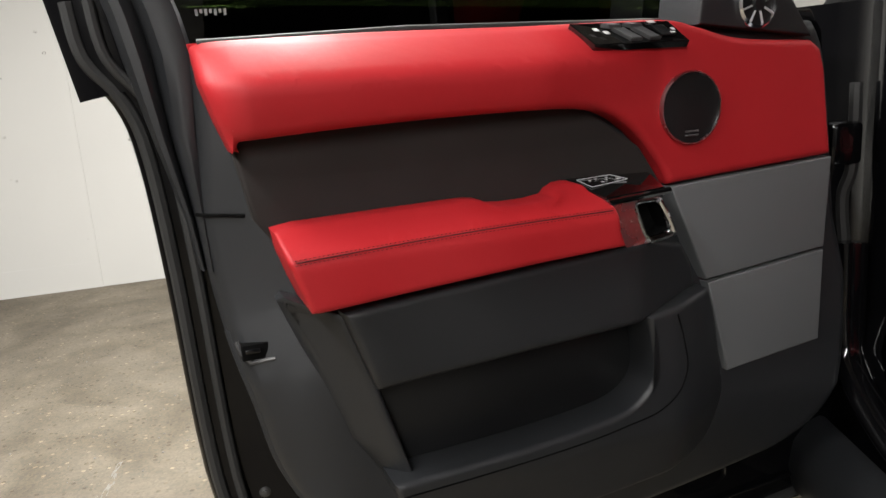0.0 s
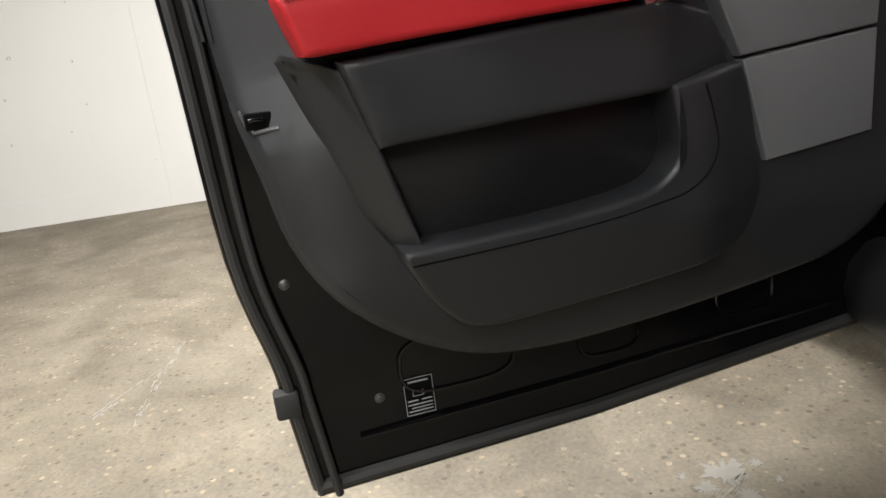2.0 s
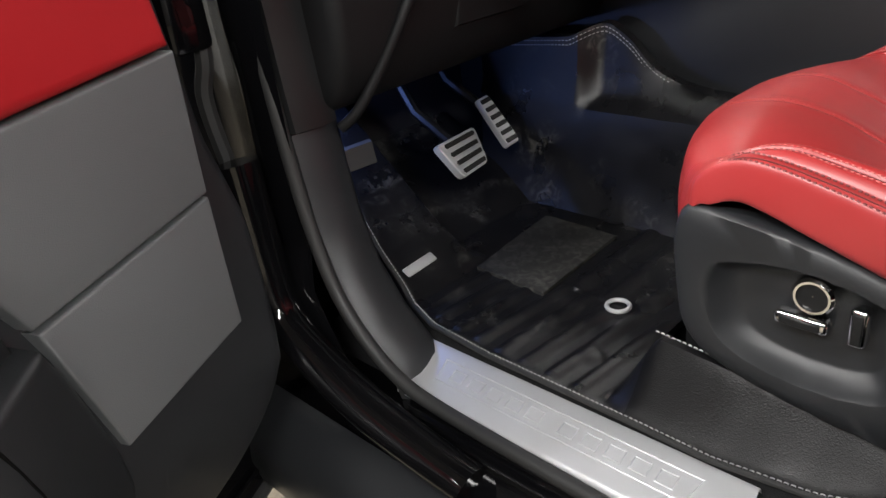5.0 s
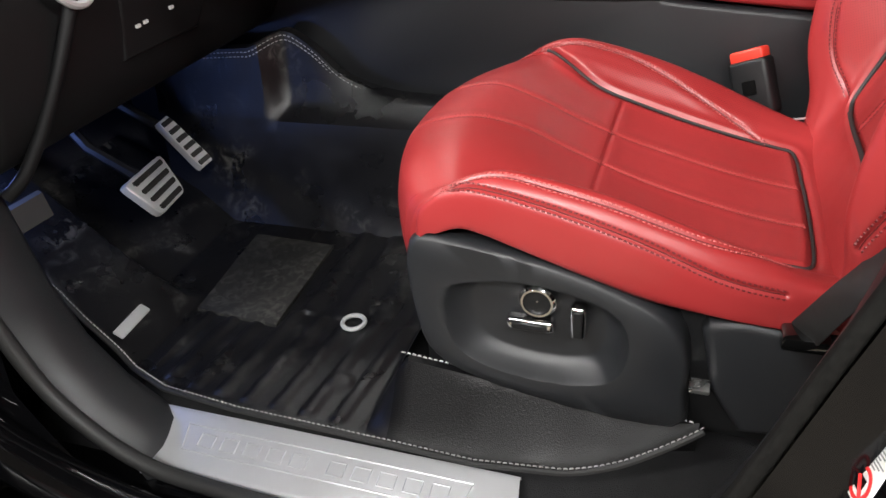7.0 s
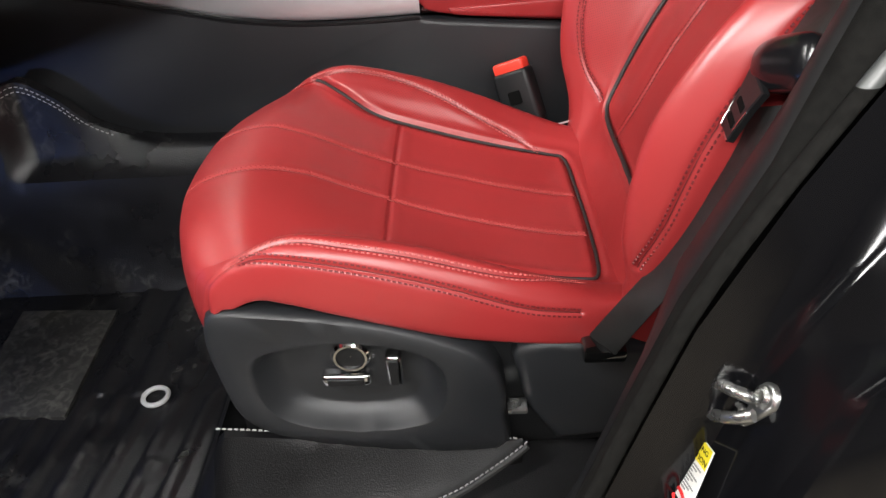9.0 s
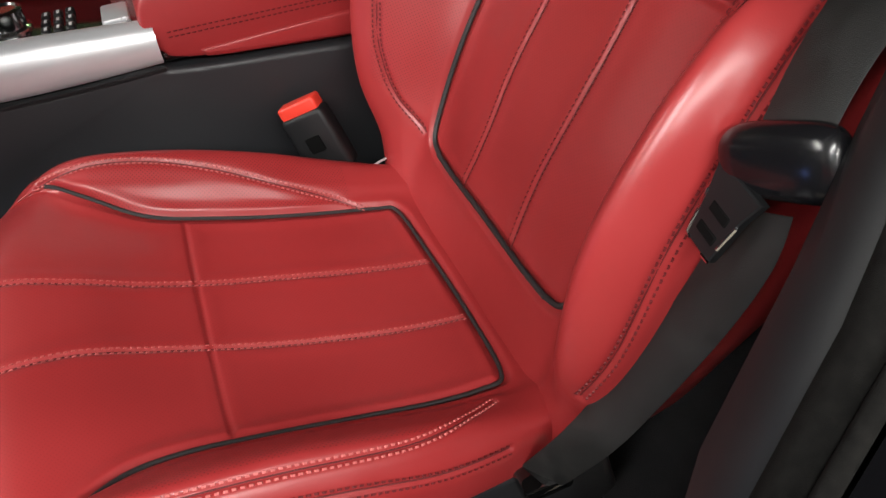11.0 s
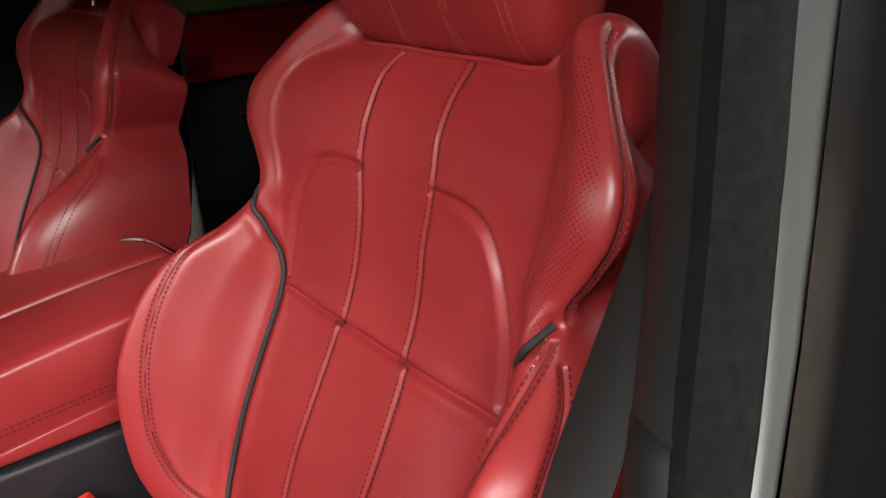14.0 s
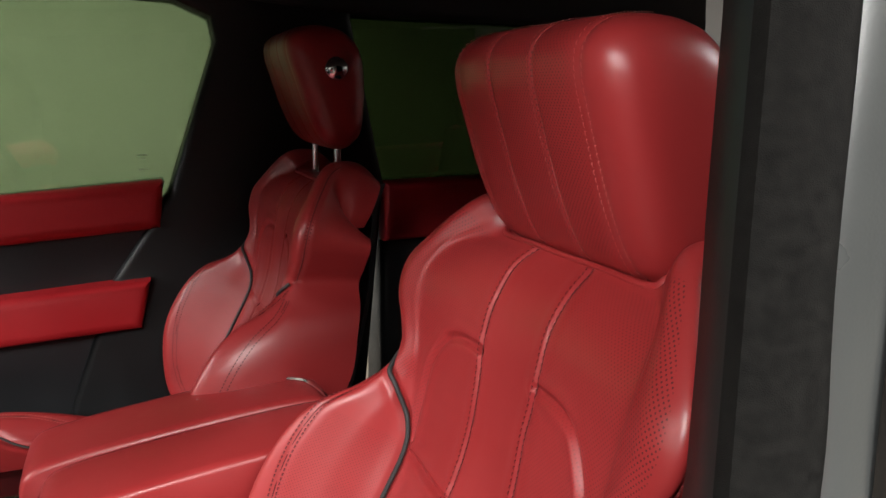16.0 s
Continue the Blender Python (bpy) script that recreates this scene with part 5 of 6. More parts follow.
    g = strip(bm, [[(x, cy + (p[0] - cy) * k, cz + (p[1] - cz) * (0.15 + 0.85 * k)) for p in prof] for x, k in xs], close=True)
    bm.faces.new(g[0][::-1])
    bm.faces.new(g[-1])
    hr = part("headrest", bm, RED, seat, "red leather headrest with double stitching")
    uvl = hr.data.uv_layers.new(name="UVMap")
    for lp in hr.data.loops:
        c = hr.data.vertices[lp.vertex_index].co
        uvl.data[lp.index].uv = (c.x, c.z)
    at = hr.data.attributes.new("holes", "FLOAT", "POINT")
    for v in hr.data.vertices:
        at.data[v.index].value = 1.0 if abs(v.co.x) < 0.098 and v.co.y > cy + 0.02 else 0.0
    bm = bmesh.new()
    for x in (-0.101, -0.036, 0.036, 0.101):
        for s in (-0.004, 0.004):
            k = 1.0 if abs(x) < 0.1 else float(np.interp(abs(x + s), [0.097, 0.0985, 0.1035, 0.105], [0.987, 0.985, 0.977, 0.973]))
            row = [(x + s, cy + (p[0] - cy) * k, cz + (p[1] - cz) * (0.15 + 0.85 * k)) for p in prof[:36]]
            up = [(0, p[0] - cy, p[1] - cz) for p in prof[:36]]
            stitches(bm, row, up, 0.0058, 0.004, 0.0007, 0.0006)
    part("seam_stitching", bm, THREAD_PINK, hr, kind="stuff")
    for x in (-0.083, 0.083):
        bm = bmesh.new()
        tube(bm, [(x, -1.105, 1.30), (x, -1.112, 1.38 + lift)], 0.0065, 10)
        part("headrest_post", bm, CHROME, seat)
    if controls:
        # plastic side shield, outer face at the door side
        xo = -0.226
        base = spline([(-0.375, 0.826), (-0.366, 0.79), (-0.371, 0.728), (-0.383, 0.677), (-0.427, 0.644), (-0.528, 0.622), (-0.669, 0.612), (-0.676, 0.66), (-0.675, 0.714), (-0.653, 0.757), (-0.605, 0.785), (-0.539, 0.808), (-0.449, 0.826), (-0.395, 0.832)], 3, True)
        ins = spline([(-0.416, 0.763), (-0.437, 0.776), (-0.507, 0.784), (-0.586, 0.765), (-0.610, 0.726), (-0.59, 0.668), (-0.497, 0.659), (-0.431, 0.681), (-0.411, 0.731)], 3, True)

        def polar(loop, n=72):
            cy0, cz0 = -0.513, 0.722
            an = np.array([math.atan2(q[1] - cz0, q[0] - cy0) for q in loop])
            ra = np.array([math.hypot(q[1] - cz0, q[0] - cy0) for q in loop])
            o = np.argsort(an)
            an, ra = an[o], ra[o]
            th = np.linspace(-math.pi, math.pi, n, endpoint=False)
            rr = np.interp(th, np.r_[an - 2 * math.pi, an, an + 2 * math.pi], np.r_[ra, ra, ra])
            return [np.array([cy0 + r * math.cos(t), cz0 + r * math.sin(t)]) for t, r in zip(th, rr)]
        po, pi_ = polar(base), polar(ins)
        mid = np.array([-0.513, 0.722])
        rows = []
        for k, x in ((1.0, 0.06), (1.0, 0.004), (0.994, -0.005), (0.98, -0.010), (0.95, -0.013)):
            rows.append([(xo + x, *(mid + (q - mid) * k)) for q in po])
        for k, x in ((1.10, -0.015), (1.04, -0.014), (1.0, -0.009), (0.93, 0.004), (0.80, 0.014), (0.74, 0.016), (0.4, 0.016), (0.05, 0.016)):
            rows.append([(xo + x, *(mid + (q - mid) * k)) for q in pi_])
        bm = bmesh.new()
        strip(bm, rows, close=True)
        shield = part("side_shield", bm, BLACK_SOFT, seat, "black plastic seat side shield")
        xo += 0.024
        km = Matrix.Translation((xo - 0.012, -0.513, 0.755)) @ pose(0, 0, 0, 0, -90, 0)
        bm = bmesh.new()
        lathe(bm, [(0.021, 0), (0.021, 0.012), (0.018, 0.015), (0.0155, 0.015), (0.0155, 0.011)], km, 28)
        knob = part("lumbar_knob", bm, CHROME, seat, "chrome ringed lumbar knob")
        bm = bmesh.new()
        lathe(bm, [(0.0155, 0), (0.0155, 0.012), (0.012, 0.0125), (0.001, 0.011)], km, 28)
        part("knob_face", bm, BLACK_TRIM, knob)
        bm = bmesh.new()
        box(bm, (xo - 0.03, -0.532, 0.716), (xo - 0.012, -0.478, 0.732), 0.005, 3)
        part("seat_switch", bm, CHROME, seat, "chrome seat switch")
        bm = bmesh.new()
        box(bm, (xo - 0.032, -0.525, 0.7195), (xo - 0.029, -0.485, 0.7285), 0.001, 1)
        part("switch_face", bm, BLACK_TRIM, seat)
        bm = bmesh.new()
        box(bm, (xo - 0.03, -0.567, 0.714), (xo - 0.012, -0.549, 0.757), 0.005, 3)
        part("recline_switch", bm, CHROME, seat, "chrome recline switch")
        bm = bmesh.new()
        box(bm, (xo - 0.032, -0.563, 0.718), (xo - 0.029, -0.553, 0.753), 0.001, 1)
        part("switch_face", bm, BLACK_TRIM, seat)
        rear = [(-0.690, 0.712), (-0.684, 0.738), (-0.690, 0.752), (-0.723, 0.758), (-0.777, 0.752), (-0.85, 0.742), (-0.87, 0.66), (-0.80, 0.61), (-0.735, 0.603), (-0.700, 0.66)]
        part("rear_shield", pad(rear, xo + 0.06, xo - 0.018, 0.012, 4, axes=(1, 2, 0)), BLACK_SOFT, seat)
        bm = bmesh.new()
        box(bm, (-0.236, -0.700, 0.668), (-0.215, -0.678, 0.674), 0.002, 2)
        part("rail_foot", bm, STEEL, seat, "bare metal foot of the seat rail")
    bm = bmesh.new()
    box(bm, (-0.2, -0.86, 0.57), (0.2, -0.36, 0.76), 0.02)
    part("seat_frame", bm, BLACK_TRIM, seat)
    return seat


driver = car_seat("driver_seat", "red leather car seat with black piping beside the open door", True)
other = car_seat("passenger_seat", "red leather car seat beyond the centre console", False, 0.06, 0.9)
bm = bmesh.new()
lathe(bm, [(0.019, 0), (0.019, 0.004), (0.015, 0.009), (0.006, 0.012), (0.001, 0.012)], Matrix.Translation((-0.15, -1.10, 1.51)) @ pose(0, 0, 0, 0, -90, 0), 24)
part("headrest_button", bm, CHROME, other, "chrome headrest release button")
other.matrix_world = pose(1.085, 0.05, -0.005)

# ---- belt ----
belt = thing("seat_belt", "black webbing seat belt hanging by the pillar", "seat belt")


def webbing(name, pts, wide, acrosses, parent):
    bm = bmesh.new()
    rows = []
    for p, s in zip(pts, acrosses):
        p, s = Vector(p), Vector(s).normalized() * wide / 2
        rows.append([p - s, p - s * 0.96 + Vector((0, 0.0006, 0)), p + s * 0.96 + Vector((0, 0.0006, 0)), p + s, p + s * 0.96 - Vector((0, 0.0012, 0)), p - s * 0.96 - Vector((0, 0.0012, 0))])
    strip(bm, rows, close=True)
    return part(name, bm, WEB, parent)


up = spline([(-0.004, -1.075, 1.50), (0.002, -1.045, 1.38), (0.010, -1.008, 1.29), (0.013, -0.972, 1.225), (0.012, -0.940, 1.175), (0.006, -0.905, 1.13), (-0.004, -0.880, 1.095)], 6)
webbing("shoulder_webbing", up, 0.046, [(1.0, -0.12, 0.0)] * len(up), belt)
lap = spline([(-0.006, -0.868, 1.055), (-0.006, -0.862, 1.02), (0.003, -0.848, 0.965), (0.018, -0.820, 0.89), (0.030, -0.797, 0.838), (0.050, -0.780, 0.785), (0.062, -0.772, 0.757)], 6)
webbing("lap_webbing", lap, 0.05, [Vector((0.85, 0.05, -0.42)).lerp(Vector((0.75, 0.6, -0.35)), i / (len(lap) - 1)) for i in range(len(lap))], belt)
guide = Matrix.Translation((-0.008, -0.874, 1.087)) @ pose(0, 0, 0, 12, 24, 12)
bm = bmesh.new()


def soft(v, p):
    return math.copysign(abs(v) ** p, v)


strip(bm, [[guide @ Vector((0.037 * soft(math.sin(b), 0.6), 0.012 * soft(math.cos(b), 0.7) * math.cos(a), (0.021 - 0.05 * 0.037 * math.sin(b)) * soft(math.cos(b), 0.5) * soft(math.sin(a), 0.7))) for a in [k * math.pi / 12 for k in range(24)]] for b in np.linspace(-1.55, 1.55, 19)], close=True)
part("tongue_cover", bm, TONGUE, belt, "black plastic belt tongue cover")
bm = bmesh.new()
pad([(-0.016, -0.014), (0.024, -0.014), (0.020, -0.030), (0.014, -0.062), (-0.010, -0.062), (-0.012, -0.030)], 0.000, 0.006, 0.001, 1, bm=bm)
run = Vector((-0.028, -0.052, 0.155)).normalized()
wide = Vector((0.85, 0.10, -0.42))
wide = (wide - run * wide.dot(run)).normalized()
blade = Matrix((wide, run.cross(wide), run)).transposed().to_4x4()
blade.translation = Vector((-0.006, -0.868, 1.085))
for v in bm.verts:
    v.co = blade @ v.co
tongue = part("tongue_plate", bm, BLACK_TRIM, belt)
bm = bmesh.new()
for line in (((0.019, 0.0055, -0.032), (0.014, 0.0055, -0.060), (0.010, 0.0055, -0.0615)), ((-0.0115, 0.0055, -0.034), (-0.0095, 0.0055, -0.052)), ((-0.010, 0.0055, -0.0615), (-0.003, 0.0055, -0.062))):
    tube(bm, [blade @ Vector(q) for q in line], 0.0012, 6)
part("tongue_edge", bm, CHROME, tongue)
for zz in (-0.036, -0.050):
    bm = bmesh.new()
    box(bm, (-0.006, 0.005, zz - 0.004), (0.011, 0.0068, zz + 0.003), 0.001, 1, blade)
    part("tongue_slot", bm, DARK_HOLE, tongue)
bm = bmesh.new()
box(bm, (0.045, -0.80, 0.752), (0.082, -0.755, 0.768), 0.004, 2)
part("anchor_cover", bm, PIANO, belt)

buck = thing("belt_buckle", "black belt buckle with a red release button", "belt buckle", Matrix.Translation((0.545, -0.725, 0.842)) @ pose(0, 0, 0, -8, -24, -120))
bm = bmesh.new()
box(bm, (-0.030, -0.014, -0.055), (0.030, 0.014, 0.028), 0.007, 3)
part("buckle_body", bm, BLACK_TRIM, buck)
bm = bmesh.new()
box(bm, (-0.026, -0.011, 0.024), (0.026, 0.012, 0.042), 0.004, 3)
part("release_button", bm, RED_BUTTON, buck)
bm = bmesh.new()
box(bm, (-0.010, -0.0155, -0.022), (0.010, -0.0135, -0.002), 0.002, 2)
part("buckle_mark", bm, DARK_HOLE, buck)
bm = bmesh.new()
tube(bm, [(0, 0, -0.05), (0.01, 0.0, -0.12), (0.02, 0.0, -0.22)], 0.012, 8, flat=(0.018, 0.006))
part("buckle_stalk", bm, BLACK_TRIM, buck)

# ---- console ----
console = thing("centre_console", "black centre console with silver trim and red leather armrest", "centre console")
bm = pad(spline([(0.45, 0.98), (0.1, 1.02), (-0.2, 0.985), (-0.33, 0.955), (-0.45, 0.942), (-0.57, 0.945), (-0.62, 0.935), (-0.95, 0.905)], 4) + [(-1.0, 0.56), (0.45, 0.56)], 0.84, 0.592, 0.008, 3, axes=(1, 2, 0))
part("console_side", bm, BLACK_SOFT, console)
bm = bmesh.new()
tl = spline([(0.12, 1.10, 1.03), (-0.08, 1.06, 1.005), (-0.2, 1.032, 0.982), (-0.30, 1.014, 0.960), (-0.40, 1.005, 0.948), (-0.50, 0.998, 0.946), (-0.585, 0.992, 0.948)], 5)
strip(bm, [[(0.600, y, lo - 0.003), (0.593, y, lo), (0.590, y, lo + 0.006), (0.5885, y, (lo + hi) / 2), (0.594, y, hi - 0.008), (0.602, y, hi - 0.001), (0.612, y, hi), (0.625, y, hi - 0.004)] for y, hi, lo in tl])
part("silver_trim", bm, SATIN, console, "satin silver console trim")
bm = bmesh.new()
tube(bm, [(0.592, y, lo - 0.006) for y, hi, lo in tl], 0.0035, 6)
part("trim_bead", bm, BLACK_TRIM, console)
bm = bmesh.new()
strip(bm, [[(0.622, y, hi - 0.008), (0.75, y, hi - 0.006), (0.84, y, hi - 0.01)] for y, hi, lo in tl])
cp = part("control_panel", bm, PIANO, console, "glossy black control panel")
bm = bmesh.new()
lathe(bm, [(0.024, 0), (0.024, 0.004), (0.020, 0.006), (0.020, 0.02), (0.021, 0.024), (0.017, 0.026), (0.015, 0.024), (0.001, 0.024)], Matrix.Translation((0.665, -0.44, 0.992)), 28)
part("rotary_knob", bm, CHROME, cp, "chrome ringed rotary knob")
for i in range(3):
    for j in range(3):
        bm = bmesh.new()
        box(bm, (0.632 + 0.022 * j, -0.508 + 0.013 * i, 0.985), (0.650 + 0.022 * j, -0.498 + 0.013 * i, 0.995), 0.002, 1)
        key = part("key", bm, BLACK_TRIM, cp)
        bm = bmesh.new()
        box(bm, (0.637 + 0.022 * j, -0.505 + 0.013 * i, 0.9948), (0.645 + 0.022 * j, -0.502 + 0.013 * i, 0.9954), 0)
        part("key_mark", bm, WHITE_INK, key, smooth=False)
bm = bmesh.new()
box(bm, (0.63, -0.565, 0.984), (0.68, -0.535, 0.994), 0.004, 2)
part("switch_cover", bm, SATIN, cp)
bm = bmesh.new()
tube(bm, [(0.70, -0.33, 0.98), (0.70, -0.33, 1.03), (0.705, -0.34, 1.07)], 0.026, 14)
part("gear_lever", bm, PIANO, cp, "glossy black gear lever")
for x0, x1, y0 in ((0.598, 0.727, -0.572), (0.733, 0.862, -0.545)):
    # lid with a rolled lower fold
    bm = bmesh.new()
    side = spline([(y0 - 0.045, 0.942), (y0 - 0.012, 0.958), (y0, 0.985), (y0 - 0.008, 1.018), (y0 - 0.05, 1.034), (y0 - 0.2, 1.046), (y0 - 0.34, 1.05), (-0.945, 1.04), (-0.955, 0.99), (-0.94, 0.925), (-0.80, 0.922)], 4, True)
    cyy, czz = -0.76, 0.985
    rows = []
    for f, k in ((0.0, 0.86), (0.012, 0.93), (0.035, 0.98), (0.12, 1.0), (0.5, 1.012), (0.88, 1.0), (0.965, 0.98), (0.988, 0.93), (1.0, 0.86)):
        rows.append([(x0 + (x1 - x0) * f, cyy + (a - cyy) * (0.97 + 0.03 * (k - 0.86) / 0.15), czz + (b - czz) * k) for a, b in side])
    g = strip(bm, rows, close=True)
    bm.faces.new(g[0][::-1])
    bm.faces.new(g[-1])
    lid = part("armrest_lid", bm, RED, console, "red leather armrest lid")
bm = bmesh.new()
for zz in (0.973, 0.979):
    row = [(0.5975, y, zz + 0.012 * (y + 0.6)) for y in np.linspace(-0.60, -0.93, 30)]
    stitches(bm, row, [(-1, 0, 0)] * 30)
part("lid_stitching", bm, THREAD_RED, lid, kind="stuff")
bm = bmesh.new()
tube(bm, spline([(0.84, -0.865, 1.05), (0.80, -0.925, 1.052), (0.74, -0.945, 1.046), (0.68, -0.948, 1.04)], 5), 0.004, 8)
part("lid_trim", bm, CHROME, console)
bm = bmesh.new()
box(bm, (0.60, -0.622, 0.944), (0.66, -0.578, 0.960), 0.004, 2)
part("lid_latch", bm, PIANO, console)
bm = pad([(-0.625, 0.952), (-0.95, 0.962), (-0.95, 0.915), (-0.80, 0.926), (-0.66, 0.937), (-0.632, 0.941)], 0.70, 0.5945, 0.006, 3, axes=(1, 2, 0))
part("lid_base", bm, RED, console, "red leather side below the armrest lid")
bm = pad([(0.08, 0.972), (0.40, 0.955), (0.42, 1.2), (0.06, 1.2)], 0.60, 0.572, 0.008, 3, axes=(1, 2, 0))
part("knee_pad", bm, RED_DOOR, console, "red leather knee pad")
bm = bmesh.new()
tube(bm, [(0.490, -0.750, 0.80), (0.512, -0.806, 0.80)], 0.0016, 6)
part("floor_trim_line", bm, SATIN, console)

# ---- steering wheel ----
wheel = thing("steering_wheel", "black leather steering wheel with spokes", "steering wheel", Matrix.Translation((0.293, -0.33, 1.265)) @ pose(0, 0, 0, 65))
bm = bmesh.new()
tube(bm, [(0.185 * math.cos(a), 0.185 * math.sin(a), 0) for a in np.linspace(0, 2 * math.pi, 49)[:-1]], 0.016, 12, closed=True)
part("rim", bm, PIANO, wheel)
bm = bmesh.new()
lathe(bm, [(0.07, -0.05), (0.075, -0.02), (0.06, 0.0), (0.03, 0.008), (0.001, 0.01)], Matrix.Identity(4), 24)
part("hub", bm, BLACK_SOFT, wheel)
for a in (0.0, math.pi, -math.pi / 2):
    bm = bmesh.new()
    tube(bm, [(0.06 * math.cos(a), 0.06 * math.sin(a), -0.01), (0.178 * math.cos(a), 0.178 * math.sin(a), 0)], 0.014, 8, flat=(0.010, 0.02))
    part("spoke", bm, PIANO, wheel)
bm = bmesh.new()
tube(bm, [(0, 0, -0.04), (0, 0, -0.42)], 0.05, 16)
part("steering_column", bm, BLACK_SOFT, wheel)

# ---- pedals ----
for nm, lab, quad in (("brake_pedal", "ribbed metal and rubber brake pedal", [(0.23, 0.169, 0.748), (0.36, 0.20, 0.738), (0.335, 0.148, 0.686), (0.258, 0.138, 0.684)]),
                      ("accelerator_pedal", "ribbed metal accelerator pedal", [(0.422, 0.244, 0.765), (0.452, 0.243, 0.768), (0.454, 0.170, 0.686), (0.426, 0.179, 0.679)])):
    ped = thing(nm, lab, "pedal")
    q = [Vector(a) for a in quad]
    n = (q[1] - q[0]).cross(q[3] - q[0]).normalized()
    if n.y > 0:
        n = -n

    def at(u, v):
        return q[0].lerp(q[1], u).lerp(q[3].lerp(q[2], u), v)
    bm = bmesh.new()
    ring = [at(u, v) for u, v in ((0.08, 0), (0.92, 0), (0.98, 0.04), (1, 0.12), (1, 0.85), (0.97, 0.96), (0.9, 1), (0.1, 1), (0.03, 0.96), (0, 0.85), (0, 0.12), (0.02, 0.04))]
    nn = len(ring)
    lo = [bm.verts.new(p - n * 0.014) for p in ring]
    hi = [bm.verts.new(p - n * 0.002) for p in ring]
    mid = at(0.5, 0.5)
    top = [bm.verts.new(p + (mid - p) * 0.04) for p in ring]
    for k in range(nn):
        bm.faces.new((lo[k], lo[(k + 1) % nn], hi[(k + 1) % nn], hi[k]))
        bm.faces.new((hi[k], hi[(k + 1) % nn], top[(k + 1) % nn], top[k]))
    bm.faces.new(top)
    bm.faces.new(lo[::-1])
    part("pedal_plate", bm, BRUSHED, ped, "brushed metal pedal plate")
    cnt = 4 if nm == "brake_pedal" else 6
    for k in range(cnt):
        v0, v1 = (k + 0.30) / (cnt + 0.1), (k + 0.80) / (cnt + 0.1)
        bm = bmesh.new()
        f = [at(0.14, v0), at(0.88, v0), at(0.90, (v0 + v1) / 2), at(0.88, v1), at(0.14, v1), at(0.11, (v0 + v1) / 2)]
        lo = [bm.verts.new(p - n * 0.001) for p in f]
        hi = [bm.verts.new(p + n * 0.003) for p in f]
        for j in range(6):
            bm.faces.new((lo[j], lo[(j + 1) % 6], hi[(j + 1) % 6], hi[j]))
        bm.faces.new(hi)
        part("rubber_rib", bm, RUBBER, ped, smooth=False)
    bm = bmesh.new()
    c = at(0.5, 0.25)
    tube(bm, [c - n * 0.012, c + Vector((-0.01, 0.10, 0.05)), c + Vector((-0.02, 0.2, 0.22))], 0.010, 8)
    part("pedal_arm", bm, BLACK_TRIM, ped)

# ---- mat ----
mat_thing = thing("floor_mat", "black stitched leather floor mat with a dusty heel pad", "floor mat")


def mat_edge(y):
    return float(np.interp(y, [-0.72, -0.69, -0.62, -0.55, -0.45, -0.27, -0.12, 0.0, 0.1, 0.2, 0.32, 0.46], [0.064, 0.050, 0.024, 0.006, -0.006, 0.0, 0.003, 0.014, 0.05, 0.072, 0.082, 0.095]))


def mat_z(x, y):
    xl = mat_edge(y)
    z = 0.556 + 0.004 * math.exp(-((x - xl) / 0.012) ** 2)
    if y > 0.16:
        z += (y - 0.16) * 0.55
    # foot rest
    if x < 0.235 and y > 0.07:
        k = min(1, (0.235 - x) / 0.03)
        z = max(z, z + k * ((y - 0.07) * 0.62 - max(0, y - 0.16) * 0.30))
    # ribs beside the heel pad and under the seat front
    if -0.30 < y < 0.045 and xl + 0.02 < x < 0.22:
        z += 0.0045 * max(0, math.sin((y + 0.10 * x) * 2 * math.pi / 0.045)) ** 0.5
    if -0.30 < y < -0.10 and 0.22 < x < 0.48:
        z += 0.0045 * max(0, math.sin((y + 0.25) * 2 * math.pi / 0.06)) ** 0.5
    # round bump and eyelet dimples
    z += 0.006 * math.exp(-(((x - 0.09) / 0.016) ** 2 + ((y + 0.238) / 0.016) ** 2) ** 2)
    for cx, cy in ((0.165, -0.15), (0.21, -0.20), (0.26, -0.235), (0.25, -0.13)):
        z -= 0.004 * math.exp(-(((x - cx) / 0.022) ** 2 + ((y - cy) / 0.022) ** 2) ** 2)
    # flap against the seat base
    if y < -0.30:
        k = min(1, (-0.30 - y) / 0.05)
        s = max(0, min(1, (x - xl - 0.004) / 0.058))
        top = 0.648 + (-0.35 - y) * 0.08 * -1 * (1 if y < -0.35 else 0)
        fade = max(0.0, min(1, (y + 0.72) / 0.03))
        z = z + k * (s ** 1.35) * (0.648 - 0.10 * max(0, -0.35 - y) - 0.556)
    if y < -0.56:
        z = min(z + 0.05 * ((-0.56 - y) / 0.13) ** 1.6, 0.640)
    return z


bm = bmesh.new()
rows = []
for y in np.linspace(0.46, -0.335, 190):
    xl = mat_edge(y)
    rows.append([(xl + (0.50 - xl) * f, y, mat_z(xl + (0.50 - xl) * f, y)) for f in np.linspace(0, 1, 110)])
strip(bm, rows)
sheet = part("mat_sheet", bm, MAT_LEATHER, mat_thing, "grained black leather mat")
bm = bmesh.new()
rows = []
for y in np.linspace(-0.335, -0.695, 40):
    xl = mat_edge(y)
    xr = max(xl + 0.01, 0.068)
    rows.append([(xl + (xr - xl) * f, y, mat_z(xl + (xr - xl) * f, y)) for f in np.linspace(0, 1, 16)] + [(xr + 0.004, y, mat_z(xr, y) - 0.006), (xr + 0.005, y, mat_z(xr, y) - 0.05)])
strip(bm, rows)
flap = part("mat_flap", bm, FLAP_LEATHER, mat_thing, "clean grained black leather flap")
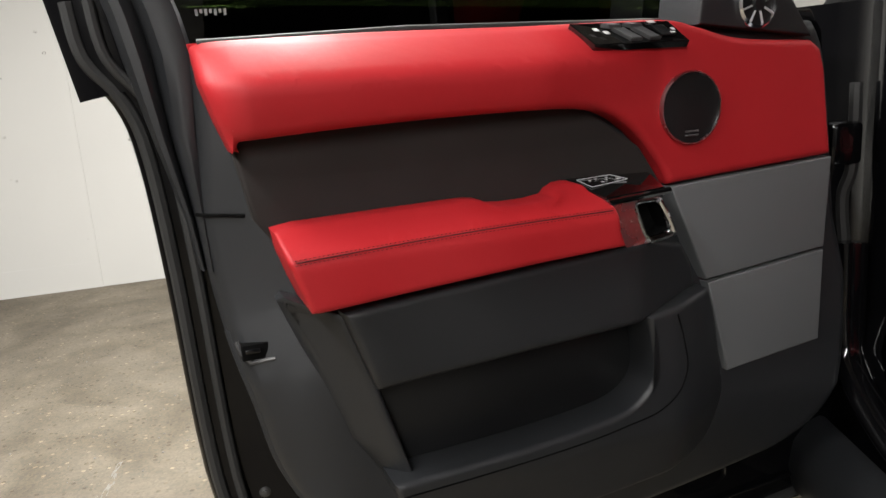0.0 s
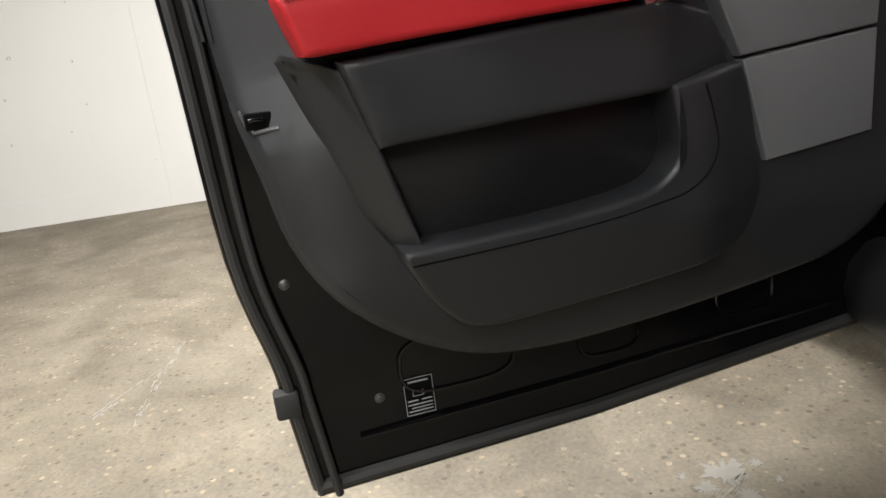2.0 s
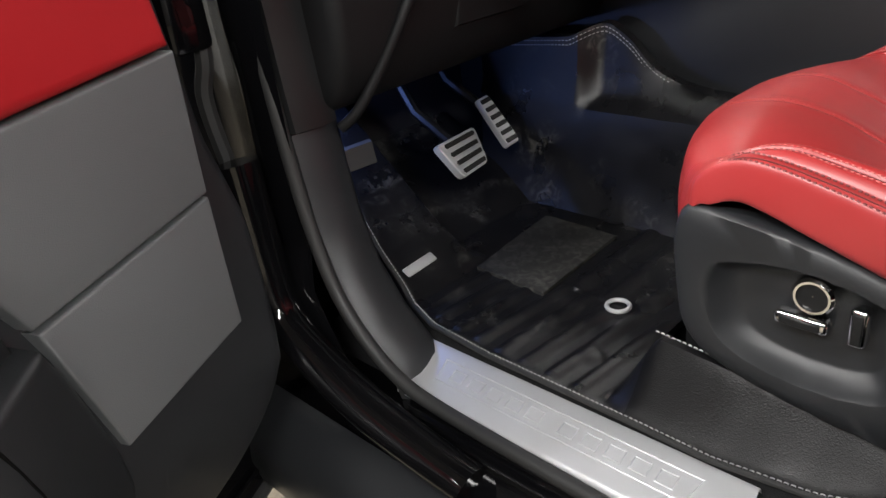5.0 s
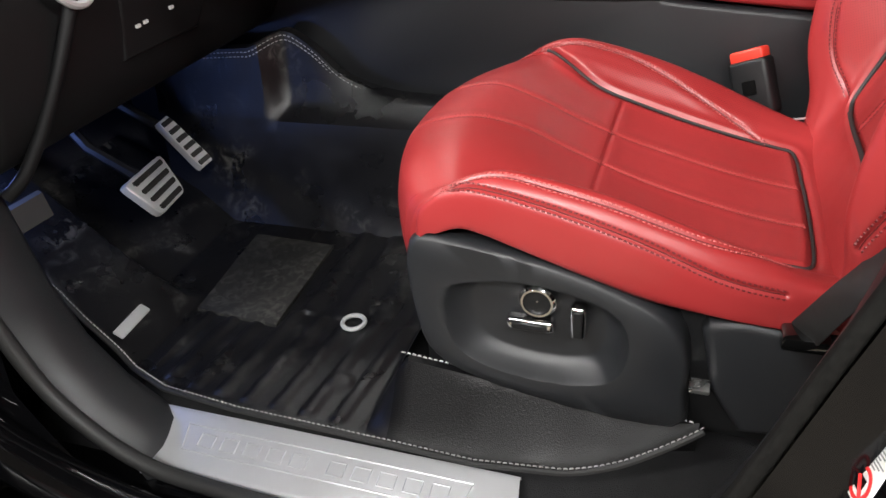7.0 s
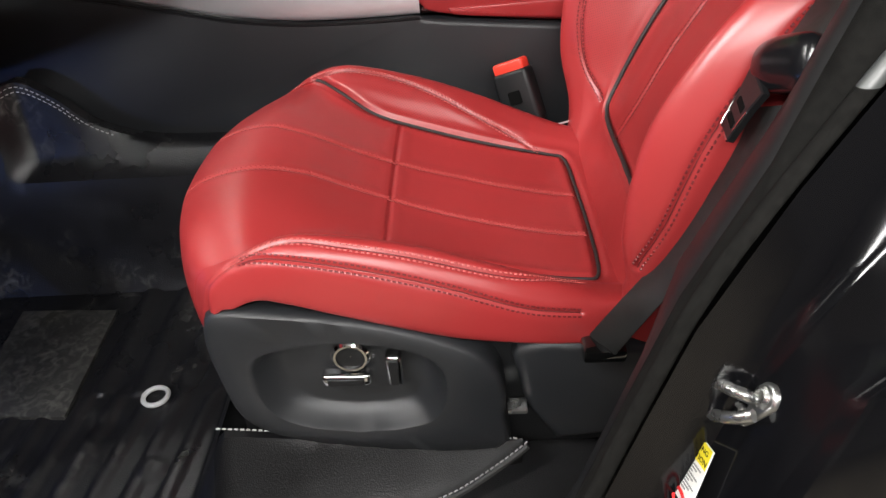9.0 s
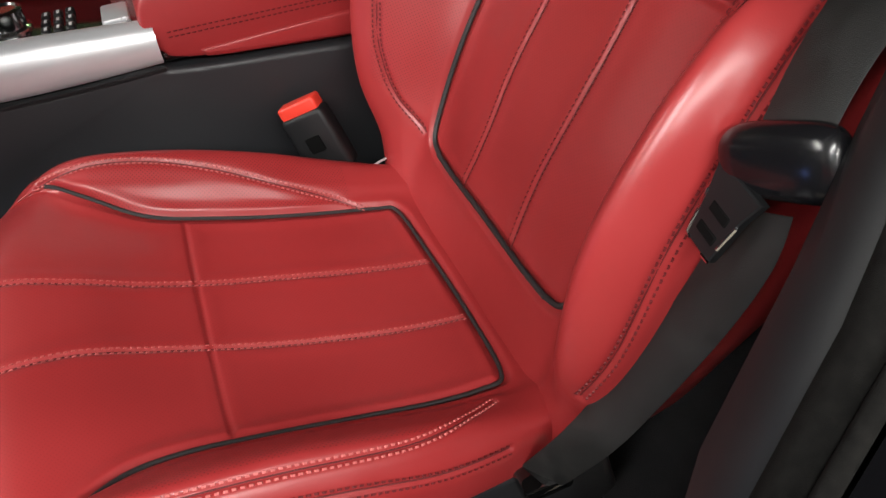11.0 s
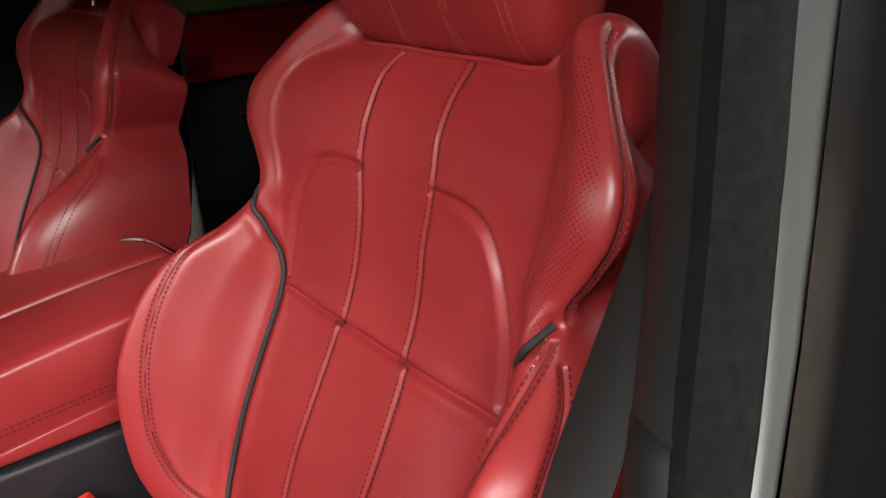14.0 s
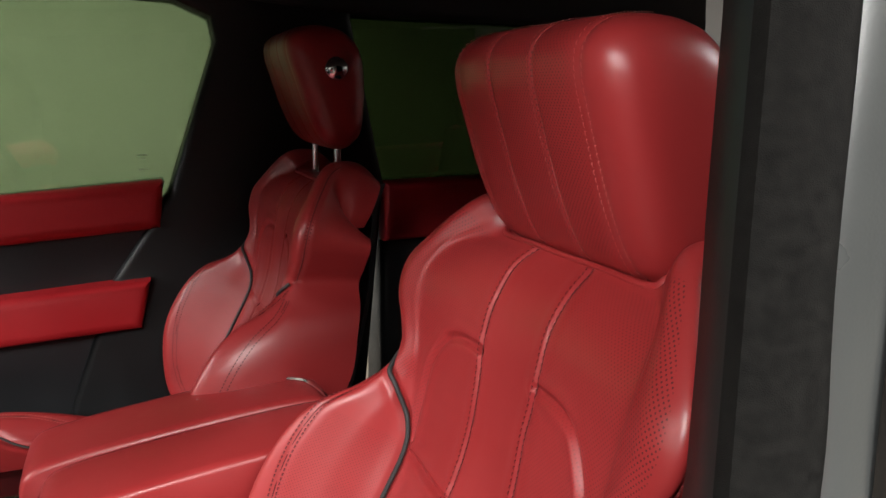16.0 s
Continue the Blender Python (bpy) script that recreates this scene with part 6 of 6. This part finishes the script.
# wall of the mat against the tunnel
bm = bmesh.new()
top = spline([(0.30, 0.86), (0.12, 0.872), (0.085, 0.875), (0.036, 0.893), (-0.013, 0.867), (-0.07, 0.815), (-0.16, 0.787), (-0.30, 0.782)], 6)
rows = []
for y, zt in top:
    rid = max(0, min(1, (0.07 - y) / 0.03))
    rows.append([(0.455, y, 0.553), (0.478, y, 0.60), (0.488, y, 0.66), (0.492, y, 0.725), (0.497, y, 0.748), (0.497 + 0.022 * rid, y, 0.757), (0.503 + 0.03 * rid, y, 0.775), (0.508 + 0.035 * rid, y, (0.78 + zt) / 2), (0.512 + 0.038 * rid, y, zt), (0.53 + 0.038 * rid, y, zt + 0.002)])
strip(bm, rows)
part("mat_wall", bm, MAT_LEATHER, mat_thing)
bm = bmesh.new()
for off in (0.006, 0.014):
    stitches(bm, [(0.510 + 0.038 * max(0, min(1, (0.07 - y) / 0.03)), y, z - off) for y, z in top], [(-1, 0, 0.2)] * len(top), 0.008, 0.005, 0.0009)
part("wall_stitching", bm, THREAD_WHITE, mat_thing, kind="stuff")
edge = [(mat_edge(y) + 0.006, y, mat_z(mat_edge(y) + 0.006, y) + 0.0015) for y in np.linspace(0.44, -0.70, 120)]
bm = bmesh.new()
tube(bm, [(a - 0.005, b, c - 0.001) for a, b, c in edge], 0.0035, 6)
part("mat_binding", bm, RUBBER, mat_thing)
bm = bmesh.new()
stitches(bm, edge, [(0, 0, 1)] * len(edge), 0.007, 0.005, 0.0011)
fe = [(0.07 - 0.002, y, 0.6495 - 0.10 * max(0, -0.35 - y)) for y in np.linspace(-0.345, -0.69, 40)]
stitches(bm, fe, [(-0.5, 0, 1)] * 40, 0.007, 0.005, 0.0011)
part("edge_stitching", bm, THREAD_WHITE, mat_thing, kind="stuff")
bm = bmesh.new()
strip(bm, [[(0.050, 0.258, 0.775), (0.105, 0.256, 0.774), (0.156, 0.258, 0.771)], [(0.052, 0.250, 0.772), (0.105, 0.248, 0.771), (0.155, 0.250, 0.768)], [(0.054, 0.242, 0.737), (0.105, 0.240, 0.735), (0.153, 0.242, 0.732)]])
part("footrest_pad", bm, GREY_SWITCH, mat_thing, "grey footrest pad below the dashboard")
# heel pad, badge, eyelet
hp = [(0.405, -0.074), (0.413, 0.085), (0.187, 0.062), (0.178, -0.085)]
bm = pad(hp, 0.553, 0.5625, 0.003, 2, axes=(0, 1, 2))
part("heel_pad", bm, DUSTY, mat_thing, "dusty grey rubber heel pad")
bm = bmesh.new()
box(bm, (-0.036, -0.009, -0.002), (0.036, 0.009, 0.003), 0.003, 2, Matrix.Translation((0.105, 0.114, 0.589)) @ pose(0, 0, 0, 32, 0, 4))
part("badge", bm, SATIN, mat_thing, "small metal badge")
bm = bmesh.new()
tube(bm, [(0.211 + 0.017 * math.cos(a), -0.20 + 0.017 * math.sin(a), 0.561) for a in np.linspace(0, 2 * math.pi, 25)[:-1]], 0.0035, 8, closed=True)
part("eyelet", bm, SATIN, mat_thing, "chrome eyelet ring")

# ---- dashboard ----
dash = thing("dashboard", "black dashboard underside with knee panels", "dashboard")
bm = pad(spline([(0.045, 1.0), (0.062, 0.93), (0.10, 0.893), (0.20, 0.875), (0.42, 0.88), (0.60, 0.92), (0.62, 1.3), (0.35, 1.33), (0.14, 1.26), (0.06, 1.13)], 3, True), 1.44, -0.035, 0.02, 4, axes=(1, 2, 0))
part("dash_body", bm, DASH_BLACK, dash)
bm = bmesh.new()
tube(bm, spline([(0.115, 0.028, 1.07), (0.085, 0.035, 1.02), (0.04, 0.05, 0.95), (0.0, 0.07, 0.893), (-0.02, 0.09, 0.87)], 6), 0.008, 10)
part("dash_edge", bm, DASH_BLACK, dash)
bm = bmesh.new()
tube(bm, spline([(0.06, 0.03, 1.12), (0.085, 0.02, 1.07), (0.115, 0.02, 1.055), (0.145, 0.025, 1.07), (0.155, 0.03, 1.12)], 5), 0.005, 8)
part("vent_surround", bm, SATIN, dash, "satin metal vent surround")
bm = bmesh.new()
tube(bm, spline([(0.09, 0.025, 1.12), (0.10, 0.018, 1.085), (0.118, 0.018, 1.078), (0.135, 0.02, 1.09), (0.14, 0.025, 1.12)], 5), 0.004, 8)
part("vent_insert", bm, CHROME, dash)
bm = pad([(0.18, 0.965), (0.34, 0.962), (0.375, 1.0), (0.37, 1.06), (0.20, 1.05)], 0.09, 0.043, 0.006, 3, axes=(0, 2, 1))
kp = part("knee_panel", bm, DASH_BLACK, dash)
for x, z in ((0.212, 0.998), (0.228, 0.999), (0.285, 1.002)):
    bm = bmesh.new()
    box(bm, (x, 0.040, z), (x + 0.008, 0.0432, z + 0.004), 0)
    part("switch_mark", bm, WHITE_INK, kp, smooth=False)
bm = bmesh.new()
rows = []
for z, xa, ya in ((0.505, -0.085, -0.03), (0.56, -0.088, -0.012), (0.60, -0.088, 0.035), (0.66, -0.088, 0.078), (0.74, -0.088, 0.105), (0.80, -0.088, 0.114), (0.878, -0.088, 0.124)):
    rows.append([(xa - 0.006, ya - 0.004, z), (xa, ya - 0.014, z), (xa + 0.03, ya - 0.022, z), (xa + 0.07, ya - 0.018, z), (xa + 0.084, ya - 0.004, z), (xa + 0.10, ya + 0.06, z), (xa + 0.17, ya + 0.30, z)])
strip(bm, rows)
part("kick_panel", bm, BLACK_SOFT, dash, "black plastic kick panel")
bm = bmesh.new()
rows = []
for z, ya in ((0.882, 0.118), (0.95, 0.125), (1.05, 0.132), (1.2, 0.145), (1.4, 0.15)):
    rows.append([(-0.094, ya - 0.004, z), (-0.088, ya - 0.02, z), (-0.05, ya - 0.028, z), (-0.02, ya - 0.022, z), (-0.005, ya + 0.02, z), (0.02, ya + 0.2, z)])
strip(bm, rows)
part("pillar_cover", bm, BLACK_TRIM, dash)

# ---- far side of the cabin ----
fdoor = thing("far_door", "closed far door with red and black trim", "")
fdoor.parent = body
XR = 1.41
bm = pad([(0.3, 0.5), (0.3, 1.28), (-0.79, 1.295), (-0.72, 1.1), (-0.62, 0.85), (-0.55, 0.5)], XR + 0.14, XR + 0.02, 0.02, 3, axes=(1, 2, 0))
part("door_panel", bm, BLACK_SOFT, fdoor)
bm = pad([(0.25, 1.29), (-0.785, 1.300), (-0.772, 1.20), (0.25, 1.20)], XR + 0.05, XR - 0.012, 0.025, 4, axes=(1, 2, 0))
part("top_pad", bm, RED_DOOR, fdoor, "red leather top pad")
bm = pad([(0.0, 1.10), (-0.735, 1.10), (-0.705, 1.0), (0.0, 1.01)], XR + 0.05, XR - 0.045, 0.02, 4, axes=(1, 2, 0))
part("armrest", bm, RED_DOOR, fdoor, "red leather armrest")
bm = pad([(0.35, 1.25), (-0.84, 1.25), (-0.96, 1.54), (-0.98, 1.62), (-0.96, 1.69), (-0.84, 1.70), (-0.4, 1.72), (0.1, 1.72)], XR + 0.06, XR + 0.055, 0.001, 1, axes=(1, 2, 0))
g = part("window_pane", bm, GREEN_GLASS, fdoor, "green tinted glass", smooth=False)
bm = bmesh.new()
for k, (a, b) in enumerate(((1.352, 1.3535), (1.345, 1.346), (1.322, 1.3235))):
    box(bm, (XR + 0.0535, -0.762 + 0.004 * (k % 2), a), (XR + 0.0545, -0.742 - 0.003 * (k % 2), b), 0)
part("glass_mark", bm, GREY_INK, fdoor, smooth=False)
bm = pad([(-0.795, 1.27), (-0.925, 1.58), (-0.92, 1.63), (-0.85, 1.665), (-0.6, 1.69), (-0.6, 1.74), (-1.25, 1.72), (-1.22, 1.62), (-1.27, 1.25), (-1.15, 0.5), (-0.45, 0.5), (-0.55, 0.85), (-0.66, 1.1)], XR + 0.1, XR + 0.0, 0.015, 3, axes=(1, 2, 0))
part("far_pillar", bm, BLACK_TRIM, body)
bm = pad([(0.1, 1.72), (-0.6, 1.70), (-0.85, 1.67), (-1.0, 1.66), (-1.22, 1.63), (-2.2, 1.57), (-2.2, 1.85), (0.1, 1.85)], XR + 0.12, XR - 0.02, 0.015, 3, axes=(1, 2, 0))
part("far_roof_rail", bm, HEADLINING, body)
bm = pad([(-1.22, 0.5), (-1.27, 1.24), (-2.3, 1.20), (-2.3, 0.5)], XR + 0.14, XR + 0.02, 0.02, 3, axes=(1, 2, 0))
part("far_rear_door", bm, BLACK_TRIM, body)
bm = pad([(-1.27, 1.25), (-2.3, 1.21), (-2.3, 1.07), (-1.26, 1.11)], XR + 0.04, XR - 0.02, 0.02, 3, axes=(1, 2, 0))
part("rear_top_pad", bm, RED_DOOR, body, "red leather rear door pad")
bm = pad([(-1.20, 1.20), (-1.18, 1.68), (-2.15, 1.63), (-2.3, 1.15)], XR + 0.07, XR + 0.065, 0.001, 1, axes=(1, 2, 0))
g = part("rear_pane", bm, PRIVACY_GLASS, body, "dark privacy glass", smooth=False)
for y0, z0 in ((-1.36, 1.02), (-1.38, 0.985)):
    bm = bmesh.new()
    box(bm, (XR - 0.03, y0 - 0.07, z0), (XR + 0.0, y0, z0 + 0.012), 0.004, 2)
    part("rear_door_handle", bm, CHROME, body)
# roof, tail, front
bm = bmesh.new()
box(bm, (0.02, -2.9, 1.70), (1.55, 0.1, 1.76), 0.02)
part("roof", bm, HEADLINING, body, "dark headlining")
bm = bmesh.new()
tube(bm, spline([(-0.10, -2.0, 1.70), (-0.07, -0.9, 1.77), (-0.03, -0.3, 1.77), (-0.08, 0.1, 1.65), (-0.13, 0.5, 1.38)], 6), 0.05, 10)
part("roof_rail", bm, BLACK_GLOSS, body)
bm = bmesh.new()
box(bm, (-0.15, -2.95, 0.5), (1.55, -2.85, 1.31), 0.02)
part("tail_wall", bm, HEADLINING, body)
bm = bmesh.new()
box(bm, (-0.15, 0.62, 0.3), (1.55, 0.7, 1.3), 0.02)
part("bulkhead", bm, HEADLINING, body)
bm = bmesh.new()
box(bm, (-0.12, -2.9, 0.46), (1.5, 0.65, 0.50), 0)
part("floor_pan", bm, DARK_HOLE, body)

# wheels, out of sight under the body
for wx, wy in ((-0.07, 1.1), (1.47, 1.1), (-0.07, -2.0), (1.47, -2.0)):
    wm = Matrix.Translation((wx, wy, GROUND + 0.38)) @ pose(0, 0, 0, 0, 90, 0)
    bm = bmesh.new()
    lathe(bm, [(0.26, -0.12), (0.35, -0.125), (0.378, -0.10), (0.38, 0.0), (0.378, 0.10), (0.35, 0.125), (0.26, 0.12)], wm, 40)
    tyre = part("wheel", bm, RUBBER, body, "black rubber tyre")
    bm = bmesh.new()
    lathe(bm, [(0.255, -0.122), (0.24, -0.10), (0.06, -0.09), (0.05, -0.11), (0.01, -0.11)], wm, 40)
    part("rim", bm, SATIN, tyre)

# bonnet, wings, nose and windscreen close the car ahead of the cabin
bm = bmesh.new()
strip(bm, [[(-0.16, y, z - 0.06), (0.0, y, z - 0.01), (0.35, y, z + 0.02), (0.725, y, z + 0.03), (1.10, y, z + 0.02), (1.45, y, z - 0.01), (1.61, y, z - 0.06)] for y, z in ((0.66, 1.17), (1.0, 1.14), (1.4, 1.09), (1.7, 1.02), (1.82, 0.90))])
part("bonnet", bm, BLACK_GLOSS, body, "gloss black bonnet")
for x0, x1 in ((-0.16, -0.24), (1.61, 1.69)):
    arch = [(1.1 + 0.43 * math.cos(a), 0.38 + 0.43 * math.sin(a)) for a in np.linspace(0, math.pi, 13)]
    bm = pad([(0.68, 0.34), (0.68, 1.10), (1.0, 1.08), (1.4, 1.03), (1.7, 0.96), (1.82, 0.85), (1.84, 0.34)] + [(max(0.70, q[0]), max(0.34, q[1])) for q in arch], x0, x1, 0.02, 3, axes=(1, 2, 0))
    part("front_wing", bm, BLACK_GLOSS, body, "gloss black front wing")
bm = bmesh.new()
box(bm, (-0.2, 1.76, 0.34), (1.65, 1.88, 0.88), 0.05, 4)
part("front_bumper", bm, BLACK_SOFT, body)
bm = bmesh.new()
strip(bm, [[(0.0, 0.62, 1.20), (0.725, 0.70, 1.21), (1.45, 0.62, 1.20)], [(0.10, 0.10, 1.71), (0.725, 0.13, 1.73), (1.35, 0.10, 1.71)]])
g = part("windscreen", bm, GREEN_CLEAR, body, "clear windscreen glass")
g.visible_shadow = False

# rear bench
bench = thing("rear_bench", "dark red leather rear bench behind the front seats", "rear seat")
bm = pad([(-1.65, 0.6), (-1.62, 0.88), (-1.95, 0.84), (-2.05, 1.26), (-2.14, 1.28), (-2.2, 0.6)], 0.06, 1.36, 0.03, 4, axes=(1, 2, 0))
part("bench_body", bm, RED, bench)
for x in (0.16, 0.58, 1.0):
    bm = bmesh.new()
    box(bm, (x, -2.16, 1.27), (x + 0.26, -2.05, 1.42), 0.03, 4)
    part("rear_headrest", bm, RED, bench)
bm = bmesh.new()
box(bm, (0.93, -1.985, 1.135), (1.0, -1.955, 1.148), 0.005, 2)
part("rear_grab_handle", bm, CHROME, body)
bm = pad([(-1.05, 0.5), (-1.05, 1.2), (-2.4, 1.18), (-2.4, 0.5)], -0.10, -0.02, 0.02, 3, axes=(1, 2, 0))
part("near_rear_door", bm, RED_DOOR, body, "red leather rear door trim")

# ---- warning sticker on the pillar ----
lx = Vector((-0.0375, -0.004, 0.0115)).normalized()
lz = lx.cross(Vector((0.0065, -0.020, 0.0565))).normalized()
LABEL = Matrix((lx, lz.cross(lx), lz)).transposed().to_4x4()
LABEL.translation = Vector((-0.166, -0.794, 0.842))
LABEL = LABEL @ Matrix.Diagonal((0.8, 0.62, 1, 1))
stk = thing("warning_label", "white and yellow warning sticker on the black pillar", "sticker", LABEL)
bm = bmesh.new()
box(bm, (-0.024, -0.055, -0.0006), (0.024, 0.055, 0.0006), 0)
part("paper", bm, WHITE_STICKER, stk, smooth=False)
bm = bmesh.new()
box(bm, (-0.024, 0.030, 0.0006), (0.024, 0.055, 0.0012), 0)
part("yellow_band", bm, YELLOW, stk, smooth=False)
for txt, yy in (("WARNING", 0.0445), ("ATTENTION", 0.0335)):
    cu = bpy.data.curves.new("letters", "FONT")
    cu.body, cu.size, cu.align_x, cu.extrude = txt, 0.0085, "CENTER", 0.0001
    ob = new("letters", cu)
    me = bpy.data.meshes.new_from_object(ob)
    bpy.data.objects.remove(ob)
    me.materials.append(DARK_HOLE)
    ob = new("letters", me)
    ob.parent, ob.location = stk, (0, yy, 0.0014)
for k in range(9):
    bm = bmesh.new()
    box(bm, (-0.019, 0.023 - 0.0042 * k, 0.0006), (0.019 - 0.006 * (k % 3), 0.0248 - 0.0042 * k, 0.001), 0)
    part("print_line", bm, GREY_INK, stk, smooth=False)
bm = bmesh.new()
tube(bm, [(0.017 * math.cos(a), -0.033 + 0.017 * math.sin(a), 0.0008) for a in np.linspace(0, 2 * math.pi, 33)[:-1]], 0.0024, 6, closed=True, flat=(0.0012, 0.0024))
tube(bm, [(-0.012, -0.021, 0.001), (0.012, -0.045, 0.001)], 0.0018, 6)
part("ban_ring", bm, RED_INK, stk)
bm = bmesh.new()
box(bm, (-0.007, -0.042, 0.0006), (0.007, -0.026, 0.0009), 0)
part("ban_sign", bm, DARK_HOLE, stk, smooth=False)
